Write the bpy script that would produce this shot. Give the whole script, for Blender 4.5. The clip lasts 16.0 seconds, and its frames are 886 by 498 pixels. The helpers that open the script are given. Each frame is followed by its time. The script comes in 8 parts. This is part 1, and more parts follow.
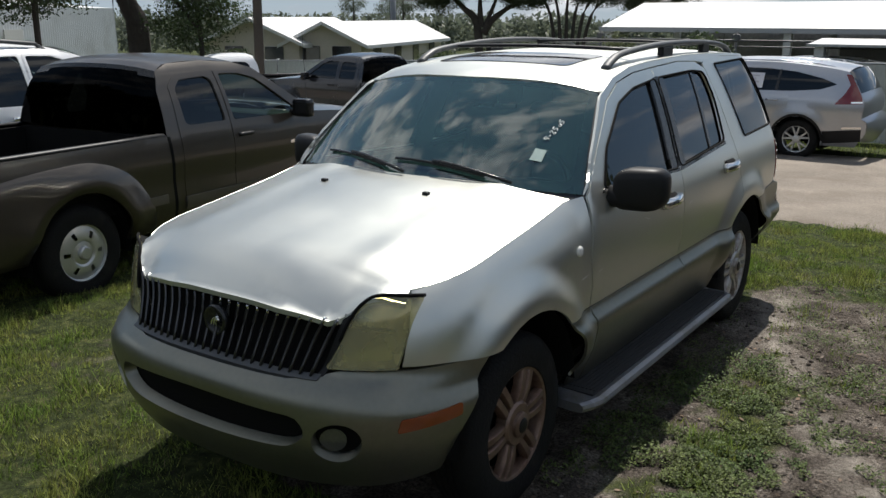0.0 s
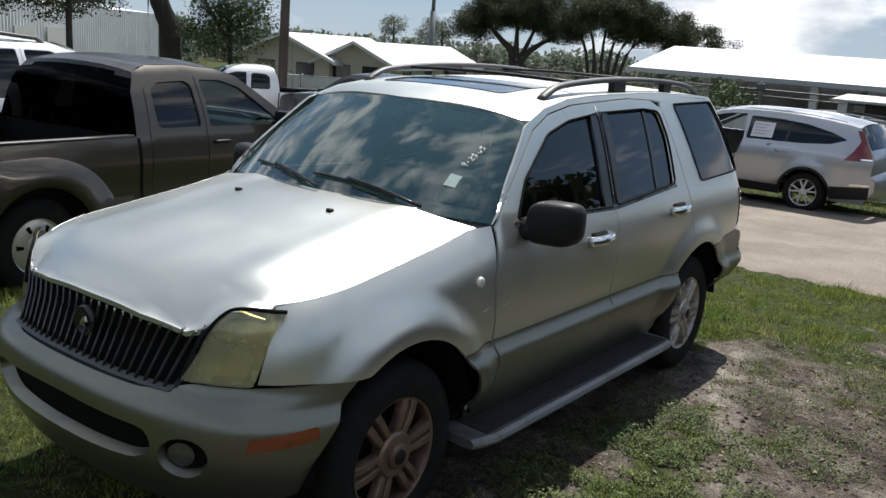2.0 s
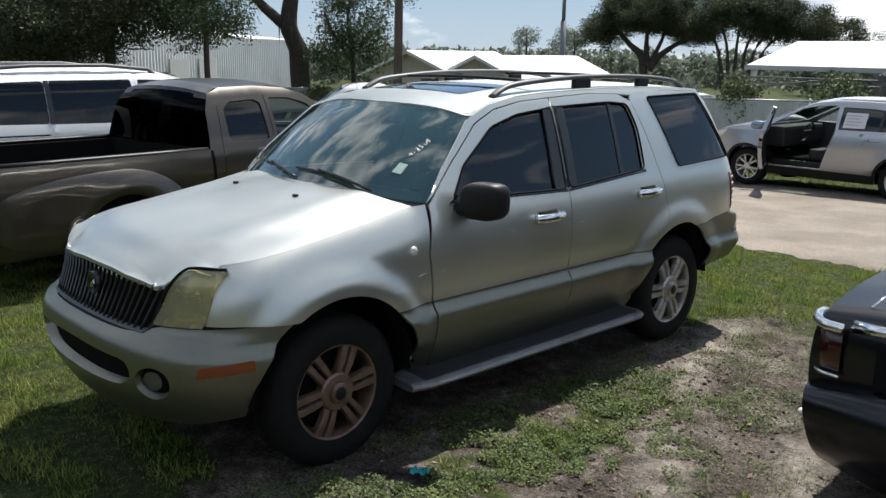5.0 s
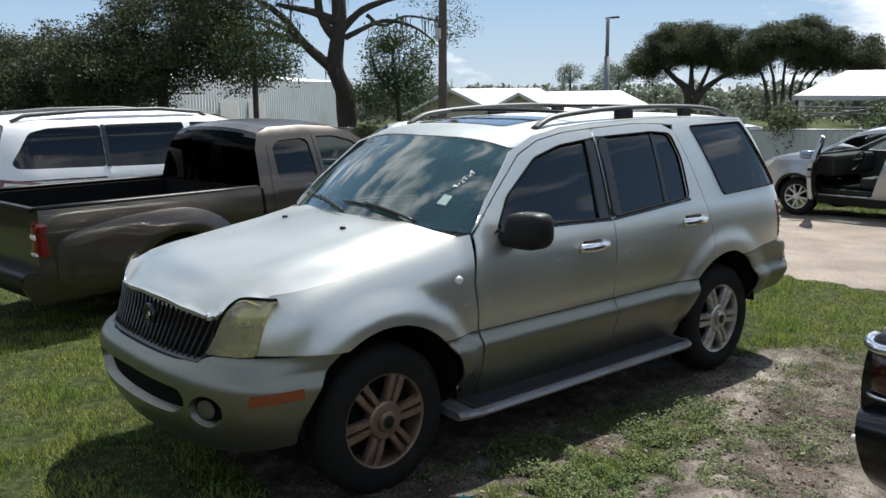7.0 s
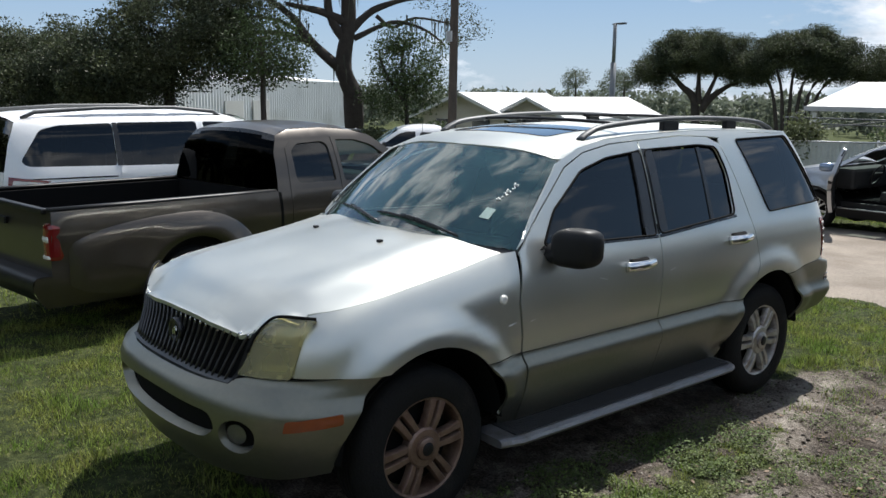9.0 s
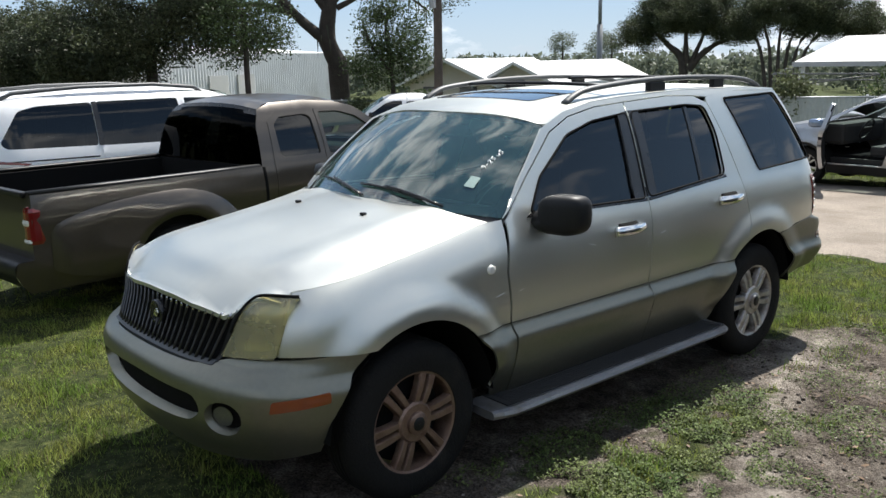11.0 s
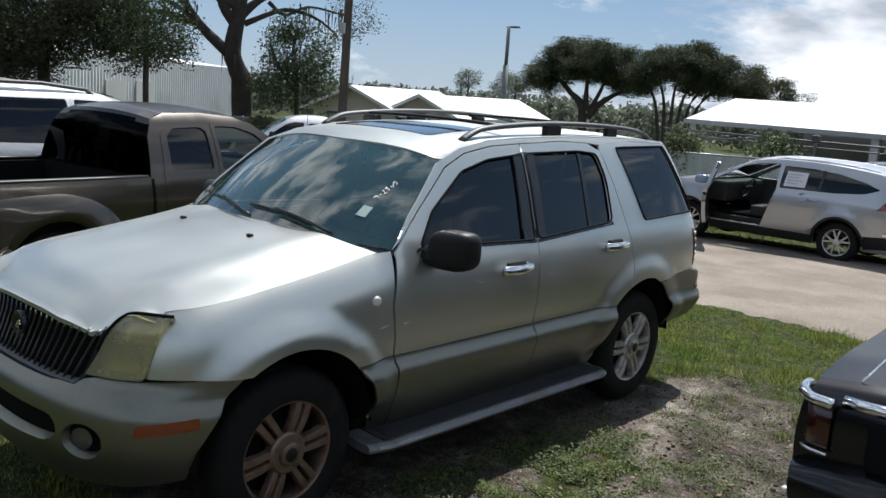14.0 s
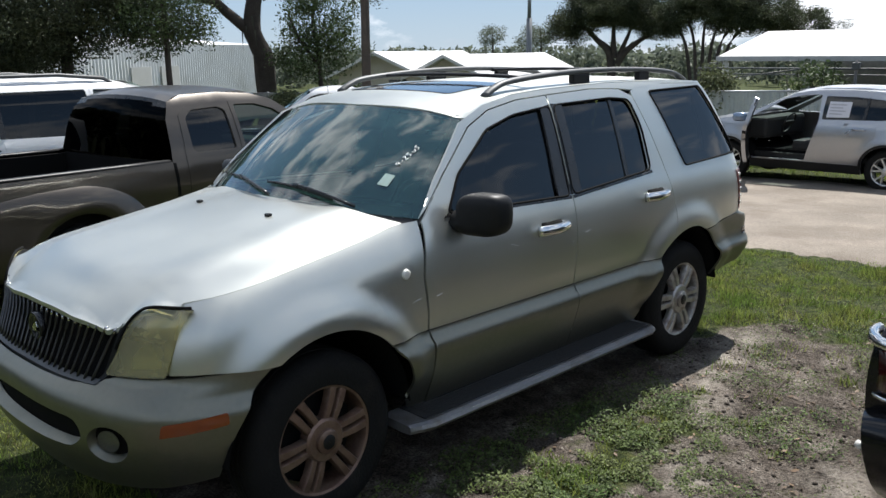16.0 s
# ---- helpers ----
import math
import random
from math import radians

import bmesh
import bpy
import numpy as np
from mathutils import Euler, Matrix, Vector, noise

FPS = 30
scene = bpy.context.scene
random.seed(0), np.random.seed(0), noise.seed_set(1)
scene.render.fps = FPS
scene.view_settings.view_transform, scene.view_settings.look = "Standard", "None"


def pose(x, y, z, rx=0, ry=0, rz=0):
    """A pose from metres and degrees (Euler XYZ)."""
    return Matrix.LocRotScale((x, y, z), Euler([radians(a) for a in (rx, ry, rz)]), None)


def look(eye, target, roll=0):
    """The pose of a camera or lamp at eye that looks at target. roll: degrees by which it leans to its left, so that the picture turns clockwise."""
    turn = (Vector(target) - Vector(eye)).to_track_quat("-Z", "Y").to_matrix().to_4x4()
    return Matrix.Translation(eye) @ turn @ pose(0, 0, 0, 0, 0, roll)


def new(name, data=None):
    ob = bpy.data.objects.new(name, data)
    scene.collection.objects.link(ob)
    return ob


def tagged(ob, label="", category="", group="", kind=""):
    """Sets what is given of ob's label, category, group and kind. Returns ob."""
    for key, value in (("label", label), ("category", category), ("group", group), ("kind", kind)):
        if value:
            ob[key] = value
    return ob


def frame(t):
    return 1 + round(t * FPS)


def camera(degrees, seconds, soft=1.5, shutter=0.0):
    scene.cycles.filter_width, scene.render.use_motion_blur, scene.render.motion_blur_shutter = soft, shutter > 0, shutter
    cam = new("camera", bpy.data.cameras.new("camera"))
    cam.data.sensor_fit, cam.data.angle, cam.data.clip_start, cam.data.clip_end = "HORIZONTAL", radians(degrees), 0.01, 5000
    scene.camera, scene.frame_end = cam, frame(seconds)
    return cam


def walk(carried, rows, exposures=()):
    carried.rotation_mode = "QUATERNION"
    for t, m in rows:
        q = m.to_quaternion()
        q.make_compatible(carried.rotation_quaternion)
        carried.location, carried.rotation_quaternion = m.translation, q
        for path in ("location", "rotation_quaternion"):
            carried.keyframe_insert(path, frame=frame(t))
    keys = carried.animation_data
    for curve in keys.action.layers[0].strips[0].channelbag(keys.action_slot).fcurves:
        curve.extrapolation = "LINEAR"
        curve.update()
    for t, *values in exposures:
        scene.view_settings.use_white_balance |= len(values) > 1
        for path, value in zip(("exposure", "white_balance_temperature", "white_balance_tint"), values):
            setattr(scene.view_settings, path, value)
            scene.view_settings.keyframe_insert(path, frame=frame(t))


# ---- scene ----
cam = camera(53.1, 16.0)
PATH = [
    (0, (2.489, -4.34, 1.97), (1.392, -2.746, 1.463), 0.1),
    (0.5, (2.533, -4.382, 1.976), (1.503, -2.752, 1.442), 1.5),
    (1, (2.648, -4.352, 2.006), (1.659, -2.714, 1.426), 2.8),
    (1.5, (2.722, -4.18, 1.994), (1.728, -2.546, 1.41), 4.4),
    (2, (2.864, -3.943, 1.95), (1.708, -2.374, 1.499), 4.3),
    (2.5, (3.194, -3.76, 1.944), (1.849, -2.326, 1.577), 3.8),
    (3, (3.464, -3.815, 1.98), (2.07, -2.42, 1.645), 2.8),
    (3.5, (3.714, -3.88, 1.977), (2.335, -2.486, 1.584), 2.0),
    (3.7, (3.805, -3.882, 1.989), (2.432, -2.493, 1.559), 1.8),
    (5.8, (4.119, -3.833, 1.959), (2.675, -2.513, 1.544), -0.1),
    (6, (4.128, -3.85, 1.955), (2.672, -2.536, 1.554), -0.25),
    (6.5, (4.141, -3.874, 1.948), (2.666, -2.577, 1.573), -0.5),
    (7, (4.137, -3.888, 1.949), (2.646, -2.604, 1.593), -0.4),
    (7.5, (4.101, -3.906, 1.952), (2.605, -2.625, 1.608), -0.4),
    (8, (3.984, -3.9, 1.962), (2.489, -2.616, 1.621), 0.0),
    (8.5, (3.845, -3.882, 1.968), (2.352, -2.597, 1.622), 0.6),
    (9, (3.803, -3.884, 1.971), (2.312, -2.598, 1.62), 0.8),
    (11.5, (3.75, -3.78, 1.96), (2.285, -2.487, 1.53), -1.4),
    (12, (3.732, -3.762, 1.953), (2.276, -2.46, 1.519), -1.2),
    (12.5, (3.703, -3.734, 1.962), (2.268, -2.409, 1.531), -0.3),
    (13, (3.728, -3.76, 1.955), (2.328, -2.391, 1.549), 0.7),
    (13.5, (3.758, -3.792, 1.96), (2.403, -2.37, 1.582), 2.3),
    (14, (3.752, -3.752, 1.971), (2.438, -2.286, 1.621), 4.2),
    (14.5, (3.758, -3.691, 1.966), (2.463, -2.205, 1.628), 4.2),
    (15, (3.701, -3.58, 1.958), (2.401, -2.103, 1.599), 2.9),
    (15.5, (3.633, -3.547, 1.958), (2.313, -2.099, 1.556), 1.5),
    (16, (3.617, -3.547, 1.947), (2.253, -2.151, 1.51), -0.7),
]
walk(cam, [(t, look(eye, target, roll)) for t, eye, target, roll in PATH], [(0, 0.32, 6380, 10), (1.0, 0.39, 6480, 10), (2.0, 0.54, 6280, 10), (3.0, 0.36, 6180, 10), (3.5, 0.3, 6230, 10), (6.0, 0.92, 6280, 10), (6.5, 0.9, 6280, 10), (8, 0.71, 6180, 10), (9, 0.69, 6180, 10), (11.5, 0.98, 6330, 10), (12.5, 0.96, 6280, 10), (13, 0.94, 6280, 10), (14, 0.54, 6130, 10), (14.5, 0.46, 6080, 10), (15.5, 0.54, 6130, 10), (16, 0.74, 6180, 10)])

# ---- light ----
SUN_DIR = Vector((-0.19, 0.56, 1.0)).normalized()
world = bpy.data.worlds.new("world")
scene.world = world
world.use_nodes = True
wt = world.node_tree
wt.nodes.clear()
w_out = wt.nodes.new("ShaderNodeOutputWorld")
w_bg = wt.nodes.new("ShaderNodeBackground")
w_sky = wt.nodes.new("ShaderNodeTexSky")
w_sky.sky_type = "NISHITA"
w_sky.sun_disc = False
w_sky.sun_elevation = math.asin(SUN_DIR.z)
w_sky.sun_rotation = math.atan2(SUN_DIR.x, SUN_DIR.y)
w_sky.dust_density = 0.15
w_sky.air_density = 1.2
w_sky.ozone_density = 2.2
w_co = wt.nodes.new("ShaderNodeTexCoord")
w_map = wt.nodes.new("ShaderNodeMapping")
w_map.inputs["Scale"].default_value = (1.0, 1.0, 2.6)
w_map.inputs["Location"].default_value = (0.3, 0.1, 0.2)
w_noise = wt.nodes.new("ShaderNodeTexNoise")
w_noise.inputs["Scale"].default_value = 3.4
w_noise.inputs["Detail"].default_value = 8
w_noise.inputs["Roughness"].default_value = 0.62
w_ramp = wt.nodes.new("ShaderNodeValToRGB")
w_ramp.color_ramp.elements[0].position = 0.53
w_ramp.color_ramp.elements[1].position = 0.64
w_shade = wt.nodes.new("ShaderNodeTexNoise")
w_shade.inputs["Scale"].default_value = 7.0
w_shade.inputs["Detail"].default_value = 4
w_cc = wt.nodes.new("ShaderNodeValToRGB")
w_cc.color_ramp.elements[0].color = (7.2, 7.7, 8.4, 1)
w_cc.color_ramp.elements[1].color = (15.0, 15.1, 15.2, 1)
w_cc.color_ramp.elements[0].position = 0.40
w_cc.color_ramp.elements[1].position = 0.56
w_mix = wt.nodes.new("ShaderNodeMixRGB")
L = wt.links.new
L(w_co.outputs["Generated"], w_map.inputs["Vector"])
L(w_map.outputs[0], w_noise.inputs["Vector"])
L(w_map.outputs[0], w_shade.inputs["Vector"])
w_dot = wt.nodes.new("ShaderNodeVectorMath")
w_dot.operation = "DOT_PRODUCT"
w_dot.inputs[1].default_value = Vector((-0.22, 0.96, 0.17)).normalized()
L(w_co.outputs["Generated"], w_dot.inputs[0])
w_bank = wt.nodes.new("ShaderNodeMapRange")
w_bank.inputs["From Min"].default_value = 0.80
w_bank.inputs["From Max"].default_value = 1.0
w_bank.inputs["To Min"].default_value = 0.06
w_bank.inputs["To Max"].default_value = 0.085
w_dot2 = wt.nodes.new("ShaderNodeVectorMath")
w_dot2.operation = "DOT_PRODUCT"
w_dot2.inputs[1].default_value = Vector((-0.80, 0.58, 0.12)).normalized()
L(w_co.outputs["Generated"], w_dot2.inputs[0])
w_clear = wt.nodes.new("ShaderNodeMapRange")
w_clear.inputs["From Min"].default_value = 0.88
w_clear.inputs["From Max"].default_value = 0.99
w_clear.inputs["To Max"].default_value = -0.12
L(w_dot2.outputs["Value"], w_clear.inputs["Value"])
w_both = wt.nodes.new("ShaderNodeMath")
w_both.operation = "ADD"
L(w_bank.outputs[0], w_both.inputs[0])
L(w_clear.outputs[0], w_both.inputs[1])
L(w_dot.outputs["Value"], w_bank.inputs["Value"])
w_sum = wt.nodes.new("ShaderNodeMath")
w_sum.operation = "ADD"
L(w_noise.outputs["Fac"], w_sum.inputs[0])
L(w_both.outputs[0], w_sum.inputs[1])
L(w_sum.outputs[0], w_ramp.inputs["Fac"])
L(w_shade.outputs["Fac"], w_cc.inputs["Fac"])
L(w_ramp.outputs["Color"], w_mix.inputs["Fac"])
w_haze = wt.nodes.new("ShaderNodeMixRGB")
w_sep = wt.nodes.new("ShaderNodeSeparateXYZ")
L(w_co.outputs["Generated"], w_sep.inputs[0])
w_pale = wt.nodes.new("ShaderNodeValToRGB")
w_pale.color_ramp.elements[0].color = (6.4, 8.0, 9.4, 1)
w_pale.color_ramp.elements[1].color = (3.8, 5.9, 8.9, 1)
w_pale.color_ramp.elements[1].position = 0.13
L(w_sep.outputs["Z"], w_pale.inputs["Fac"])
L(w_pale.outputs["Color"], w_haze.inputs["Color2"])
w_thin = wt.nodes.new("ShaderNodeMapRange")
w_thin.inputs["From Min"].default_value = 0.15
w_thin.inputs["From Max"].default_value = 0.7
w_thin.inputs["To Min"].default_value = 0.85
w_thin.inputs["To Max"].default_value = 0.15
L(w_sep.outputs["Z"], w_thin.inputs["Value"])
L(w_thin.outputs[0], w_haze.inputs["Fac"])
L(w_sky.outputs[0], w_haze.inputs["Color1"])
L(w_haze.outputs[0], w_mix.inputs["Color1"])
L(w_cc.outputs["Color"], w_mix.inputs["Color2"])
L(w_mix.outputs[0], w_bg.inputs["Color"])
L(w_bg.outputs[0], w_out.inputs["Surface"])
w_bg.inputs["Strength"].default_value = 0.05

sun_data = bpy.data.lights.new("sun", "SUN")
sun_data.energy = 5.0
sun_data.angle = radians(0.6)
sun_data.color = (1.0, 0.95, 0.87)
sun_lamp = new("sun", sun_data)
sun_lamp.rotation_euler = SUN_DIR.to_track_quat("Z", "Y").to_euler()
sun_lamp.location = SUN_DIR * 60


# ---- materials ----
def mat(name, color, rough=0.5, metal=0.0, vary=0.12, scale=6.0, bump=0.0, bscale=60.0, coat=0.0, spec=0.5, fine=None, second=None):
    """A surface with variation at two scales; second: (colour, scale, low, high) of a stain or wear on top."""
    m = bpy.data.materials.new(name)
    m.use_nodes = True
    n, l = m.node_tree.nodes, m.node_tree.links.new
    b = n["Principled BSDF"]
    tc = n.new("ShaderNodeTexCoord")
    big = n.new("ShaderNodeTexNoise")
    big.inputs["Scale"].default_value = scale
    big.inputs["Detail"].default_value = 4
    sm = n.new("ShaderNodeTexNoise")
    sm.inputs["Scale"].default_value = fine or scale * 14
    sm.inputs["Detail"].default_value = 6
    l(tc.outputs["Object"], big.inputs["Vector"])
    l(tc.outputs["Object"], sm.inputs["Vector"])
    add = n.new("ShaderNodeMath")
    add.operation = "ADD"
    l(big.outputs["Fac"], add.inputs[0])
    l(sm.outputs["Fac"], add.inputs[1])
    rmp = n.new("ShaderNodeMapRange")
    rmp.inputs["From Min"].default_value = 0.6
    rmp.inputs["From Max"].default_value = 1.4
    rmp.inputs["To Min"].default_value = 1 - vary
    rmp.inputs["To Max"].default_value = 1 + vary
    l(add.outputs[0], rmp.inputs["Value"])
    mul = n.new("ShaderNodeVectorMath")
    mul.operation = "SCALE"
    mul.inputs[0].default_value = color
    l(rmp.outputs[0], mul.inputs["Scale"])
    col = mul.outputs[0]
    if second:
        c2, s2, lo, hi = second
        t2 = n.new("ShaderNodeTexNoise")
        t2.inputs["Scale"].default_value = s2
        t2.inputs["Detail"].default_value = 8
        t2.inputs["Roughness"].default_value = 0.65
        l(tc.outputs["Object"], t2.inputs["Vector"])
        r2 = n.new("ShaderNodeMapRange")
        r2.inputs["From Min"].default_value = lo
        r2.inputs["From Max"].default_value = hi
        l(t2.outputs["Fac"], r2.inputs["Value"])
        mx = n.new("ShaderNodeMixRGB")
        mx.inputs["Color2"].default_value = (*c2, 1)
        l(r2.outputs[0], mx.inputs["Fac"])
        l(col, mx.inputs["Color1"])
        col = mx.outputs[0]
    l(col, b.inputs["Base Color"])
    b.inputs["Roughness"].default_value = rough
    b.inputs["Metallic"].default_value = metal
    b.inputs["Coat Weight"].default_value = coat
    b.inputs["Coat Roughness"].default_value = 0.08
    b.inputs["Specular IOR Level"].default_value = spec
    rv = n.new("ShaderNodeMapRange")
    rv.inputs["To Min"].default_value = max(0.02, rough - 0.08)
    rv.inputs["To Max"].default_value = min(1.0, rough + 0.1)
    l(big.outputs["Fac"], rv.inputs["Value"])
    l(rv.outputs[0], b.inputs["Roughness"])
    if bump:
        bn = n.new("ShaderNodeTexNoise")
        bn.inputs["Scale"].default_value = bscale
        bn.inputs["Detail"].default_value = 8
        l(tc.outputs["Object"], bn.inputs["Vector"])
        bp = n.new("ShaderNodeBump")
        bp.inputs["Strength"].default_value = bump
        bp.inputs["Distance"].default_value = 0.02
        l(bn.outputs["Fac"], bp.inputs["Height"])
        l(bp.outputs[0], b.inputs["Normal"])
    return m


def glass(name, tint, gloss=1.0, rough=0.01, ior=1.5, film=None, film_fac=0.0):
    """A thin tinted pane: what lies behind it is seen through the tint, with the pane's own gloss on top."""
    m = bpy.data.materials.new(name)
    m.use_nodes = True
    n, l = m.node_tree.nodes, m.node_tree.links.new
    n.clear()
    o = n.new("ShaderNodeOutputMaterial")
    tr = n.new("ShaderNodeBsdfTransparent")
    tr.inputs["Color"].default_value = (*tint, 1)
    gl = n.new("ShaderNodeBsdfGlossy")
    gl.inputs["Roughness"].default_value = rough
    gl.inputs["Color"].default_value = (gloss, gloss, gloss, 1)
    fr = n.new("ShaderNodeFresnel")
    fr.inputs["IOR"].default_value = ior
    mx = n.new("ShaderNodeMixShader")
    base = tr.outputs[0]
    if film:
        df = n.new("ShaderNodeBsdfDiffuse")
        df.inputs["Color"].default_value = (*film, 1)
        fm = n.new("ShaderNodeMixShader")
        dust = n.new("ShaderNodeTexNoise")
        dust.inputs["Scale"].default_value = 3.0
        dust.inputs["Detail"].default_value = 6
        tc = n.new("ShaderNodeTexCoord")
        l(tc.outputs["Object"], dust.inputs["Vector"])
        dr = n.new("ShaderNodeMapRange")
        dr.inputs["To Min"].default_value = film_fac * 0.4
        dr.inputs["To Max"].default_value = film_fac * 1.6
        l(dust.outputs["Fac"], dr.inputs["Value"])
        l(dr.outputs[0], fm.inputs["Fac"])
        l(base, fm.inputs[1])
        l(df.outputs[0], fm.inputs[2])
        base = fm.outputs[0]
    l(fr.outputs[0], mx.inputs["Fac"])
    l(base, mx.inputs[1])
    l(gl.outputs[0], mx.inputs[2])
    l(mx.outputs[0], o.inputs["Surface"])
    return m


SILVER = mat("silver_paint", (0.59, 0.60, 0.56), 0.34, 0.93, 0.04, 2.0, coat=0.05, fine=900, second=((0.52, 0.53, 0.495), 1.6, 0.58, 0.8))
BEIGE = mat("beige_cladding", (0.225, 0.223, 0.186), 0.40, 0.88, 0.08, 3.0, coat=0.04, second=((0.185, 0.183, 0.15), 3.0, 0.55, 0.8))
BLACK = mat("black_plastic", (0.009, 0.009, 0.0095), 0.45, 0, 0.2, 5.0, spec=0.3)
TRIM = mat("black_trim", (0.012, 0.012, 0.013), 0.25, 0, 0.15, 5.0)
# near-black for seals, and for shade of gaps, wells and recesses put into colour
VOID = mat("shade_and_seal_black", (0.008, 0.008, 0.008), 0.9, 0, 0.1, 5.0, spec=0.1)
RUBBER = mat("tyre_rubber", (0.010, 0.0098, 0.0095), 0.8, 0, 0.25, 8.0, bump=0.3, bscale=90, spec=0.2, second=((0.024, 0.021, 0.018), 6.0, 0.55, 0.8))
CHROME = mat("chrome", (0.78, 0.78, 0.78), 0.12, 1.0, 0.03, 8.0)
ALLOY = mat("dusty_alloy", (0.50, 0.485, 0.465), 0.42, 0.75, 0.12, 9.0, second=((0.17, 0.115, 0.09), 10.0, 0.45, 0.72))
RUSTY_ALLOY = mat("brake_dust_alloy", (0.23, 0.155, 0.12), 0.42, 0.6, 0.18, 9.0, second=((0.10, 0.055, 0.04), 9.0, 0.45, 0.72))
STEEL = mat("painted_steel_wheel", (0.55, 0.55, 0.54), 0.35, 0.7, 0.08, 9.0)
RAIL = mat("grey_rail", (0.075, 0.078, 0.08), 0.5, 0.2, 0.12, 7.0)
STEP = mat("step_aluminium", (0.26, 0.26, 0.27), 0.4, 0.7, 0.12, 6.0, second=((0.15, 0.13, 0.11), 5.0, 0.5, 0.75))
TREAD = mat("step_tread", (0.016, 0.016, 0.017), 0.75, 0, 0.25, 12.0, bump=0.4, bscale=140)
WINDSHIELD = glass("windshield_glass", (0.34, 0.47, 0.44), 1.0, 0.02, 2.2, (0.11, 0.27, 0.24), 0.13)
TINT = glass("tinted_glass", (0.045, 0.046, 0.048), 1.0, 0.015, 1.52)
CLEARISH = glass("green_glass", (0.45, 0.55, 0.52), 1.0, 0.01, 1.5)
LENS = glass("yellowed_lens", (0.86, 0.80, 0.52), 1.0, 0.04, 1.55, (0.82, 0.76, 0.46), 0.27)
REFLECTOR = mat("lamp_reflector", (0.62, 0.60, 0.46), 0.25, 0.6, 0.15, 20.0)
AMBER = mat("amber_lens", (0.21, 0.042, 0.008), 0.18, 0, 0.12, 30.0, coat=0.6)
RED = mat("red_lens", (0.15, 0.005, 0.006), 0.15, 0, 0.15, 30.0, coat=0.7)
DARKRED = mat("smoked_red_lens", (0.035, 0.004, 0.004), 0.15, 0, 0.15, 30.0, coat=0.7)
WHITE_LENS = mat("white_lens", (0.7, 0.68, 0.64), 0.15, 0, 0.1, 30.0, coat=0.7)
CABIN = mat("cabin_trim", (0.022, 0.022, 0.022), 0.7, 0, 0.15, 8.0)
CLOTH = mat("grey_seat_cloth", (0.16, 0.155, 0.145), 0.85, 0, 0.12, 12.0, bump=0.2, bscale=200)
PAPER = mat("white_paper", (0.66, 0.66, 0.70), 0.7, 0, 0.04, 9.0)
INK = mat("grey_ink", (0.40, 0.40, 0.43), 0.7, 0, 0.05, 9.0)
MARKER = mat("white_window_marker", (0.85, 0.86, 0.84), 0.7, 0, 0.05, 30.0)
TRUCK = mat("bronze_grey_paint", (0.066, 0.057, 0.048), 0.32, 0.7, 0.06, 2.0, coat=0.5, second=((0.058, 0.050, 0.042), 2.0, 0.55, 0.8))
WHITE = mat("white_paint", (0.86, 0.86, 0.86), 0.3, 0, 0.03, 2.0, coat=0.6)
CRV = mat("bright_silver_paint", (0.40, 0.41, 0.435), 0.30, 0.8, 0.04, 2.0, coat=0.5)
DARKCAR = mat("charcoal_paint", (0.020, 0.021, 0.025), 0.28, 0.2, 0.08, 2.0, coat=0.6)
NIGHT = mat("black_paint", (0.006, 0.006, 0.0075), 0.22, 0.0, 0.1, 2.0, coat=0.22, spec=0.35)



# ---- mesh tools ----
from mathutils.geometry import delaunay_2d_cdt


def pchip(xs, ys):
    """A smooth curve through a table that never overshoots it."""
    xs, ys = np.array(xs, float), np.array(ys, float)
    h, d = np.diff(xs), np.diff(ys) / np.diff(xs)
    s = np.zeros(len(xs))
    s[0], s[-1] = d[0], d[-1]
    for i in range(1, len(xs) - 1):
        s[i] = 0 if d[i - 1] * d[i] <= 0 else 2 * d[i - 1] * d[i] / (d[i - 1] + d[i])

    def f(x):
        i = min(max(int(np.searchsorted(xs, x)) - 1, 0), len(h) - 1)
        t = min(max((x - xs[i]) / h[i], 0), 1)
        return float((2 * t**3 - 3 * t**2 + 1) * ys[i] + (t**3 - 2 * t**2 + t) * h[i] * s[i] + (3 * t**2 - 2 * t**3) * ys[i + 1] + (t**3 - t**2) * h[i] * s[i + 1])
    return f


def ease(t):
    t = min(max(t, 0.0), 1.0)
    return t * t * (3 - 2 * t)


def mesh_part(name, verts, faces, material, parent=None, label="", smooth=True, normals=None):
    me = bpy.data.meshes.new(name)
    me.from_pydata([tuple(v) for v in verts], [], faces)
    me.materials.append(material)
    if smooth:
        me.polygons.foreach_set("use_smooth", [True] * len(me.polygons))
    if normals is not None:
        me.normals_split_custom_set_from_vertices([tuple(v) for v in normals])
    me.update()
    ob = new(name, me)
    if parent is not None:
        ob.parent = parent
    return tagged(ob, label)


def part(name, bm, material, parent=None, label="", smooth=False):
    me = bpy.data.meshes.new(name)
    bm.normal_update()
    bm.to_mesh(me)
    bm.free()
    me.materials.append(material)
    if smooth:
        me.polygons.foreach_set("use_smooth", [True] * len(me.polygons))
    ob = new(name, me)
    if parent is not None:
        ob.parent = parent
    return tagged(ob, label)


def thing(name, label, category, m=None, group="", kind=""):
    ob = new(name)
    ob.matrix_world = m or Matrix()
    return tagged(ob, label, category, group, kind)


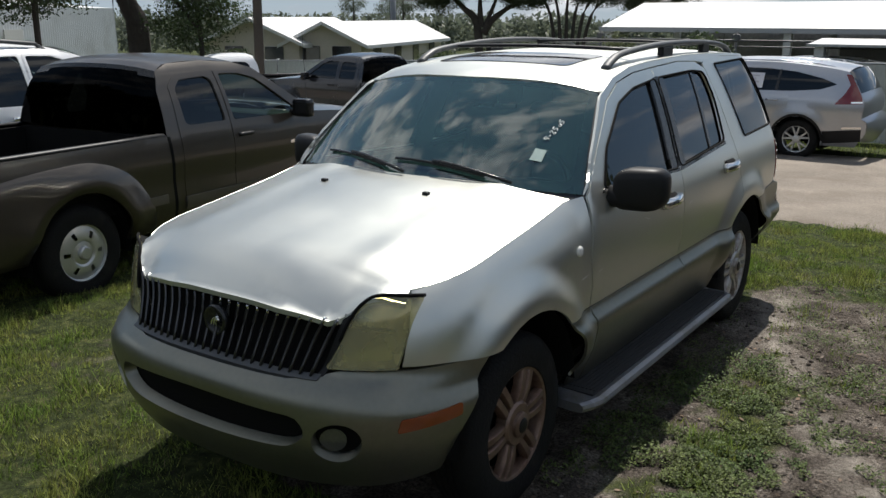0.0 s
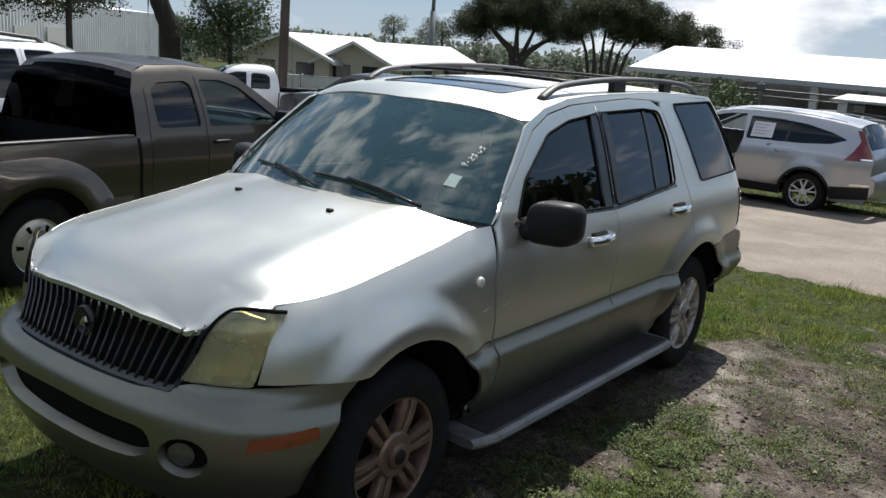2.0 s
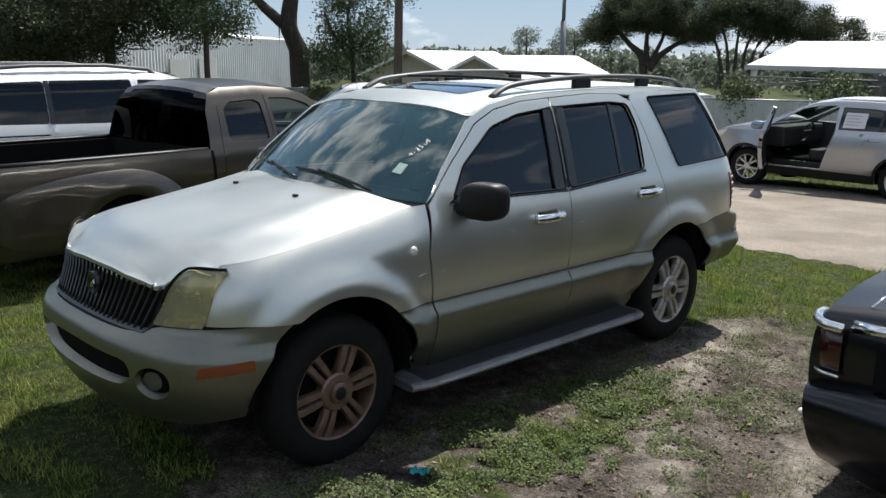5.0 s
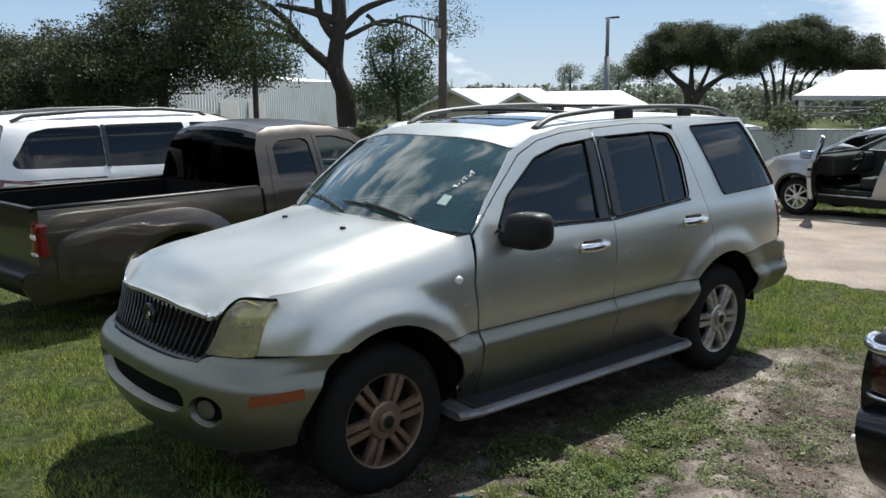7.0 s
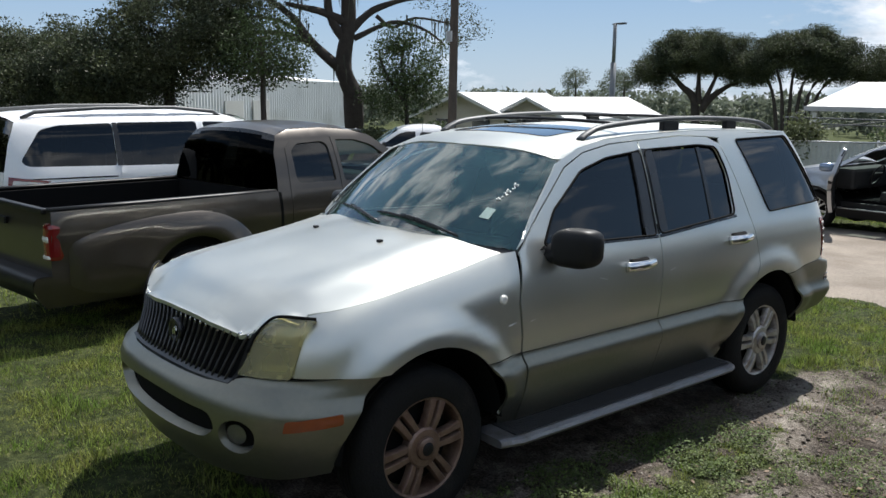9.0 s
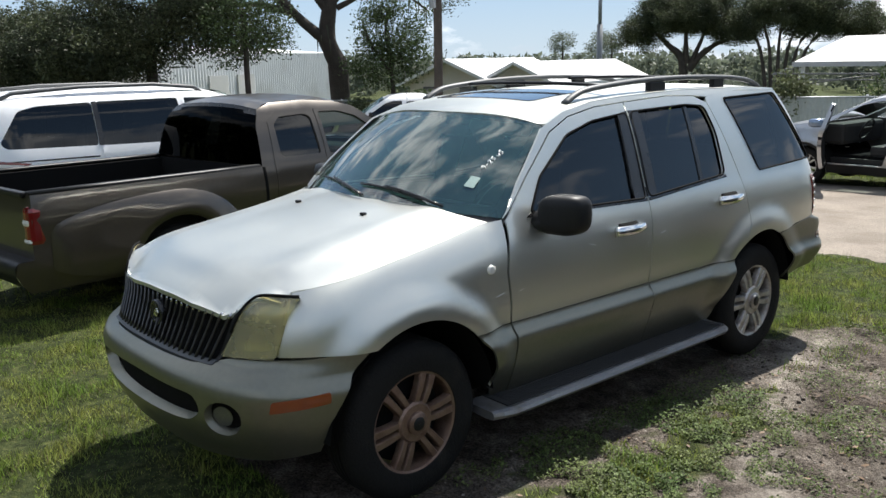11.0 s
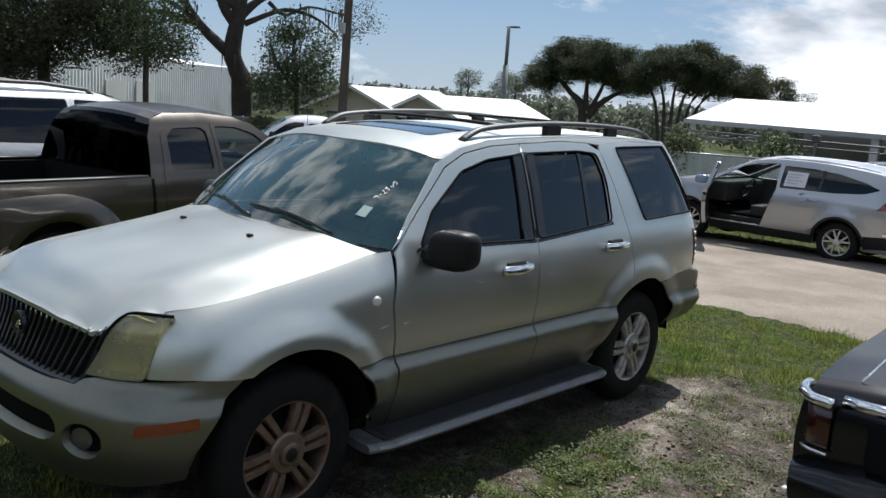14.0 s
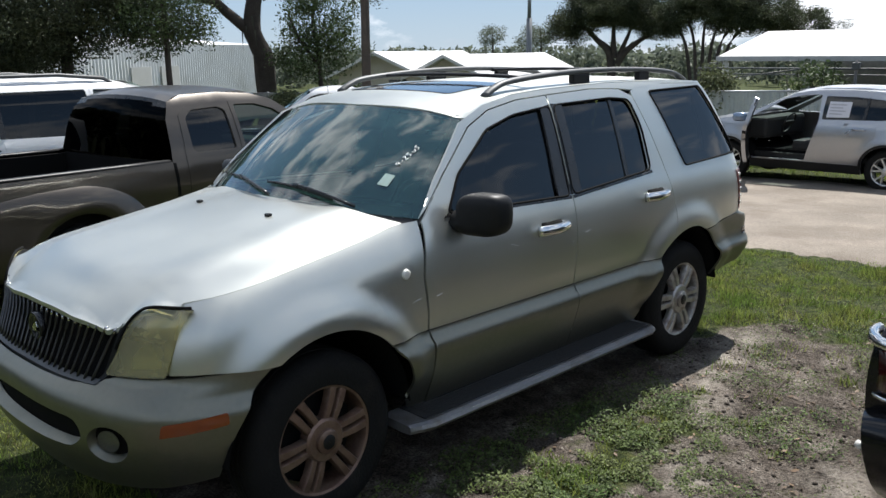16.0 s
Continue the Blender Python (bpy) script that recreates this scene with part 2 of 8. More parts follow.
def inside(p, poly):
    x, y, c = p[0], p[1], False
    for (x1, y1), (x2, y2) in zip(poly, poly[1:] + poly[:1]):
        if (y1 > y) != (y2 > y) and x < (x2 - x1) * (y - y1) / (y2 - y1) + x1:
            c = not c
    return c


def resample(poly, step, closed=True):
    out = []
    for a, b in zip(poly, poly[1:] + poly[:1] if closed else poly[1:]):
        k = max(1, math.ceil(math.dist(a, b) / step))
        out += [(a[0] + (b[0] - a[0]) * i / k, a[1] + (b[1] - a[1]) * i / k) for i in range(k)]
    return out if closed else out + [poly[-1]]


def rounded(poly, r, n=4):
    """The polygon with its corners cut round."""
    out, k = [], len(poly)
    for i in range(k):
        p, a, b = Vector(poly[i]), Vector(poly[i - 1]), Vector(poly[(i + 1) % k])
        ra, rb = min(r, (a - p).length * 0.45), min(r, (b - p).length * 0.45)
        pa, pb = p + (a - p).normalized() * ra, p + (b - p).normalized() * rb
        for j in range(n + 1):
            t = j / n
            q = pa * (1 - t) ** 2 + p * 2 * t * (1 - t) + pb * t * t
            out.append((q.x, q.y))
    return out


def smooth_line(pts, n=8):
    """A Catmull-Rom curve through the points (any dimension)."""
    p = [np.array(q, float) for q in pts]
    p = [2 * p[0] - p[1]] + p + [2 * p[-1] - p[-2]]
    out = []
    for i in range(1, len(p) - 2):
        for j in range(n):
            t = j / n
            out.append(tuple(0.5 * (2 * p[i] + (p[i + 1] - p[i - 1]) * t + (2 * p[i - 1] - 5 * p[i] + 4 * p[i + 1] - p[i + 2]) * t * t + (3 * p[i] - p[i - 1] - 3 * p[i + 1] + p[i + 2]) * t**3)))
    return out + [tuple(p[-2])]


def panel(name, surf, outline, material, parent=None, step=0.05, thick=0.014, holes=(), label="", lift=0.0, mirror=False, out=None):
    """A sheet-metal panel: the outline in the surface's own two coordinates, laid on surf(u, v), with a turned-in edge."""
    loops = [resample(outline, step)] + [resample(h, step) for h in holes]
    pts, edges = [], []
    for lp in loops:
        s = len(pts)
        pts += lp
        edges += [(s + i, s + (i + 1) % len(lp)) for i in range(len(lp))]
    us, vs = [p[0] for p in loops[0]], [p[1] for p in loops[0]]
    nu, nv = int((max(us) - min(us)) / step) + 1, int((max(vs) - min(vs)) / step) + 1
    edge_np = np.array(pts)
    for i in range(nu + 1):
        for j in range(nv + 1):
            q = (min(us) + (i + 0.5 * (j % 2)) * step, min(vs) + j * step)
            if inside(q, loops[0]) and not any(inside(q, h) for h in loops[1:]) and np.hypot(*(edge_np - q).T).min() > step * 0.45:
                pts.append(q)
    vv, _, tris, *_ = delaunay_2d_cdt([Vector(p) for p in pts], edges, [], 0, 1e-6)
    keep = []
    for t in tris:
        c = (sum(vv[i].x for i in t) / 3, sum(vv[i].y for i in t) / 3)
        if inside(c, loops[0]) and not any(inside(c, h) for h in loops[1:]):
            keep.append(tuple(t))
    e = 0.004
    pos, nor = [], []
    for p in vv:
        a = Vector(surf(p.x, p.y))
        du, dv = Vector(surf(p.x + e, p.y)) - Vector(surf(p.x - e, p.y)), Vector(surf(p.x, p.y + e)) - Vector(surf(p.x, p.y - e))
        n = du.cross(dv)
        n = n.normalized() if n.length > 1e-12 else Vector((0, 0, 1))
        pos.append(a)
        nor.append(n)
    if out is None:
        out = Vector((1, 0, 0))
    ref = sum(((nor[i].dot(Vector(out))) for i in range(len(nor))))
    if ref < 0:
        nor = [-n for n in nor]
    pos = [p + n * lift for p, n in zip(pos, nor)]
    faces = []
    for t in keep:
        fn = (pos[t[1]] - pos[t[0]]).cross(pos[t[2]] - pos[t[0]])
        faces.append(t if fn.dot(nor[t[0]]) >= 0 else (t[0], t[2], t[1]))
    count = {}
    for t in faces:
        for a, b in zip(t, t[1:] + t[:1]):
            count[(a, b)] = 1
    rim = [(a, b) for a, b in count if (b, a) not in count]
    away = {}
    for a, b in rim:
        d = (pos[b] - pos[a]).cross(nor[a])
        for i in (a, b):
            away[i] = away.get(i, Vector()) + d
    top = {}
    for a, b in rim:
        for i in (a, b):
            if i not in top:
                top[i] = len(pos)
                side = (away[i].normalized() * 0.9 + nor[i] * 0.3).normalized()
                pos += [pos[i], pos[i] - nor[i] * thick]
                nor += [side, side]
    faces += [(top[b], top[a], top[a] + 1, top[b] + 1) for a, b in rim]
    if mirror:
        pos = [Vector((-p.x, p.y, p.z)) for p in pos]
        nor = [Vector((-n.x, n.y, n.z)) for n in nor]
        faces = [tuple(reversed(f)) for f in faces]
    return mesh_part(name, pos, faces, material, parent, label, normals=nor)


def box_bm(bm, lo, hi, bevel=0.0, m=None):
    r = bmesh.ops.create_cube(bm, size=1.0)
    c, s = (Vector(lo) + Vector(hi)) / 2, Vector(hi) - Vector(lo)
    for v in r["verts"]:
        v.co = Vector((v.co.x * s.x, v.co.y * s.y, v.co.z * s.z)) + c
    if bevel:
        es = list({e for v in r["verts"] for e in v.link_edges})
        g = bmesh.ops.bevel(bm, geom=es, offset=bevel, segments=2, affect="EDGES", profile=0.6)
        vs = {v for f in g["faces"] for v in f.verts} | {v for v in r["verts"] if v.is_valid}
    else:
        vs = set(r["verts"])
    if m is not None:
        bmesh.ops.transform(bm, matrix=m, verts=list(vs))


def box(name, lo, hi, material, parent=None, label="", bevel=0.0, m=None):
    bm = bmesh.new()
    box_bm(bm, lo, hi, bevel, m)
    return part(name, bm, material, parent, label, smooth=False)


def tube(name, pts, radius, material, parent=None, label="", seg=8, flat=1.0, cap=True):
    """A bar along the points; radius a number or one for each point; flat squashes it in height."""
    pts = [Vector(p) for p in pts]
    rad = radius if isinstance(radius, (list, tuple)) else [radius] * len(pts)
    verts, faces, up = [], [], Vector((0, 0, 1))
    for i, p in enumerate(pts):
        d = (pts[min(i + 1, len(pts) - 1)] - pts[max(i - 1, 0)]).normalized()
        s = d.cross(up if abs(d.z) < 0.95 else Vector((1, 0, 0))).normalized()
        u = s.cross(d)
        for k in range(seg):
            a = 2 * math.pi * k / seg
            verts.append(p + s * math.cos(a) * rad[i] + u * math.sin(a) * rad[i] * flat)
    for i in range(len(pts) - 1):
        for k in range(seg):
            a, b = i * seg + k, i * seg + (k + 1) % seg
            faces.append((a, b, b + seg, a + seg))
    if cap:
        faces += [tuple(range(seg))[::-1], tuple(range((len(pts) - 1) * seg, len(pts) * seg))]
    return mesh_part(name, verts, [tuple(reversed(f)) for f in faces], material, parent, label)


def lathe(profile, seg=40, closed=False):
    """Verts and faces of a profile (radius, x) turned about the x axis."""
    verts = [(x, r * math.cos(2 * math.pi * k / seg), r * math.sin(2 * math.pi * k / seg)) for r, x in profile for k in range(seg)]
    faces = []
    n = len(profile)
    for i in range(n if closed else n - 1):
        for k in range(seg):
            a, b = i * seg + k, i * seg + (k + 1) % seg
            c, d = ((i + 1) % n) * seg + (k + 1) % seg, ((i + 1) % n) * seg + k
            faces.append((a, b, c, d))
    return verts, faces


def add_mesh(vs, fs, v2, f2):
    s = len(vs)
    vs += list(v2)
    fs += [tuple(i + s for i in f) for f in f2]


def tyre_mesh(R, r, w):
    """A tyre with rounded shoulders and cut tread grooves; its outer face at x = 0."""
    prof = [(r, -w * 0.95), (r - 0.004, -0.012), (r + 0.004, -0.002), (r + (R - r) * 0.35, 0.006), (r + (R - r) * 0.7, 0.002), (R - 0.018, -0.014), (R - 0.004, -0.034), (R, -0.055)]
    k = 4
    for i in range(k):
        a, b = -0.055 - (w - 0.11) * i / k, -0.055 - (w - 0.11) * (i + 1) / k
        prof += [(R, a - 0.002), (R, b + 0.010), (R - 0.009, b + 0.008), (R - 0.009, b + 0.002)]
    prof += [(R, -w + 0.05), (R - 0.02, -w + 0.012), (r + (R - r) * 0.5, -w)]
    return lathe(prof, 56, closed=True)


def twin_spoke_rim(r, seats=6):
    """An alloy wheel with pairs of spokes round a wide hub."""
    vs, fs = [], []
    add_mesh(vs, fs, *lathe([(r - 0.004, -0.19), (r - 0.022, -0.16), (r - 0.020, -0.03), (r - 0.012, -0.012), (r + 0.004, -0.004), (r + 0.006, -0.012), (r + 0.002, -0.03)], 56))
    return vs, fs


def twin_hub():
    return lathe([(0.001, 0.016), (0.044, 0.016), (0.052, 0.010), (0.055, -0.002), (0.086, -0.003), (0.096, -0.014), (0.096, -0.06), (0.02, -0.065)], 36)


def twin_spoke(r, side):
    """One of a pair of spokes, along +y."""
    rows = []
    for t in (0, 0.2, 0.45, 0.75, 1.0):
        rr = 0.084 + (r - 0.012 - 0.084) * t
        off, half = side * (0.0225 + 0.006 * t), 0.0165 + 0.0050 * t * t
        dx = -0.014 + 0.008 * math.sin(t * 3.0)
        for o, x in ((-half, -0.040), (-half * 0.92, -0.006), (-half * 0.7, 0.0), (half * 0.7, 0.0), (half * 0.92, -0.006), (half, -0.040)):
            rows.append((x + dx, rr, off + o))
    return rows, [(i * 6 + j, i * 6 + j + 1, i * 6 + j + 7, i * 6 + j + 6) for i in range(4) for j in range(5)]


def spoke_rim(r, seats=5, wide=0.03, split=0.0):
    vs, fs = [], []
    add_mesh(vs, fs, *lathe([(r - 0.004, -0.17), (r - 0.022, -0.15), (r - 0.020, -0.03), (r - 0.012, -0.012), (r + 0.004, -0.004), (r + 0.004, -0.02)], 44))
    return vs, fs


def plain_spoke(r, wide, off):
    rows = []
    for t in (0, 0.5, 1.0):
        rr, half = 0.05 + (r - 0.012 - 0.05) * t, wide * (1 - 0.25 * t)
        for o, x in ((-half, -0.04), (-half * 0.7, -0.012), (half * 0.7, -0.012), (half, -0.04)):
            rows.append((x, rr, off * t + o))
    return rows, [(i * 4 + j, i * 4 + j + 1, i * 4 + j + 5, i * 4 + j + 4) for i in range(2) for j in range(3)]


def plain_hub():
    return lathe([(0.001, -0.002), (0.034, -0.002), (0.060, -0.010), (0.066, -0.05)], 28)


def steel_rim(r):
    """A pressed steel wheel with six holes round a raised hub."""
    vs, fs = [], []
    add_mesh(vs, fs, *lathe([(r - 0.004, -0.17), (r - 0.022, -0.15), (r - 0.020, -0.04), (r - 0.012, -0.016), (r + 0.004, -0.006), (r + 0.004, -0.02)], 44))
    add_mesh(vs, fs, *lathe([(0.001, 0.014), (0.040, 0.014), (0.050, 0.006), (0.052, -0.016), (0.085, -0.022), (0.100, -0.012)], 36))
    n, ro, ri = 60, r - 0.014, 0.100
    ring = []
    for i in range(n):
        a = 2 * math.pi * i / n
        web = abs(((i / n * 6) % 1) - 0.5) * 2
        w = ease((web - 0.28) / 0.2)
        rin, rout = 0.118 + 0.0 * w, r - 0.045
        ring.append((a, w, rin, rout))
    base = len(vs)
    for a, w, rin, rout in ring:
        for rr, x in ((ri, -0.012), (rin, -0.008), (rout, -0.022), (ro, -0.03)):
            vs.append((x, rr * math.cos(a), rr * math.sin(a)))
    for i in range(n):
        j = (i + 1) % n
        for k in range(3):
            if k == 1 and ring[i][1] < 0.5 and ring[j][1] < 0.5:
                continue
            fs.append((base + i * 4 + k, base + j * 4 + k, base + j * 4 + k + 1, base + i * 4 + k + 1))
    return vs, fs


EXTRA = {}


def wheel_part(parent, place, rim_data, tyre_data, material, out=1, turn=0.0, label=""):
    """wheel > tyre; the wheel's outer face looks along +x, or -x with out = -1."""
    w = new("wheel", rim_data)
    w.parent = parent
    w.matrix_local = pose(*place, turn, 0, 0 if out > 0 else 180)
    t = new("tyre", tyre_data)
    t.parent = w
    tagged(w, label)
    for nm, data, turns in EXTRA.get(rim_data.name, ()):
        for a in turns:
            e = new(nm, data)
            e.parent = w
            e.matrix_local = pose(0, 0, 0, a, 0, 0)
    return w


def data_of(name, vf, material, smooth=True):
    me = bpy.data.meshes.new(name)
    me.from_pydata(vf[0], [], vf[1])
    me.materials.append(material)
    me.polygons.foreach_set("use_smooth", [smooth] * len(me.polygons))
    bm = bmesh.new()
    bm.from_mesh(me)
    bmesh.ops.recalc_face_normals(bm, faces=bm.faces)
    bm.to_mesh(me)
    bm.free()
    if smooth:
        me.set_sharp_from_angle(angle=radians(38))
    return me



# ---- ground ----
def soft(d):
    """A bend from level to a steady slope."""
    return 0.5 * (d + math.sqrt(d * d + 0.6)) if d < 60 else d


def ground_z(x, y):
    fall = 0.026 * min(soft(-x - 1.3), 34) + 0.030 * min(soft(y - 2.2), 34)
    return max(-fall, -1.9)


def axis(lo, hi, fine_lo, fine_hi, fine):
    a = list(np.arange(fine_lo, fine_hi, fine))
    d, p = fine, fine_hi
    while p < hi:
        a.append(p)
        d *= 1.22
        p += d
    a.append(hi)
    d, p, low = fine, fine_lo, []
    while p > lo:
        d *= 1.22
        p -= d
        low.append(max(p, lo))
    return low[::-1] + a


def bumps(x, y):
    if abs(x) > 9 or abs(y) > 13:
        return 0.0
    d = noise.noise(Vector((x * 0.9, y * 0.9, 3))) * 0.018 + noise.noise(Vector((x * 4, y * 4, 7))) * 0.013 + noise.noise(Vector((x * 11, y * 11, 1))) * 0.011
    return d * ease((9 - abs(x)) / 2)


ROAD_NEAR, ROAD_FAR = 5.0, 11.8


def make_ground():
    xs, ys = axis(-400, 400, -5, 6, 0.06), axis(-400, 500, -6, 6, 0.06)
    verts, faces = [], []
    for y in ys:
        for x in xs:
            z = ground_z(x, y) + bumps(x, y)
            verts.append((x, y, z))
    n = len(xs)
    for j in range(len(ys) - 1):
        for i in range(n - 1):
            a = j * n + i
            faces.append((a, a + 1, a + n + 1, a + n))
    m = bpy.data.materials.new("sandy_lawn")
    m.use_nodes = True
    nd, l = m.node_tree.nodes, m.node_tree.links.new
    b = nd["Principled BSDF"]
    b.inputs["Roughness"].default_value = 0.95
    b.inputs["Specular IOR Level"].default_value = 0.15
    tc = nd.new("ShaderNodeTexCoord")

    def nz(scale, detail=6, rough=0.6):
        t = nd.new("ShaderNodeTexNoise")
        t.inputs["Scale"].default_value = scale
        t.inputs["Detail"].default_value = detail
        t.inputs["Roughness"].default_value = rough
        l(tc.outputs["Object"], t.inputs["Vector"])
        return t.outputs["Fac"]

    def ramp(f, stops):
        r = nd.new("ShaderNodeValToRGB")
        while len(r.color_ramp.elements) < len(stops):
            r.color_ramp.elements.new(0.5)
        for el, (p, c) in zip(r.color_ramp.elements, stops):
            el.position, el.color = p, (*c, 1)
        l(f, r.inputs["Fac"])
        return r.outputs["Color"]

    def mix(f, a, c):
        x = nd.new("ShaderNodeMixRGB")
        l(f, x.inputs["Fac"])
        l(a, x.inputs["Color1"])
        l(c, x.inputs["Color2"])
        return x.outputs[0]
    dirt = ramp(nz(3.4, 10, 0.74), [(0.36, (0.038, 0.030, 0.024)), (0.47, (0.115, 0.095, 0.078)), (0.56, (0.20, 0.17, 0.143)), (0.67, (0.36, 0.32, 0.275))])
    grit = ramp(nz(75, 8, 0.8), [(0.40, (0.18, 0.17, 0.16)), (0.52, (0.9, 0.9, 0.9)), (0.66, (1.7, 1.7, 1.7))])
    mulg = nd.new("ShaderNodeMixRGB")
    mulg.blend_type = "MULTIPLY"
    mulg.inputs["Fac"].default_value = 1.0
    l(dirt, mulg.inputs["Color1"])
    l(grit, mulg.inputs["Color2"])
    grass = ramp(nz(14, 9, 0.75), [(0.36, (0.012, 0.016, 0.006)), (0.52, (0.045, 0.058, 0.018)), (0.66, (0.12, 0.125, 0.045))])
    g_at = nd.new("ShaderNodeAttribute")
    g_at.attribute_name = "grassy"
    edge = nd.new("ShaderNodeMath")
    edge.operation = "ADD"
    l(g_at.outputs["Fac"], edge.inputs[0])
    l(nz(3.5, 9, 0.72), edge.inputs[1])
    er = nd.new("ShaderNodeMapRange")
    er.inputs["From Min"].default_value = 0.92
    er.inputs["From Max"].default_value = 1.12
    l(edge.outputs[0], er.inputs["Value"])
    s_at = nd.new("ShaderNodeAttribute")
    s_at.attribute_name = "sandy"
    sand = ramp(nz(60, 6, 0.7), [(0.3, (0.24, 0.21, 0.175)), (0.7, (0.46, 0.415, 0.36))])
    spread = nd.new("ShaderNodeMath")
    spread.operation = "MULTIPLY"
    l(s_at.outputs["Fac"], spread.inputs[0])
    l(ramp(nz(6, 8, 0.7), [(0.40, (0, 0, 0)), (0.58, (1, 1, 1))]), spread.inputs[1])
    bare = mix(spread.outputs[0], mulg.outputs[0], sand)
    l(mix(er.outputs[0], bare, grass), b.inputs["Base Color"])
    bp = nd.new("ShaderNodeBump")
    bp.inputs["Strength"].default_value = 1.0
    bp.inputs["Distance"].default_value = 0.035
    l(nz(35, 10, 0.75), bp.inputs["Height"])
    l(bp.outputs[0], b.inputs["Normal"])
    g = mesh_part("ground", verts, faces, m)
    at = g.data.attributes.new("grassy", "FLOAT", "POINT")
    at.data.foreach_set("value", [grassy(v[0], v[1]) for v in verts])
    sn = g.data.attributes.new("sandy", "FLOAT", "POINT")
    sn.data.foreach_set("value", [sandy(v[0], v[1]) for v in verts])
    tagged(g, "patchy lawn of grass and bare sandy dirt", "ground", kind="structure")
    return g


def grassy(x, y):
    """How much grass grows at a place, from bare sand (0) to lawn (1)."""
    v = 0.85
    x += 0.42 * noise.noise(Vector((x * 0.8, y * 0.8, 21))) + 0.16 * noise.noise(Vector((x * 2.6, y * 2.6, 22)))
    y += 0.80 * noise.noise(Vector((x * 0.8, y * 0.8, 31))) + 0.30 * noise.noise(Vector((x * 2.6, y * 2.6, 32)))
    bare = ease((2.6 - y) / 0.9) * ease((y + 5.2) / 2.2) * ease((x - 0.6) / 0.5) * ease((5.0 - x) / 1.6)
    v -= 0.72 * bare
    weeds = math.exp(-(((x - 1.35) / 0.33) ** 2 + ((y + 0.35) / 0.85) ** 2))
    v += 0.55 * weeds
    track = math.exp(-(((x - 1.05) / 0.25) ** 2)) * ease((y - 0.7) / 0.6) * ease((3.0 - y) / 0.8)
    v -= 0.5 * track
    v += 0.25 * math.exp(-(((x - 2.1) / 0.5) ** 2 + ((y - 1.6) / 0.7) ** 2))
    v -= 0.24 * ease((y - 1.0) / 1.2) * ease((5.4 - y) / 0.4) * ease((x - 1.0) / 0.6)
    under = ease((1.0 - abs(x)) / 0.2) * ease((2.1 - abs(y)) / 0.3)
    v -= 0.6 * under
    v -= 0.45 * math.exp(-(((x + 1.9) / 0.5) ** 2 + ((y + 0.9) / 0.8) ** 2))
    return v + 0.18 * noise.noise(Vector((x * 1.1, y * 1.1, 9))) + 0.22 * noise.noise(Vector((x * 3.1, y * 3.1, 6))) + (0.22 + 0.25 * bare) * noise.noise(Vector((x * 5.6, y * 5.6, 41)))


def sandy(x, y):
    """Pale dry sand washed out in streaks beside the wheels."""
    best = 0.0
    for ax, ay, bx, by, w in ((1.02, 2.1, 1.22, 1.2, 0.13), (1.22, 1.2, 1.62, 0.45, 0.10), (1.7, 0.1, 2.1, -0.5, 0.10), (2.3, 0.4, 3.1, -0.9, 0.14), (1.7, -1.5, 2.2, -2.4, 0.12)):
        dx, dy = bx - ax, by - ay
        t = max(0.0, min(1.0, ((x - ax) * dx + (y - ay) * dy) / (dx * dx + dy * dy)))
        d = math.hypot(x - ax - t * dx, y - ay - t * dy)
        best = max(best, math.exp(-((d / w) ** 2)))
    return best


make_ground()


def make_road():
    xs, ys = axis(-70, 60, -4, 7, 0.25), np.linspace(ROAD_NEAR, ROAD_FAR, 30)
    verts, faces = [], []
    for j, y in enumerate(ys):
        for x in xs:
            yy = y
            if j in (0, 29):
                yy += 0.20 * noise.noise(Vector((x * 1.4, j, 0))) + 0.13 * noise.noise(Vector((x * 5, j, 4)))
            verts.append((x, yy, ground_z(x, yy) + (0.012 if 0 < j < 29 else -0.03) + (bumps(x, yy) if 0 < j < 29 else bumps(x, yy)) * 0.6 + (0.006 if 0 < j < 29 else 0)))
    n = len(xs)
    for j in range(len(ys) - 1):
        for i in range(n - 1):
            a = j * n + i
            faces.append((a, a + 1, a + n + 1, a + n))
    m = mat("packed_sand_road", (0.225, 0.195, 0.163), 0.95, 0, 0.34, 1.3, bump=0.9, bscale=45, fine=34, spec=0.15, second=((0.165, 0.138, 0.112), 1.1, 0.48, 0.72))
    tagged(mesh_part("road", verts, faces, m), "pale packed sand and shell drive", "road", kind="structure")


make_road()

# ---- the silver sport utility vehicle ----
HUB_F, HUB_R, HUB_Z, TYRE_R = -1.444, 1.444, 0.37, 0.375
ARCH_Z, ARCH_R = 0.385, 0.468
REAR_ARCH_Y, REAR_ARCH_R = 1.43, 0.472
W_DOOR = pchip([0.26, 0.33, 0.42, 0.54, 0.640, 0.648, 0.700, 0.715, 0.82, 0.95, 1.05, 1.12, 1.18, 1.22, 1.45, 1.64, 1.72, 1.80],
               [0.79, 0.835, 0.872, 0.910, 0.932, 0.931, 0.893, 0.891, 0.903, 0.910, 0.905, 0.893, 0.874, 0.858, 0.775, 0.695, 0.650, 0.58])
W_FEND = pchip([0.26, 0.33, 0.42, 0.54, 0.640, 0.650, 0.700, 0.715, 0.82, 1.00, 1.20, 1.30],
               [0.74, 0.810, 0.860, 0.902, 0.924, 0.922, 0.888, 0.887, 0.893, 0.893, 0.885, 0.87])
FENDER_TOP = pchip([-2.3, -1.95, -1.6, -1.2, -0.85, -0.6], [0.97, 1.040, 1.092, 1.155, 1.216, 1.23])
NOSE_Y0, NOSE_N = -1.60, 2.8
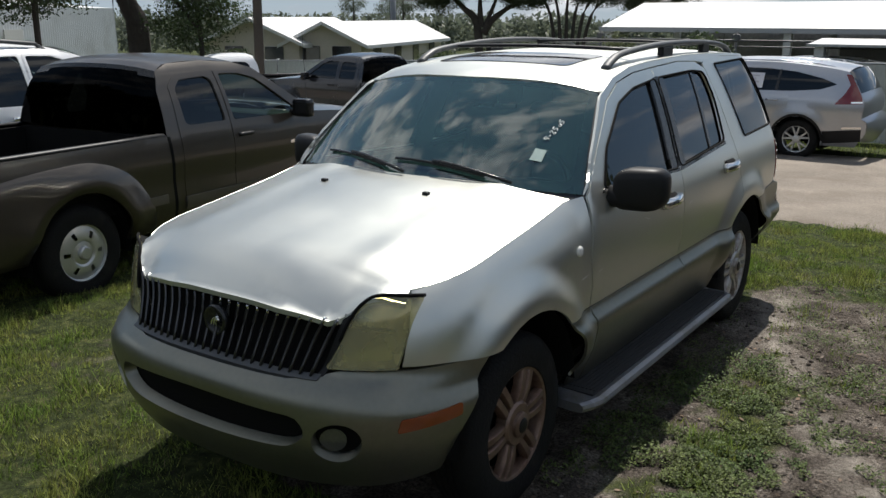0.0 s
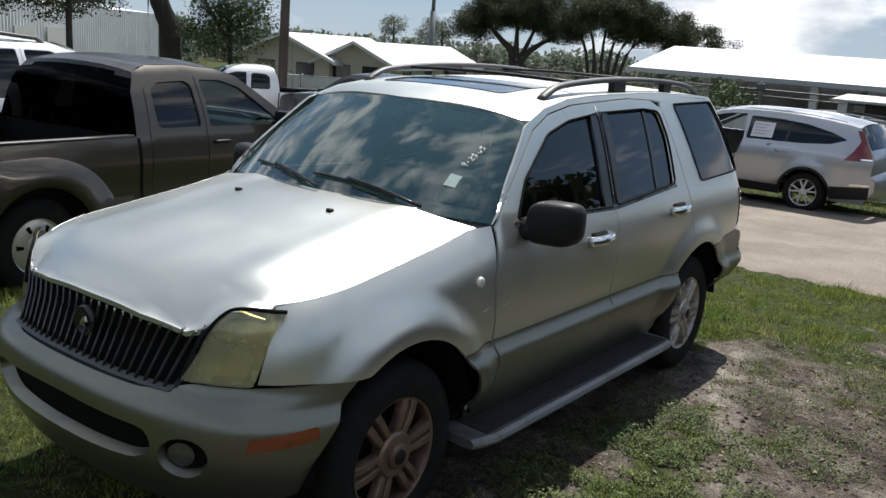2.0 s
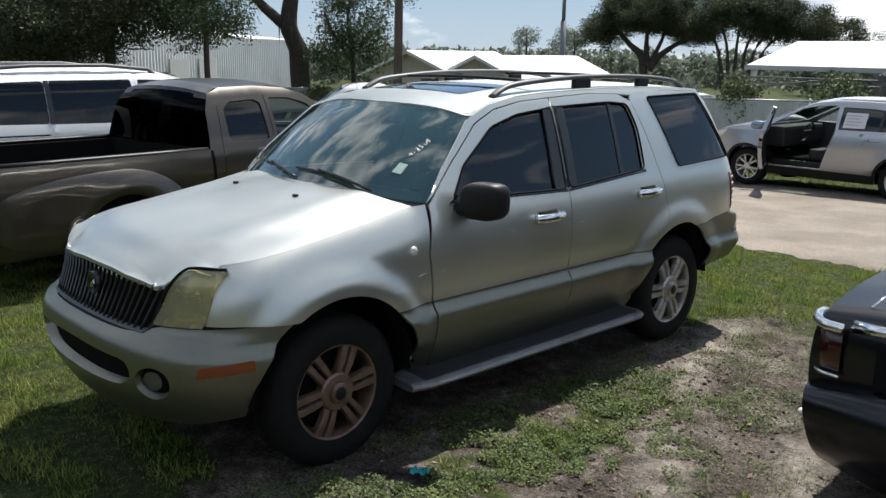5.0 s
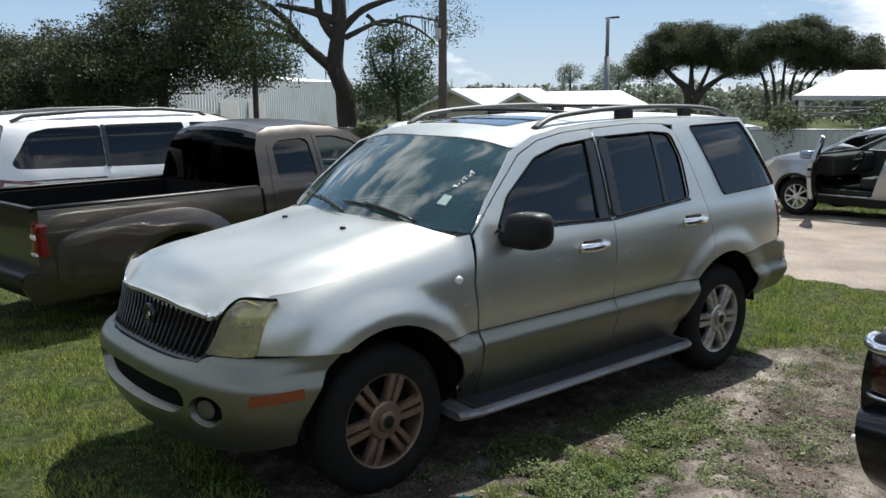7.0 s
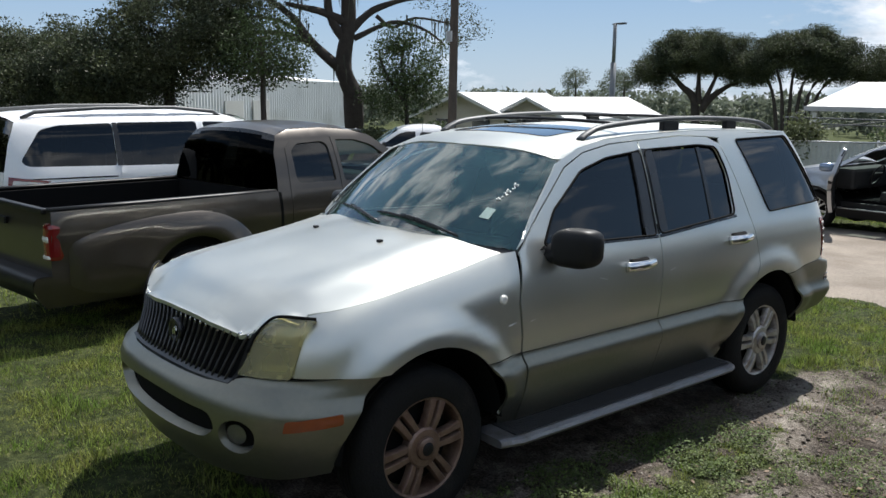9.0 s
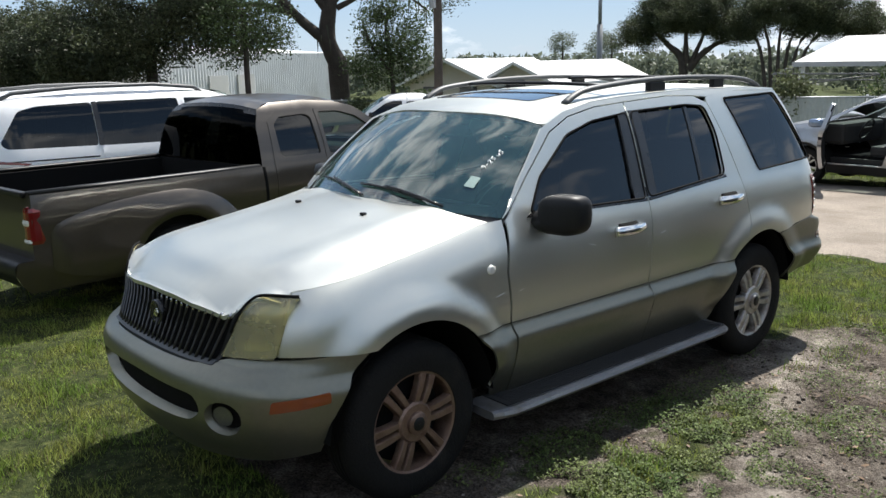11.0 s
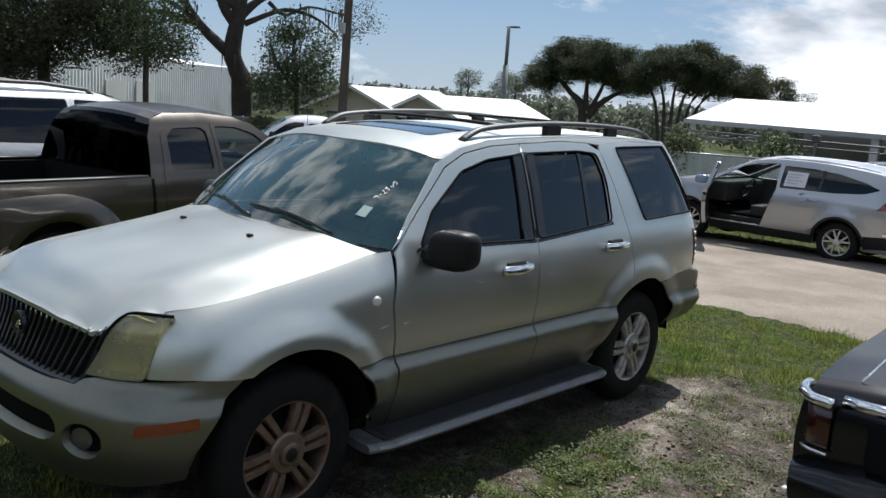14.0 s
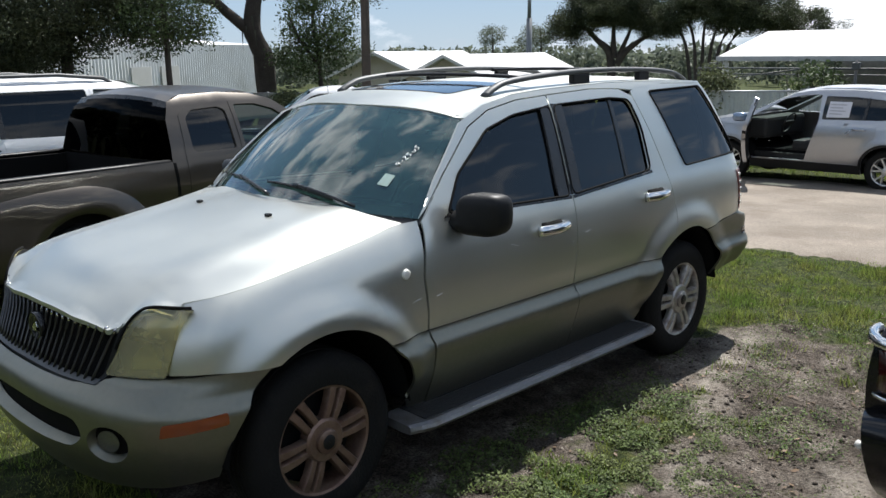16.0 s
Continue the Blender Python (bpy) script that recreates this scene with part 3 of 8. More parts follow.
NOSE_L = pchip([0.25, 0.36, 0.46, 0.55, 0.66, 0.71, 0.735, 0.77, 0.85, 0.95, 1.02, 1.10], [0.60, 0.675, 0.725, 0.745, 0.750, 0.735, 0.690, 0.635, 0.615, 0.590, 0.555, 0.48])
TAIL_Y0, TAIL_N = 1.50, 10.0
TAIL_L = pchip([0.30, 0.45, 0.55, 0.78, 0.82, 0.86, 1.0, 1.22, 1.5, 1.72, 1.8], [0.80, 0.87, 0.90, 0.90, 0.88, 0.755, 0.755, 0.745, 0.66, 0.545, 0.48])


def suv_x(y, z):
    k = ease((y + 0.97) / 0.16)
    top = FENDER_TOP(y)
    f = W_FEND(z) - 0.085 * max(0.0, (z - top + 0.22) / 0.22) ** 2.2
    x = f * (1 - k) + W_DOOR(z) * k
    for hy, r0, amt in ((HUB_F, ARCH_R, 0.046), (REAR_ARCH_Y, REAR_ARCH_R, 0.036)):
        r = math.hypot(y - hy, z - ARCH_Z)
        x += amt * (1 - ease((r - r0 - 0.03) / 0.15)) * ease((z - 0.40) / 0.15)
    if y < NOSE_Y0:
        q = min(((NOSE_Y0 - y) / NOSE_L(z)), 0.999)
        x *= (1 - q**NOSE_N) ** (1 / NOSE_N)
    if y > TAIL_Y0:
        q = min((y - TAIL_Y0) / TAIL_L(z), 0.999)
        x *= (1 - q**TAIL_N) ** (1 / TAIL_N)
    return x


def suv_side(y, z):
    return (suv_x(y, z), y, z)


def nose_surf(a, z):
    """The front, by the angle a (0 ahead, 1 to the side) and the height."""
    s, c = math.sin(a * math.pi / 2), math.cos(a * math.pi / 2)
    w = W_FEND(z) + 0.036 * (1 - ease((z - 0.5) / 0.6)) * 0.3
    x = w * math.copysign(abs(s) ** (2 / NOSE_N), s)
    return (x, NOSE_Y0 - NOSE_L(z) * max(c, 0) ** (2 / NOSE_N), z)


def nose_a(x, z=0.8):
    return math.copysign(math.asin(min(1, (abs(x) / W_FEND(z)) ** (NOSE_N / 2))) * 2 / math.pi, x)


def nose_a_y(y, z):
    return math.acos(min(1, max(0, (NOSE_Y0 - y) / NOSE_L(z)) ** (NOSE_N / 2))) * 2 / math.pi


def nose_front_y(x):
    return NOSE_Y0 - NOSE_L(0.97) * max(0.0, 1 - min(abs(x) / 0.9, 1) ** NOSE_N) ** (1 / NOSE_N)


HOOD_Z = pchip([-2.25, -2.1, -1.9, -1.6, -1.3, -1.0, -0.8], [1.072, 1.095, 1.122, 1.172, 1.225, 1.265, 1.285])


def hood_edge(y):
    return suv_x(y, FENDER_TOP(y))


def hood_surf(x, y):
    d = y - nose_front_y(x)
    ze, xe = FENDER_TOP(y), max(hood_edge(max(y, -1.99)), 0.5)
    q = min(abs(x) / xe, 1.1)
    crease = 0.010 * math.exp(-((abs(x) - 0.50) / 0.10) ** 2) * ease(d / 0.3)
    roll = 0.106 * max(0.0, 1 - max(d, 0.0) / 0.36) ** 3.0 * (1 - ease((abs(x) - 0.50) / 0.16))
    return (x, y, ze + (HOOD_Z(y) - ze) * (1 - q**2.6) + crease - roll)


ROOF_Z = pchip([-0.6, -0.48, -0.38, -0.2, 0.2, 0.7, 1.2, 1.7, 1.95, 2.05], [1.62, 1.672, 1.70, 1.733, 1.762, 1.775, 1.772, 1.755, 1.73, 1.69])


def roof_surf(x, y):
    return (x, y, ROOF_Z(y) - 0.062 * (abs(x) / 0.66) ** 2.4)


def screen_surf(u, v):
    """The windscreen: u across (-1 to 1), v from the cowl to the roof."""
    b = Vector((0.825 * u, -1.075 + 0.235 * u * u, 1.248 - 0.034 * u * u))
    t = Vector((0.668 * u, -0.485 + 0.105 * u * u, 1.672 - 0.034 * u * u))
    p = b.lerp(t, v)
    bulge = 0.025 * math.sin(math.pi * min(max(v, 0), 1))
    return p + Vector((0, -0.6, 0.8)) * bulge


def arch(cy, r, z0, z1, front_to_rear=True, n=22):
    """Points of a wheel arch from the front foot at height z0 to the rear one at z1."""
    a0, a1 = math.pi - math.asin((z0 - ARCH_Z) / r), math.asin((z1 - ARCH_Z) / r)
    return [(cy + r * math.cos(a0 + (a1 - a0) * i / n), ARCH_Z + r * math.sin(a0 + (a1 - a0) * i / n)) for i in range(n + 1)]


def make_suv():
    suv = thing("sport_utility_vehicle", "silver two-tone SUV with yellowed headlamps parked on grass", "car")
    front = (0, -1, 0)
    fender = [(-2.052, 0.792), (-2.035, 0.86), (-1.995, 0.97), (-1.952, 1.038)] + [(y, FENDER_TOP(y)) for y in np.linspace(-1.9, -0.87, 12)] + [(-0.892, 0.97), (-0.866, 0.80), (-0.860, 0.716)]
    fend_arch = arch(HUB_F, ARCH_R, 0.782, 0.716)
    f_win = rounded([(-0.685, 1.222), (-0.56, 1.385), (-0.28, 1.568), (-0.05, 1.624), (0.265, 1.652), (0.225, 1.193)], 0.03)
    r_win = rounded([(0.300, 1.655), (0.84, 1.668), (1.035, 1.652), (1.075, 1.50), (1.055, 1.245), (0.262, 1.196)], 0.04)
    q_win = rounded([(1.285, 1.690), (1.915, 1.700), (2.155, 1.255), (1.455, 1.232)], 0.025)
    def rear_lip(y):
        k = 1.0 if y < REAR_ARCH_Y else 0.90
        return (y, ARCH_Z + math.sqrt(max(0.0, REAR_ARCH_R**2 - ((y - REAR_ARCH_Y) / k) ** 2)))
    r_arch = [p if p[0] < REAR_ARCH_Y else (REAR_ARCH_Y + (p[0] - REAR_ARCH_Y) * 0.90, p[1]) for p in arch(REAR_ARCH_Y, REAR_ARCH_R, 0.716, 0.812)]
    door_f = [(-0.848, 0.716), (-0.854, 0.80), (-0.880, 0.97), (-0.85, 1.212), (-0.66, 1.385), (-0.40, 1.585), (-0.22, 1.655), (0.02, 1.692), (0.274, 1.705), (0.250, 1.33), (0.244, 1.15), (0.243, 0.716)]
    door_r = [(0.251, 0.716), (0.252, 1.15), (0.259, 1.33), (0.283, 1.705), (0.70, 1.722), (0.98, 1.712), (1.085, 1.668), (1.145, 1.48), (1.195, 1.29), (1.262, 0.975), (1.250, 0.915), (1.224, 0.868)]
    ra = [p for p in r_arch if p[0] < 1.205] + [rear_lip(1.215)]
    quarter = [(1.093, 1.675), (1.153, 1.48), (1.203, 1.29), (1.268, 0.975), (1.256, 0.912), (1.230, 0.866)]
    ra2 = [rear_lip(1.221)] + [p for p in r_arch if p[0] > 1.23]
    clad_f = [(-0.848, 0.712), (0.243, 0.712), (0.236, 0.335), (-0.842, 0.335)]
    ra_low = arch(REAR_ARCH_Y, REAR_ARCH_R, 0.395, 0.395)
    clad_r = [(0.251, 0.712)] + [p for p in arch(REAR_ARCH_Y, REAR_ARCH_R, 0.712, 0.5)[:1]] + [p for p in reversed(ra_low) if p[0] < 1.0 and p[1] < 0.705] + [(0.93, 0.345), (0.244, 0.335)]
    fl = arch(HUB_F, ARCH_R, 0.5, 0.36)
    clad_fen = [(-0.860, 0.712), (-0.854, 0.345), (-0.94, 0.350)] + [p for p in reversed(fl) if p[0] > -1.2 and 0.372 < p[1] < 0.705] + [(fend_arch[-1][0], 0.712)]
    for mir in (False, True):
        P = dict(parent=suv, mirror=mir)
        panel("fender", suv_side, fender + fend_arch[::-1], SILVER, step=0.035, **P)
        d1 = panel("front_door", suv_side, door_f, SILVER, holes=[f_win], step=0.035, **P)
        d2 = panel("rear_door", suv_side, door_r + [p for p in ra[::-1]], SILVER, holes=[r_win], step=0.035, **P)
        panel("quarter_panel", suv_side, quarter + ra2 + [(2.215, 0.862), (2.205, 1.225), (2.11, 1.48), (2.0, 1.712), (1.5, 1.728), (1.2, 1.728), (1.10, 1.70)], SILVER, holes=[q_win], step=0.035, **P)
        panel("front_door_cladding", suv_side, clad_f, BEIGE, step=0.03, lift=0.004, parent=d1, mirror=mir, label="beige lower door cladding")
        panel("rear_door_cladding", suv_side, clad_r, BEIGE, step=0.03, lift=0.002, parent=d2, mirror=mir, label="beige lower door cladding")
        panel("fender_cladding", suv_side, clad_fen, BEIGE, step=0.03, lift=0.003, **P)
        # side glass, set into its frames
        panel("front_window", suv_side, [(-0.66, 1.228), (-0.55, 1.375), (-0.275, 1.556), (-0.05, 1.612), (0.185, 1.632), (0.135, 1.198)], TINT, step=0.06, lift=-0.012, parent=d1, mirror=mir, thick=0.004)
        panel("pillar_trim", suv_side, [(0.185, 1.648), (0.2705, 1.660), (0.2475, 1.330), (0.2415, 1.197), (0.132, 1.200)], TRIM, step=0.06, lift=0.003, thick=0.012, parent=d1, mirror=mir)
        panel("rear_window", suv_side, [(0.375, 1.645), (0.835, 1.655), (0.795, 1.222), (0.335, 1.205)], TINT, step=0.06, lift=-0.012, parent=d2, mirror=mir, thick=0.004)
        panel("vent_window", suv_side, [(0.865, 1.655), (1.03, 1.645), (1.065, 1.50), (1.045, 1.250), (0.825, 1.224)], TINT, step=0.06, lift=-0.012, parent=d2, mirror=mir, thick=0.004)
        panel("window_divider", suv_side, [(0.835, 1.662), (0.868, 1.662), (0.828, 1.215), (0.793, 1.213)], TRIM, step=0.06, lift=-0.006, parent=d2, mirror=mir)
        panel("pillar_trim", suv_side, [(0.2865, 1.662), (0.378, 1.657), (0.338, 1.203), (0.2535, 1.197), (0.2595, 1.330)], TRIM, step=0.06, lift=0.003, thick=0.012, parent=d2, mirror=mir)
        panel("quarter_window", suv_side, rounded([(1.292, 1.684), (1.908, 1.694), (2.145, 1.262), (1.459, 1.238)], 0.022), TINT, step=0.06, lift=-0.006, thick=0.004, **P)
        # rubber seals round the side glass
        for host, win in ((d1, f_win), (d2, r_win), (suv, q_win)):
            tube("window_seal", [((-1 if mir else 1) * (suv_x(y, z) + 0.001), y, z) for y, z in resample(win + win[:1], 0.12, closed=False)], 0.0065, VOID, host, seg=5)
        # weather strips along the belt
        panel("belt_strip", suv_side, [(-0.69, 1.224), (0.24, 1.194), (0.24, 1.176), (-0.72, 1.206)], TRIM, step=0.06, lift=0.003, parent=d1, mirror=mir)
        panel("belt_strip", suv_side, [(0.256, 1.194), (1.06, 1.243), (1.065, 1.225), (0.256, 1.176)], TRIM, step=0.06, lift=0.003, parent=d2, mirror=mir)
        # near-black sheets added behind doors and pillar to block light through the seams
        panel("door_gap_backing", suv_side, [(-0.93, 0.42), (0.93, 0.42), (1.04, 0.74), (1.22, 0.93), (1.22, 1.17), (-0.97, 1.17), (-0.97, 0.80)], VOID, step=0.12, lift=-0.035, thick=0.002, **P)
        panel("pillar_gap_backing", suv_side, [(0.17, 1.16), (0.36, 1.16), (0.40, 1.69), (0.20, 1.69)], VOID, step=0.12, lift=-0.028, thick=0.002, **P)
        tube("gutter", [((-1 if mir else 1) * (hood_edge(y) - 0.004), y, FENDER_TOP(y) - 0.034) for y in np.linspace(-1.92, -0.9, 9)], 0.014, VOID, suv, seg=6)
        panel("nose_filler", nose_surf, [(0.62, 0.73), (0.95, 0.73), (0.95, 0.84), (0.62, 0.84)], VOID, step=0.08, lift=-0.03, thick=0.002, out=front, **P)
        # pillar beside the windscreen, running on as the roof's side
        rail = [(-0.86, 1.222), (-0.72, 1.375), (-0.45, 1.612), (-0.25, 1.682), (0.0, 1.722), (0.28, 1.738), (0.9, 1.752), (1.2, 1.750), (1.5, 1.745), (1.985, 1.728)]
        lower = [(1.995, 1.716), (1.5, 1.732), (1.1, 1.706), (0.98, 1.718), (0.70, 1.728), (0.28, 1.711), (0.02, 1.698), (-0.22, 1.661), (-0.405, 1.591), (-0.665, 1.391)]
        panel("roof_side", suv_side, rail + lower, SILVER, step=0.03, **P)
        # near-black sheet: the shade below the cladding, put in as colour
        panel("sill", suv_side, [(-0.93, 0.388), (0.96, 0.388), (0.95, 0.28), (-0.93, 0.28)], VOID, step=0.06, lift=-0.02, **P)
        # headlamp: housing, bowls and a yellowed cover
        a0, a1 = nose_a(0.515, 0.9), nose_a_y(-2.052, 0.80)
        shape = [(a0 - 0.012, 0.775), (nose_a(0.545, 0.9), 0.86), (nose_a(0.575, 0.95), 0.955), (nose_a(0.61, 1.0), 1.012), (nose_a(0.66, 1.03), 1.036), (nose_a_y(-1.955, 1.035) - 0.01, 1.034), (nose_a_y(-2.005, 0.95) - 0.01, 0.95), (a1 - 0.012, 0.80), (a1 - 0.018, 0.783)]
        lamp = panel("headlamp", nose_surf, rounded(shape, 0.012, 2), LENS, step=0.03, lift=0.002, thick=0.012, label="yellowed cloudy headlamp", out=front, **P)
        inner = [(a0 + 0.03, 0.805), (nose_a(0.585, 0.9), 0.905), (a1 - 0.05, 0.905), (a1 - 0.04, 0.815)]
        panel("reflector_bowl", nose_surf, rounded(inner, 0.012, 2), CHROME, step=0.03, lift=-0.018, parent=lamp, mirror=mir, out=front, thick=0.02)
        panel("lamp_housing", nose_surf, rounded(shape, 0.012, 2), REFLECTOR, step=0.04, lift=-0.04, thick=0.004, parent=lamp, mirror=mir, out=front)
        panel("lamp_gasket", nose_surf, [(a + (a - 0.62) * 0.02, z + (z - 0.91) * 0.03) for a, z in rounded(shape, 0.012, 2)], VOID, step=0.04, lift=-0.006, thick=0.035, parent=lamp, mirror=mir, out=front, holes=[rounded(shape, 0.012, 2)])
        panel("lamp_bar", nose_surf, [(nose_a(0.575, 0.9), 0.916), (a1 - 0.035, 0.912), (a1 - 0.035, 0.924), (nose_a(0.585, 0.9), 0.930)], CHROME, step=0.03, lift=-0.010, parent=lamp, mirror=mir, out=front, thick=0.02)
        tube("lamp_seal", [((-1 if mir else 1) * q[0], q[1] - 0.006, q[2] + 0.003) for q in (nose_surf(a, z) for a, z in smooth_line([(nose_a(0.548, 0.9), 0.875), (nose_a(0.575, 0.95), 0.955), (nose_a(0.61, 1.0), 1.012), (nose_a(0.66, 1.03), 1.036), (nose_a_y(-1.955, 1.035) - 0.005, 1.036)], 4))], 0.0065, VOID, lamp, seg=6)
        # amber side marker and fog lamp in the bumper
        ym = [(-2.125, 0.632), (-1.915, 0.652), (-1.912, 0.606), (-2.13, 0.582)]
        panel("side_marker", nose_surf, rounded([(nose_a_y(y, z), z) for y, z in ym], 0.008, 2), AMBER, step=0.03, lift=0.006, thick=0.012, out=front, **P)
        fa = nose_a(0.60, 0.55)
        ring = [(fa + 0.075 * math.cos(t), 0.540 + 0.072 * math.sin(t)) for t in np.linspace(0, 2 * math.pi, 25)[:-1]]
        fog = panel("fog_lamp_socket", nose_surf, [(fa + (a - fa) * 1.2, 0.540 + (z - 0.540) * 1.2) for a, z in ring], VOID, step=0.03, lift=-0.045, thick=0.004, out=front, **P)
        ring2 = [(fa - 0.018 + 0.046 * math.cos(t), 0.532 + 0.050 * math.sin(t)) for t in np.linspace(0, 2 * math.pi, 25)[:-1]]
        panel("fog_lamp", nose_surf, ring2, FOG, step=0.03, lift=-0.030, parent=fog, mirror=mir, thick=0.003, out=front)
        # rear lamp, low on the corner
        tl = panel("tail_lamp", suv_side, [(2.085, 1.14), (2.198, 1.14), (2.215, 0.875), (2.135, 0.872)], RED, step=0.03, lift=0.006, thick=0.02, **P)
        for k in range(5):
            z = 0.905 + k * 0.048
            panel("lamp_stripe", suv_side, [(2.112 + 0.008 * (4 - k), z), (2.208, z), (2.208, z + 0.014), (2.112 + 0.008 * (4 - k), z + 0.014)], WHITE_LENS, step=0.03, lift=0.010, thick=0.004, parent=tl, mirror=mir)
    # bumper in one piece round the nose
    amax = [nose_a_y(HUB_F - math.sqrt(ARCH_R**2 - (z - ARCH_Z) ** 2), z) for z in (0.785, 0.72, 0.62, 0.52, 0.44, 0.36)]
    right = list(zip(amax, (0.785, 0.72, 0.62, 0.52, 0.44, 0.36)))
    a_l = nose_a(0.50, 0.8)
    top = [(-a_l - 0.05, 0.772), (-a_l + 0.03, 0.748), (-0.2, 0.738), (0, 0.736), (0.2, 0.738), (a_l - 0.03, 0.748), (a_l + 0.05, 0.772), (nose_a_y(-2.05, 0.78), 0.780)]
    bump_out = [(-a, z) for a, z in reversed(right)] + [(-nose_a_y(-2.05, 0.78), 0.780)] + top + right + [(0.55, 0.33), (0, 0.325), (-0.55, 0.33)]
    fog_ring = [(nose_a(0.60, 0.55) + 0.082 * math.cos(t), 0.540 + 0.078 * math.sin(t)) for t in np.linspace(0, 2 * math.pi, 25)[:-1]]
    ai = nose_a(0.46, 0.55)
    intake = rounded([(-ai, 0.628), (0, 0.642), (ai, 0.628), (ai + 0.03, 0.555), (ai - 0.03, 0.500), (0, 0.482), (-ai + 0.03, 0.500), (-ai - 0.03, 0.555)], 0.03, 2)
    panel("front_bumper", nose_surf, bump_out, BEIGE, suv, step=0.03, holes=[intake, [(a, z) for a, z in fog_ring], [(-a, z) for a, z in fog_ring[::-1]]], thick=0.05, out=front, label="dull beige front bumper")
    panel("bumper_intake", nose_surf, [(-ai - 0.06, 0.67), (ai + 0.06, 0.67), (ai + 0.06, 0.46), (-ai - 0.06, 0.46)], VOID, suv, step=0.06, lift=-0.055, out=front)
    panel("grille_back", nose_surf, [(-a_l - 0.06, 0.715), (a_l + 0.06, 0.715), (nose_a(0.60, 0.95), 0.985), (-nose_a(0.60, 0.95), 0.985)], VOID, suv, step=0.06, lift=-0.05, out=front)
    g_lo, g_hi = 0.752, 0.944
    for sgn in (1, -1):
        panel("grille_side", nose_surf, [(sgn * nose_a(0.485, 0.8), 0.752), (sgn * nose_a(0.508, 0.8), 0.752), (sgn * nose_a(0.572, 0.95), 0.966), (sgn * nose_a(0.552, 0.95), 0.970)], BLACK, suv, step=0.03, lift=0.0, thick=0.03, out=front)
    panel("grille_sill", nose_surf, [(-nose_a(0.5), 0.742), (nose_a(0.5), 0.742), (nose_a(0.5), 0.757), (-nose_a(0.5), 0.757)], RAIL, suv, step=0.03, lift=0.004, thick=0.03, out=front)
    n_bar = 23
    for k in range(n_bar):
        t = (k + 0.5) / n_bar * 2 - 1
        xb, xt = 0.488 * t, 0.552 * t
        p0, p1, p2 = nose_surf(nose_a(xb), g_lo), nose_surf(nose_a((xb + xt) / 2), 0.87), nose_surf(nose_a(xt), g_hi)
        pts = smooth_line([p0, p1, p2], 4)
        pts = [(x, y - 0.004, z) for x, y, z in pts] + [(p2[0], p2[1] + 0.010, p2[2] + 0.002)]
        tube("grille_bar", pts, [0.0065] * (len(pts) - 1) + [0.005], ALLOY_BAR, suv, seg=6)
        tube("bar_tip", [(p2[0], p2[1] - 0.006, p2[2] - 0.012), (p2[0], p2[1] - 0.004, p2[2] - 0.002), (p2[0], p2[1] + 0.008, p2[2] + 0.004)], 0.0068, CHROME, suv, "bright chrome tip of a grille bar", seg=6)
    # round badge on the grille
    c = Vector(nose_surf(0, 0.868))
    bv, bf = lathe([(0.001, 0.004), (0.040, 0.006), (0.046, 0.012), (0.055, 0.014), (0.060, 0.006), (0.058, -0.012)], 32)
    bad = mesh_part("grille_badge", [(c.x + y, c.y - 0.012 - x, c.z + z) for x, y, z in bv], bf, TRIM, suv, "round dark badge with a bright mark")
    for k in range(3):
        s = [(c.x - 0.020 + 0.014 * k, c.y - 0.022, c.z - 0.020), (c.x - 0.004 + 0.010 * k, c.y - 0.024, c.z + 0.006), (c.x + 0.022 + 0.003 * k, c.y - 0.022, c.z + 0.020 - 0.008 * k)]
        tube("badge_line", smooth_line(s, 4), 0.0045, CHROME, bad, seg=6)
    # bonnet
    half = [(0, -2.205), (0.3, -2.198), (0.50, -2.158), (0.565, -2.120), (0.61, -2.088), (0.66, -2.060), (0.73, -2.014), (hood_edge(-1.952) - 0.006, -1.952)] + [(hood_edge(y) - 0.004, y) for y in np.linspace(-1.88, -0.93, 20)] + [(0.55, -0.995), (0.25, -1.035), (0, -1.05)]
    hood_out = [(-x, y) for x, y in half[1:-1]][::-1]
    hood = panel("bonnet", hood_surf, half + hood_out, SILVER, suv, step=0.03, thick=0.02, out=(0, 0, 1))
    for x in (0.285, -0.30):
        p = Vector(hood_surf(x, -1.268))
        box("washer_nozzle", p + Vector((-0.014, -0.012, -0.004)), p + Vector((0.014, 0.012, 0.012)), BLACK, hood, bevel=0.004)
    # cowl, wipers and windscreen
    cowl = [(x, -1.045 + 0.12 * (x / 0.8) ** 2, 1.262 - 0.052 * (x / 0.8) ** 2) for x in np.linspace(-0.8, 0.8, 17)]
    cv = []
    for x, y, z in cowl:
        cv += [(x, y - 0.02, z - 0.012), (x, y + 0.07 + 0.02 * (x / 0.8) ** 2, z - 0.02)]
    mesh_part("cowl", cv, [(i * 2, i * 2 + 2, i * 2 + 3, i * 2 + 1) for i in range(16)], BLACK, suv)
    panel("windscreen", screen_surf, [(-1, 0), (1, 0), (1, 1), (-1, 1)], WINDSHIELD, suv, step=0.1, thick=0.004, out=front)
    panel("windscreen_border", screen_surf, [(-1.03, -0.04), (1.03, -0.04), (1.03, 1.02), (-1.03, 1.02)], TRIM, suv, step=0.1, lift=-0.006, thick=0.006, out=front, holes=[rounded([(-0.945, 0.085), (0.945, 0.085), (0.945, 0.965), (-0.945, 0.965)], 0.08, 5)])
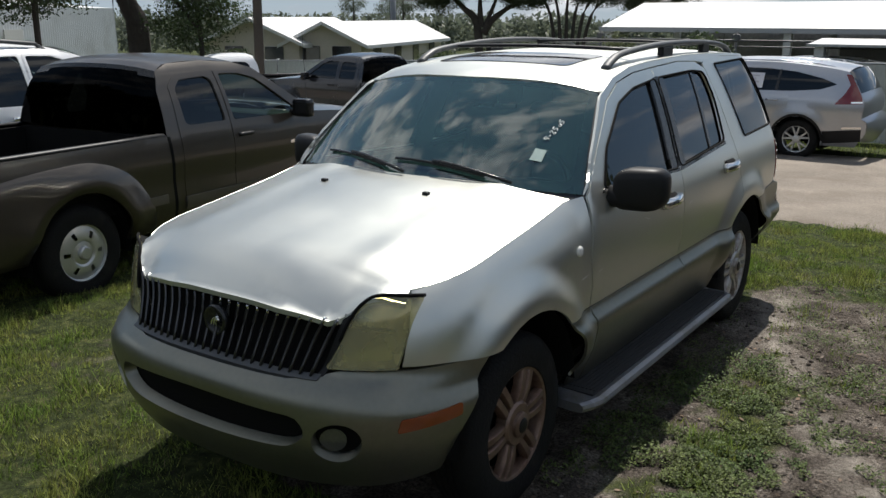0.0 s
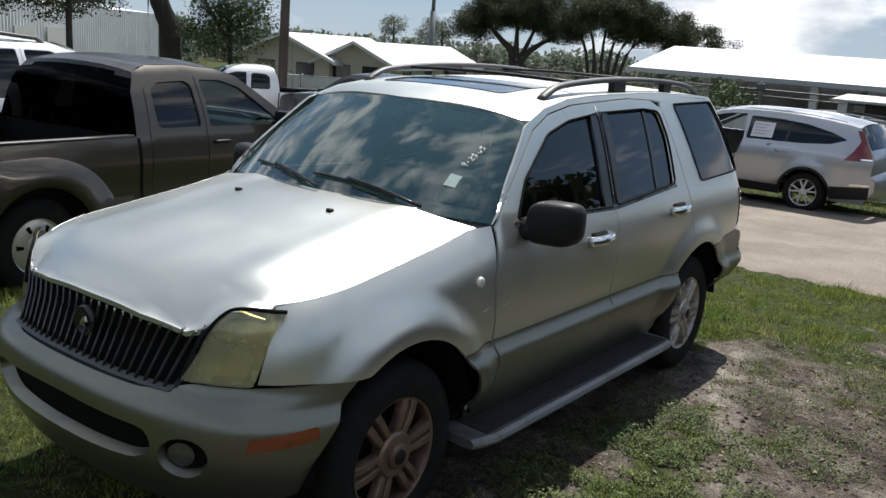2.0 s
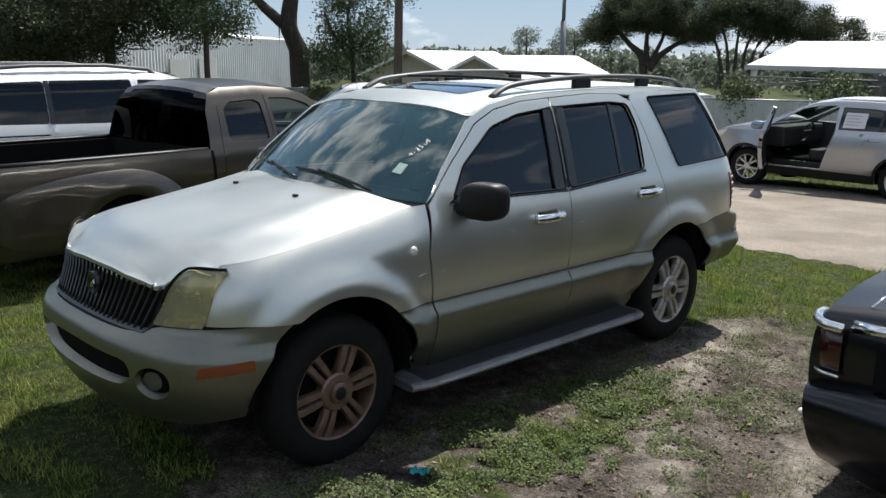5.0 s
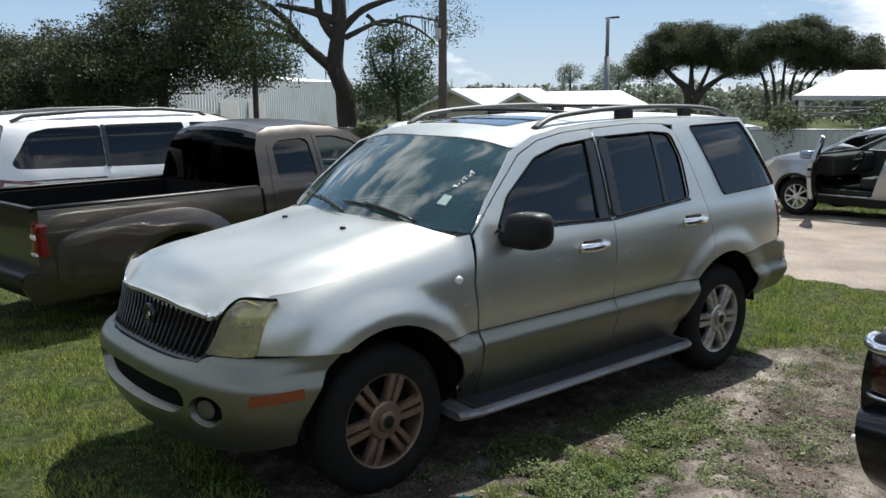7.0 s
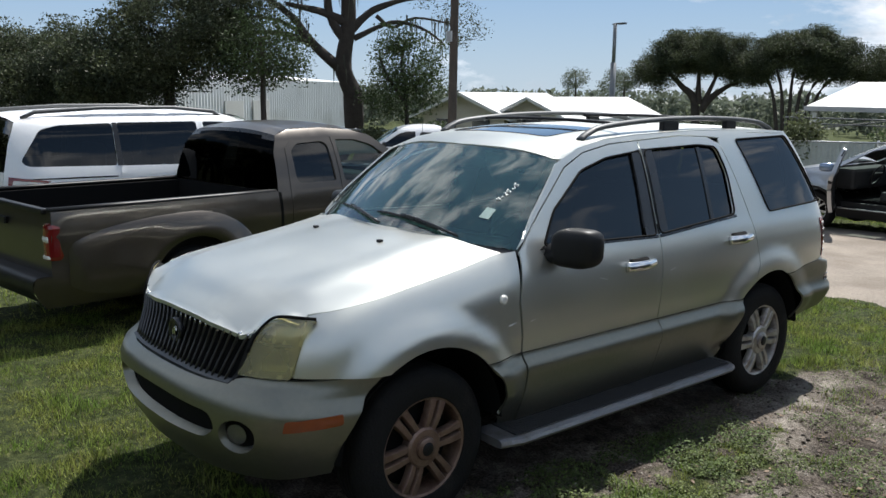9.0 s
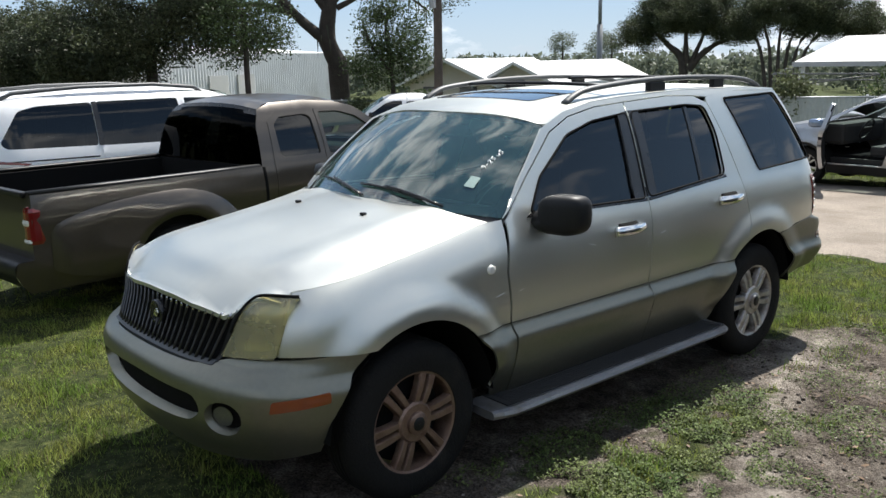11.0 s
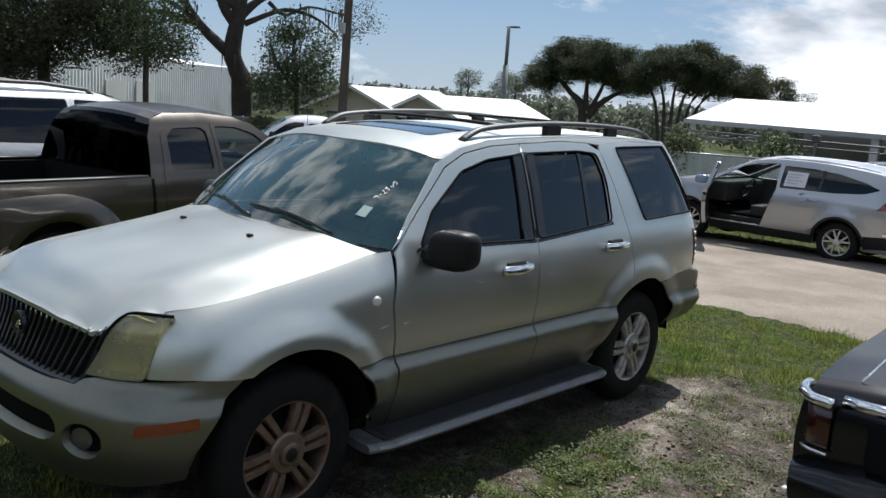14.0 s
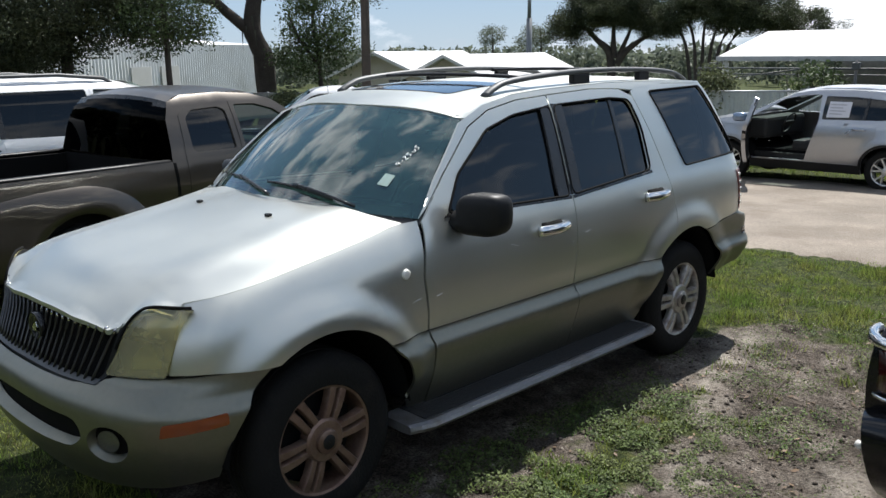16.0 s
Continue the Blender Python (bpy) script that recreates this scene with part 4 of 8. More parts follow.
    for base_u, tip_u, tip_v in ((0.02, -0.62, 0.13), (0.66, 0.02, 0.13)):
        n = Vector((0, -0.6, 0.8))
        a = [Vector(screen_surf(base_u + (tip_u - base_u) * t, 0.02 + (tip_v - 0.02) * math.sin(t * 1.5))) + n * (0.02 + 0.012 * math.sin(t * 3.1)) for t in np.linspace(0, 1, 9)]
        w = tube("wiper", [tuple(p) for p in a[:7]], 0.008, TRIM, suv, seg=6)
        tube("wiper_blade", [tuple(Vector(screen_surf(base_u + (tip_u - base_u) * t, 0.02 + (tip_v - 0.02) * math.sin(t * 1.5))) + n * 0.012) for t in np.linspace(0.25, 1.18, 8)], 0.007, TRIM, w, seg=6)
    # roof with sun-roof and rails
    redge = [(suv_x(y, z) + 0.002, y) for y, z in [(1.985, 1.728), (1.5, 1.745), (1.2, 1.750), (0.9, 1.752), (0.28, 1.738), (0.0, 1.722), (-0.25, 1.682), (-0.40, 1.635)]]

    def roof_fit(x, y):
        zs = {1.985: 1.728, 1.5: 1.745, 1.2: 1.75, 0.9: 1.752, 0.28: 1.738, 0.0: 1.722, -0.25: 1.682, -0.45: 1.612}
        ks = sorted(zs)
        ez = float(np.interp(y, ks, [zs[k] for k in ks]))
        return (x, y, ez + (ROOF_Z(y) + 0.006 - ez) * (1 - min(1, abs(x) / 0.66) ** 2.6))
    front_edge = [(x, -0.485 + 0.105 * (x / 0.668) ** 2) for x in (0.45, 0.22, 0, -0.22, -0.45)]
    ro = redge + front_edge + [(-x, y) for x, y in reversed(redge)] + [(-0.4, 2.035), (0, 2.05), (0.4, 2.035)]
    panel("roof", roof_fit, ro, SILVER, suv, step=0.06, thick=0.02, out=(0, 0, 1))
    panel("sunroof", roof_fit, rounded([(-0.40, -0.20), (0.40, -0.20), (0.40, 0.26), (-0.40, 0.26)], 0.05), TINT_ROOF, suv, step=0.06, lift=0.004, thick=0.006, out=(0, 0, 1))
    for s in (1, -1):
        x = 0.575 * s
        ys = [-0.12, -0.05, 0.08, 0.5, 0.95, 1.4, 1.68, 1.80, 1.87]
        up = [0.0, 0.026, 0.048, 0.062, 0.064, 0.060, 0.048, 0.026, 0.0]
        pts = [(x, y, roof_fit(x, y)[2] + h) for y, h in zip(ys, up)]
        r = tube("roof_rail", smooth_line(pts, 4), 0.026, RAIL, suv, seg=10, flat=0.62)
        for y0, y1 in ((0.62, 0.78), (1.30, 1.42)):
            z = roof_fit(x, y0)[2]
            box("rail_foot", (x - 0.018, y0, z - 0.01), (x + 0.018, y1, z + 0.052), BLACK, r, bevel=0.008)
    for y in (0.25, 1.25):
        tube("cross_bar", [(x, y, roof_fit(0.5, y)[2] + 0.045 + 0.012 * (1 - (x / 0.56) ** 2)) for x in np.linspace(-0.565, 0.565, 9)], 0.018, BLACK, suv, seg=8, flat=0.6)
    # tailgate and rear bumper
    tail = lambda x, z: (x, TAIL_Y0 + TAIL_L(z) * max(0.0, 1 - min(abs(x) / max(W_DOOR(z), 0.01), 0.9999) ** TAIL_N) ** (1 / TAIL_N), z)
    edge = [(W_DOOR(z) * 0.955, z) for z in (0.865, 1.0, 1.225, 1.48, 1.70)]
    panel("tailgate", tail, edge + [(-x, z) for x, z in reversed(edge)], SILVER, suv, step=0.07, out=(0, 1, 0), holes=[[(-0.55, 1.25), (0.55, 1.25), (0.50, 1.62), (-0.50, 1.62)]])
    panel("rear_glass", tail, [(-0.57, 1.23), (0.57, 1.23), (0.52, 1.64), (-0.52, 1.64)], TINT, suv, step=0.08, out=(0, 1, 0), lift=-0.004)

    BW, BR = 0.905, 0.17

    def tail_wrap(u, z):
        """The rear bumper, by the way along it from its middle and the height."""
        a, back = abs(u), TAIL_Y0 + TAIL_L(z)
        flat = BW - BR
        if a <= flat:
            x, y = a, back - 0.05 * (a / flat) ** 2
        elif a <= flat + BR * math.pi / 2:
            th = (a - flat) / BR
            x, y = flat + BR * math.sin(th), back - 0.05 - BR * (1 - math.cos(th))
        else:
            x, y = BW, back - 0.05 - BR - (a - flat - BR * math.pi / 2)
        near = math.hypot(y - REAR_ARCH_Y, z - ARCH_Z)
        x *= (W_FEND(z) + 0.016) / BW * (1 - 0.05 * ease((0.64 - z) / 0.2))
        x += 0.032 * (1 - ease((near - REAR_ARCH_R + 0.01) / 0.16)) * ease((z - 0.40) / 0.15) * ease((a - flat) / 0.2)
        return (math.copysign(x, u), y, z)

    def tail_u(y, z):
        return BW - BR + BR * math.pi / 2 + TAIL_Y0 + TAIL_L(z) - 0.05 - BR - y
    ends = [(tail_u(REAR_ARCH_Y + (0.90 - 0.06 * ease((0.80 - z) / 0.3)) * math.sqrt(REAR_ARCH_R**2 - (z - ARCH_Z) ** 2), z), z) for z in np.linspace(0.806, 0.46, 12)]
    panel("rear_bumper", tail_wrap, ends + [(1.0, 0.50), (0.7, 0.52), (-0.7, 0.52), (-1.0, 0.50)] + [(-a, z) for a, z in reversed(ends)] + [(-0.92, 0.855), (0, 0.858), (0.92, 0.855)], BEIGE, suv, step=0.04, thick=0.012, out=(0, 1, 0), label="beige rear bumper")
    # dark filler added to stop light coming through the rear bumper gaps
    box("bumper_gap_block", (-0.85, 1.90, 0.50), (0.85, 2.26, 0.84), VOID, suv, bevel=0.02)
    for s in (False, True):
        panel("bumper_reflector", tail_wrap, [(0.80, 0.69), (1.0, 0.69), (1.0, 0.735), (0.80, 0.735)], DARKRED, suv, step=0.04, lift=0.004, thick=0.006, mirror=s, out=(0, 1, 0))
    # lining of wheel wells and underside, their shade put in as near-black
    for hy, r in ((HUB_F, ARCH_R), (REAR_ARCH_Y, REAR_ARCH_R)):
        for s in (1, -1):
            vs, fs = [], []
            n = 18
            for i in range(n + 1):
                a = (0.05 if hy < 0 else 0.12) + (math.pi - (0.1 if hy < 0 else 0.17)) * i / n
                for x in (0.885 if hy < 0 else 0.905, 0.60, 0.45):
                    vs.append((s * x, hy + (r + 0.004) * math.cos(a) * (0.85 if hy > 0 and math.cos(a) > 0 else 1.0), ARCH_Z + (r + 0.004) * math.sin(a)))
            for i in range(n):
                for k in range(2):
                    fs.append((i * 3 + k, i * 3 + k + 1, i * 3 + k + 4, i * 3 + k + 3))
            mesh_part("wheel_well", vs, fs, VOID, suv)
    # unseen block added to keep sun from leaking through behind the grille
    box("grille_sun_block", (-0.60, -2.02, 0.45), (0.60, -1.60, 0.955), VOID, suv)
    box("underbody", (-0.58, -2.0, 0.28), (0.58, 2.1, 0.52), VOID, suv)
    # wheels
    tyre = data_of("tyre", tyre_mesh(TYRE_R, 0.236, 0.235), RUBBER)
    spokes = {(f, sd): data_of("spoke", twin_spoke(0.238, sd), RUSTY_ALLOY if f else ALLOY) for f in (True, False) for sd in (-1, 1)}
    hubs = {f: data_of("hub", twin_hub(), RUSTY_ALLOY if f else ALLOY) for f in (True, False)}
    rim_f, rim_r = data_of("wheel", twin_spoke_rim(0.238), RUSTY_ALLOY), data_of("wheel", twin_spoke_rim(0.238), ALLOY)
    for y, rm, lb, turn in ((HUB_F, rim_f, "alloy wheel stained brown with brake dust", 8), (HUB_R, rim_r, "dusty twin-spoke alloy wheel", -4)):
        for s in (1, -1):
            w = wheel_part(suv, (0.875 * s, y, HUB_Z), rm, tyre, ALLOY, s, turn, lb)
            for side in (-1, 1):
                for k in range(6):
                    sp = new("spoke", spokes[(y < 0, side)])
                    sp.parent = w
                    sp.matrix_local = pose(0, 0, 0, 60 * k, 0, 0)
            hb = new("hub", hubs[y < 0])
            hb.parent = w
            dv, df = lathe([(0.205, -0.10), (0.16, -0.085), (0.001, -0.075)], 28)
            mesh_part("brake_disc", dv, df, VOID, w)
            cv2, cf2 = lathe([(0.001, 0.0185), (0.030, 0.0185), (0.033, 0.015)], 24)
            mesh_part("hub_badge", cv2, cf2, BLACK, w)
    # running boards
    for s in (1, -1):
        prof = [(0.80, 0.310), (0.80, 0.350), (0.975, 0.344), (1.000, 0.346), (1.022, 0.338), (1.030, 0.322), (1.020, 0.306), (0.95, 0.302)]
        ys = [-1.055, -1.02, -0.96, 0.86, 0.905, 0.925]
        ins = [0.75, 0.92, 1.0, 1.0, 0.93, 0.80]
        vs, fs = [], []
        for y, q in zip(ys, ins):
            for x, z in prof:
                vs.append((s * (0.80 + (x - 0.80) * q), y, z - (0.012 if q < 0.8 else 0)))
        n = len(prof)
        for i in range(len(ys) - 1):
            for k in range(n):
                fs.append((i * n + k, i * n + (k + 1) % n, (i + 1) * n + (k + 1) % n, (i + 1) * n + k))
        fs += [tuple(range(n)), tuple(range((len(ys) - 1) * n, len(ys) * n))]
        b = mesh_part("running_board", vs, fs if s > 0 else [f[::-1] for f in fs], STEP, suv, "grey aluminium running board", smooth=False)
        bm = bmesh.new()
        box_bm(bm, (0.805, -0.97, 0.338), (0.978, 0.88, 0.3525))
        for k in range(8):
            box_bm(bm, (0.822 + k * 0.0195, -0.93, 0.347), (0.833 + k * 0.0195, 0.84, 0.3565))
        if s < 0:
            bmesh.ops.scale(bm, vec=(-1, 1, 1), verts=bm.verts)
            bmesh.ops.reverse_faces(bm, faces=bm.faces)
        part("step_tread", bm, TREAD, b, "ribbed black tread")
    # door mirrors
    for s in (1, -1):
        bm = bmesh.new()
        bmesh.ops.create_uvsphere(bm, u_segments=24, v_segments=14, radius=1)
        for v in bm.verts:
            q = v.co
            f = lambda t: math.copysign(abs(t) ** 0.55, t)
            v.co = Vector((0.116 * f(q.x), 0.072 * f(q.y) + 0.03 * q.x * s, 0.098 * f(q.z) + 0.010 * q.x * s))
            v.co += Vector((s * 1.000, -0.60, 1.222))
        mm = part("door_mirror", bm, BLACK, suv, "black plastic door mirror", smooth=True)
        tube("mirror_arm", [(s * 0.86, -0.65, 1.185), (s * 0.92, -0.635, 1.175), (s * 0.98, -0.615, 1.180)], [0.052, 0.042, 0.04], BLACK, mm, seg=10)
        # door handles
        for y0, z in ((-0.09, 1.052), (0.92, 1.098)):
            x = suv_x(y0 + 0.11, z)
            cup = [(s * (suv_x(y0 + 0.12 * (1 + t), z) + 0.004), y0 + 0.12 * (1 + t), z) for t in np.linspace(-1, 1, 7)]
            pts = [(px + s * (0.030 * math.sin((i + 0.6) / 7.2 * math.pi)), py, pz) for i, (px, py, pz) in enumerate(cup)]
            h = tube("door_handle", smooth_line(pts, 3), 0.022, CHROME, suv, "chrome door handle", seg=10, flat=1.3)
            tube("handle_recess", [(s * (abs(p[0]) - 0.022), p[1], p[2] + 0.004) for p in cup[1:-1]], 0.036, VOID, h, seg=10)
        # round badge on the wing
        p = Vector(suv_side(-0.99, 1.0))
        bv, bf = lathe([(0.001, 0.008), (0.014, 0.009), (0.021, 0.006), (0.024, -0.004)], 20)
        mesh_part("wing_badge", [(s * (p.x + 0.003) + s * x, p.y + y, p.z + z) for x, y, z in bv], bf, WHITE_LENS, suv, "small round pale badge")
    # cabin seen through the glass
    box("cabin_floor", (-0.72, -0.75, 0.5), (0.72, 1.95, 0.56), CABIN, suv)
    bm = bmesh.new()
    box_bm(bm, (-0.78, -1.0, 0.95), (0.78, -0.52, 1.205), 0.06)
    part("dashboard", bm, DASH, suv, "dusty grey dashboard")
    sw, sf = [], []
    for i in range(28):
        for k in range(8):
            a, b2 = 2 * math.pi * i / 28, 2 * math.pi * k / 8
            r = 0.185 + 0.016 * math.cos(b2)
            sw.append(Vector((r * math.cos(a), 0.016 * math.sin(b2), r * math.sin(a))))
    for i in range(28):
        for k in range(8):
            sf.append((i * 8 + k, i * 8 + (k + 1) % 8, ((i + 1) % 28) * 8 + (k + 1) % 8, ((i + 1) % 28) * 8 + k))
    tilt = pose(0.36, -0.42, 1.13, -22, 0, 0)
    st = mesh_part("steering_wheel", [tilt @ v for v in sw], sf, CABIN, suv)
    box("steering_boss", (-0.15, -0.02, -0.05), (0.15, 0.03, 0.05), CABIN, st, bevel=0.02, m=tilt)
    for x, y in ((0.36, 0.08), (-0.36, 0.08)):
        se = box("front_seat", (x - 0.25, y - 0.25, 0.70), (x + 0.25, y + 0.28, 0.86), CLOTH, suv, bevel=0.06)
        box("seat_back", (-0.24, -0.07, 0), (0.24, 0.07, 0.62), CLOTH, se, bevel=0.06, m=pose(x, y + 0.25, 0.82, -14))
        box("head_rest", (-0.13, -0.05, 0.64), (0.13, 0.05, 0.82), CLOTH, se, bevel=0.04, m=pose(x, y + 0.25, 0.82, -10))
    be = box("rear_bench", (-0.66, 0.78, 0.70), (0.66, 1.28, 0.86), CLOTH, suv, bevel=0.06)
    box("bench_back", (-0.66, -0.07, 0), (0.66, 0.07, 0.58), CLOTH, be, bevel=0.06, m=pose(0, 1.25, 0.82, -14))
    for x in (-0.36, 0.36):
        box("head_rest", (x - 0.13, -0.05, 0.58), (x + 0.13, 0.05, 0.72), CLOTH, be, bevel=0.04, m=pose(0, 1.25, 0.82, -12))
    tube("rear_view_mirror", [(-0.11, -0.40, 1.565), (0.0, -0.41, 1.57), (0.11, -0.40, 1.565)], [0.028, 0.036, 0.028], CABIN, suv, seg=10)
    # pale scratches in the paint
    for y, z, ln, rise in ((-0.955, 0.862, 0.05, 0.012), (-0.815, 0.868, 0.035, 0.006), (-0.30, 1.02, 0.06, -0.016), (0.32, 0.985, 0.05, 0.010), (0.20, 0.93, 0.012, 0.03)):
        panel("paint_scratch", suv_side, [(y, z), (y + ln, z + rise), (y + ln, z + rise + 0.003), (y, z + 0.004)], WHITE, suv, step=0.03, lift=0.0012, thick=0.0006, label="pale scratch in the paint")
    # price strokes and a square sticker on the inside of the windscreen
    def on_glass(u, v, up=0.004):
        return Vector(screen_surf(u, v)) + Vector((0, -0.55, 0.83)) * up
    panel("windscreen_sticker", screen_surf, [(0.705, 0.235), (0.772, 0.225), (0.785, 0.325), (0.722, 0.335)], STICKER, suv, step=0.05, lift=0.004, thick=0.001, out=front, label="small white square sticker")
    u0, v0 = 0.725, 0.50
    strokes = {"9": [(0, .5), (.45, .6), (.45, 1), (0, .95), (.05, .55), (.45, .6), (.35, 0)], "2": [(0, .85), (.25, 1), (.45, .8), (0, 0), (.5, 0)],
               "5": [(.5, 1), (.1, 1), (.05, .55), (.4, .55), (.45, .2), (.05, 0)], "u": [(0, .6), (.1, .1), (.4, .1), (.5, .6)], "-": [(0, .45), (.35, .45)]}
    def write(text, at, along, upv, size, width):
        for i, ch in enumerate(text):
            q = [on_glass(at[0] + along[0] * (i * 0.72 + a) * size + upv[0] * b * size, at[1] + along[1] * (i * 0.72 + a) * size + upv[1] * b * size) for a, b in strokes[ch]]
            tube("marker_stroke", [tuple(p) for p in q], width, MARKER, suv, seg=5)
    write("9-25", (0.782, 0.405), (0.26, 0.80), (-0.55, 0.30), 0.056, 0.0022)
    write("u5", (0.828, 0.545), (0.26, 0.80), (-0.55, 0.30), 0.056, 0.0022)
    return suv


FOG = mat("dim_fog_glass", (0.10, 0.10, 0.095), 0.12, 0.3, 0.2, 12.0, coat=0.8)
ALLOY_BAR = mat("dull_chrome_bar", (0.085, 0.085, 0.088), 0.3, 0.9, 0.1, 9.0)
TINT_ROOF = mat("sunroof_glass", (0.012, 0.014, 0.02), 0.06, 0, 0.05, 5.0, coat=1.0)
STICKER = mat("faded_sticker", (0.30, 0.40, 0.37), 0.6, 0, 0.25, 30.0)
DASH = mat("dashboard_vinyl", (0.085, 0.085, 0.082), 0.8, 0, 0.15, 9.0)
make_suv()



# ---- other vehicles ----
class Body:
    """A car body from its side outline: named runs of (y, z) from the front foot over the roof to the rear foot."""

    def __init__(self, root, runs, widths, arches, low=0.28, nose=(0.75, 0.20), tail=(0.55, 0.10), arch_z=0.36, flare=0.02):
        self.root, self.runs, self.arches, self.low, self.arch_z, self.flare = root, runs, arches, low, arch_z, flare
        self.w = pchip(*zip(*widths))
        ys = [y for _, pts in runs for y, _ in pts]
        self.y0, self.y1, self.nose, self.tail = min(ys), max(ys), nose, tail

    def x(self, y, z):
        v = self.w(z)
        for hy, r in self.arches:
            d = math.hypot(y - hy, z - self.arch_z)
            v += self.flare * (1 - ease((d - r) / 0.2)) * ease((z - 0.35) / 0.2)
        v *= 1 - self.nose[1] * max(0.0, min(1.0, (self.y0 + self.nose[0] - y) / self.nose[0])) ** 2
        v *= 1 - self.tail[1] * max(0.0, min(1.0, (y - self.y1 + self.tail[0]) / self.tail[0])) ** 2
        return v

    def surf(self, y, z):
        return (self.x(y, z), y, z)

    def outline(self):
        top = [p for i, (_, pts) in enumerate(self.runs) for p in (pts if i == 0 else pts[1:])]
        bottom = []
        for hy, r in sorted(self.arches, reverse=True):
            a0 = math.asin((self.low - self.arch_z) / r)
            bottom += [(hy + r * math.cos(a0 + (math.pi - 2 * a0) * i / 16), self.arch_z + r * math.sin(a0 + (math.pi - 2 * a0) * i / 16)) for i in range(17)]
        return top + [(self.runs[-1][1][-1][0] - 0.05, self.low)] + bottom + [(self.runs[0][1][0][0] + 0.05, self.low)]

    def sides(self, material, holes=(), left_holes=(), step=0.08, name="body_side"):
        for mir in (False, True):
            panel(name, self.surf, self.outline(), material, self.root, step=step, thick=0.02, holes=list(holes) + (list(left_holes) if not mir else []), mirror=mir)

    def on(self, name, poly, material, lift=0.004, step=0.08, thick=0.008, both=True, mirror=False, parent=None, holes=(), label=""):
        obs = []
        for mir in ((False, True) if both else (mirror,)):
            obs.append(panel(name, self.surf, poly, material, parent or self.root, step=step, lift=lift, thick=thick, mirror=mir, holes=holes, label=label))
        return obs

    def skin(self, looks, crown=None):
        """The sheets across the car, run by run; a run whose look is None stays open."""
        crown = crown or {}
        for tag, pts in self.runs:
            if looks.get(tag) is None:
                continue
            line = smooth_line(pts, 4) if len(pts) > 2 else smooth_line(pts, 6)
            verts, faces, n = [], [], 16
            for i, (y, z) in enumerate(line):
                a, b = line[max(i - 1, 0)], line[min(i + 1, len(line) - 1)]
                d = Vector((b[0] - a[0], b[1] - a[1])).normalized()
                nor = Vector((-d.y, d.x))
                c = crown.get(tag, 0.03)
                w = self.x(y, z)
                for k in range(n + 1):
                    t = k / n * 2 - 1
                    h = c * (1 - abs(t) ** 2.4)
                    verts.append((w * t, y + nor.x * h, z + nor.y * h))
            for i in range(len(line) - 1):
                for k in range(n):
                    a = i * (n + 1) + k
                    faces.append((a, a + n + 1, a + n + 2, a + 1))
            mesh_part(tag, verts, [f[::-1] for f in faces], looks[tag], self.root)

    def wheels(self, rim, tyre, r, ys, x, label="", turn=0.0):
        for y in ys:
            for s in (1, -1):
                wheel_part(self.root, (x * s, y, r), rim, tyre, None, s, turn + 17 * y, label)
                vs, fs = [], []
                for i in range(13):
                    a = -0.2 + (math.pi + 0.4) * i / 12
                    for xx in (x - 0.01, x - 0.28):
                        vs.append((s * xx, y + (r + 0.09) * math.cos(a), r + (r + 0.09) * math.sin(a)))
                for i in range(12):
                    fs.append((i * 2, i * 2 + 1, i * 2 + 3, i * 2 + 2))
                mesh_part("wheel_well", vs, fs, VOID, self.root)

    def belly(self, x=0.6, z0=None, z1=0.55):
        box("underbody", (-x, self.y0 + 0.3, z0 or self.low + 0.02), (x, self.y1 - 0.3, z1), VOID, self.root)


RIM16, TYRE16 = 0.208, 0.34
tyre_truck = data_of("tyre", tyre_mesh(0.355, 0.212, 0.235), RUBBER)
steel_data = data_of("wheel", steel_rim(0.214), STEEL)
tyre_car = data_of("tyre", tyre_mesh(0.335, 0.218, 0.22), RUBBER)
alloy_data = data_of("car_wheel", spoke_rim(0.220), STEEL)
plain_data = data_of("plain_wheel", spoke_rim(0.220), ALLOY)
EXTRA[alloy_data.name] = [("spoke", data_of("spoke", plain_spoke(0.220, 0.020, 0.055 * s), STEEL), [72 * k for k in range(5)]) for s in (-1, 1)] + [("hub", data_of("hub", plain_hub(), STEEL), [0])]
EXTRA[plain_data.name] = [("spoke", data_of("spoke", plain_spoke(0.220, 0.032, 0), ALLOY), [360 / 7 * k for k in range(7)]), ("hub", data_of("hub", plain_hub(), ALLOY), [0])]

PICKUP_RUNS = [
    ("bumper_front", [(-2.52, 0.36), (-2.60, 0.46), (-2.60, 0.64), (-2.54, 0.74)]),
    ("nose", [(-2.54, 0.74), (-2.52, 0.88), (-2.44, 0.98)]),
    ("bonnet", [(-2.44, 0.98), (-2.2, 1.045), (-1.7, 1.10), (-1.18, 1.14)]),
    ("windscreen", [(-1.18, 1.14), (-0.52, 1.575)]),
    ("roof", [(-0.52, 1.575), (-0.3, 1.635), (0.05, 1.66), (0.45, 1.65), (0.62, 1.60)]),
    ("cab_back", [(0.62, 1.60), (0.70, 1.45), (0.745, 1.11)]),
    ("bed", [(0.745, 1.11), (1.3, 1.105), (2.800, 1.10)]),
    ("tailgate", [(2.800, 1.10), (2.820, 0.85), (2.820, 0.62)]),
    ("bumper_rear", [(2.820, 0.62), (2.940, 0.61), (2.960, 0.52), (2.900, 0.42)]),
]
PICKUP_W = [(0.25, 0.80), (0.40, 0.86), (0.58, 0.905), (0.72, 0.90), (0.90, 0.915), (1.02, 0.905), (1.11, 0.885), (1.16, 0.872), (1.35, 0.805), (1.52, 0.725), (1.60, 0.675), (1.67, 0.60)]


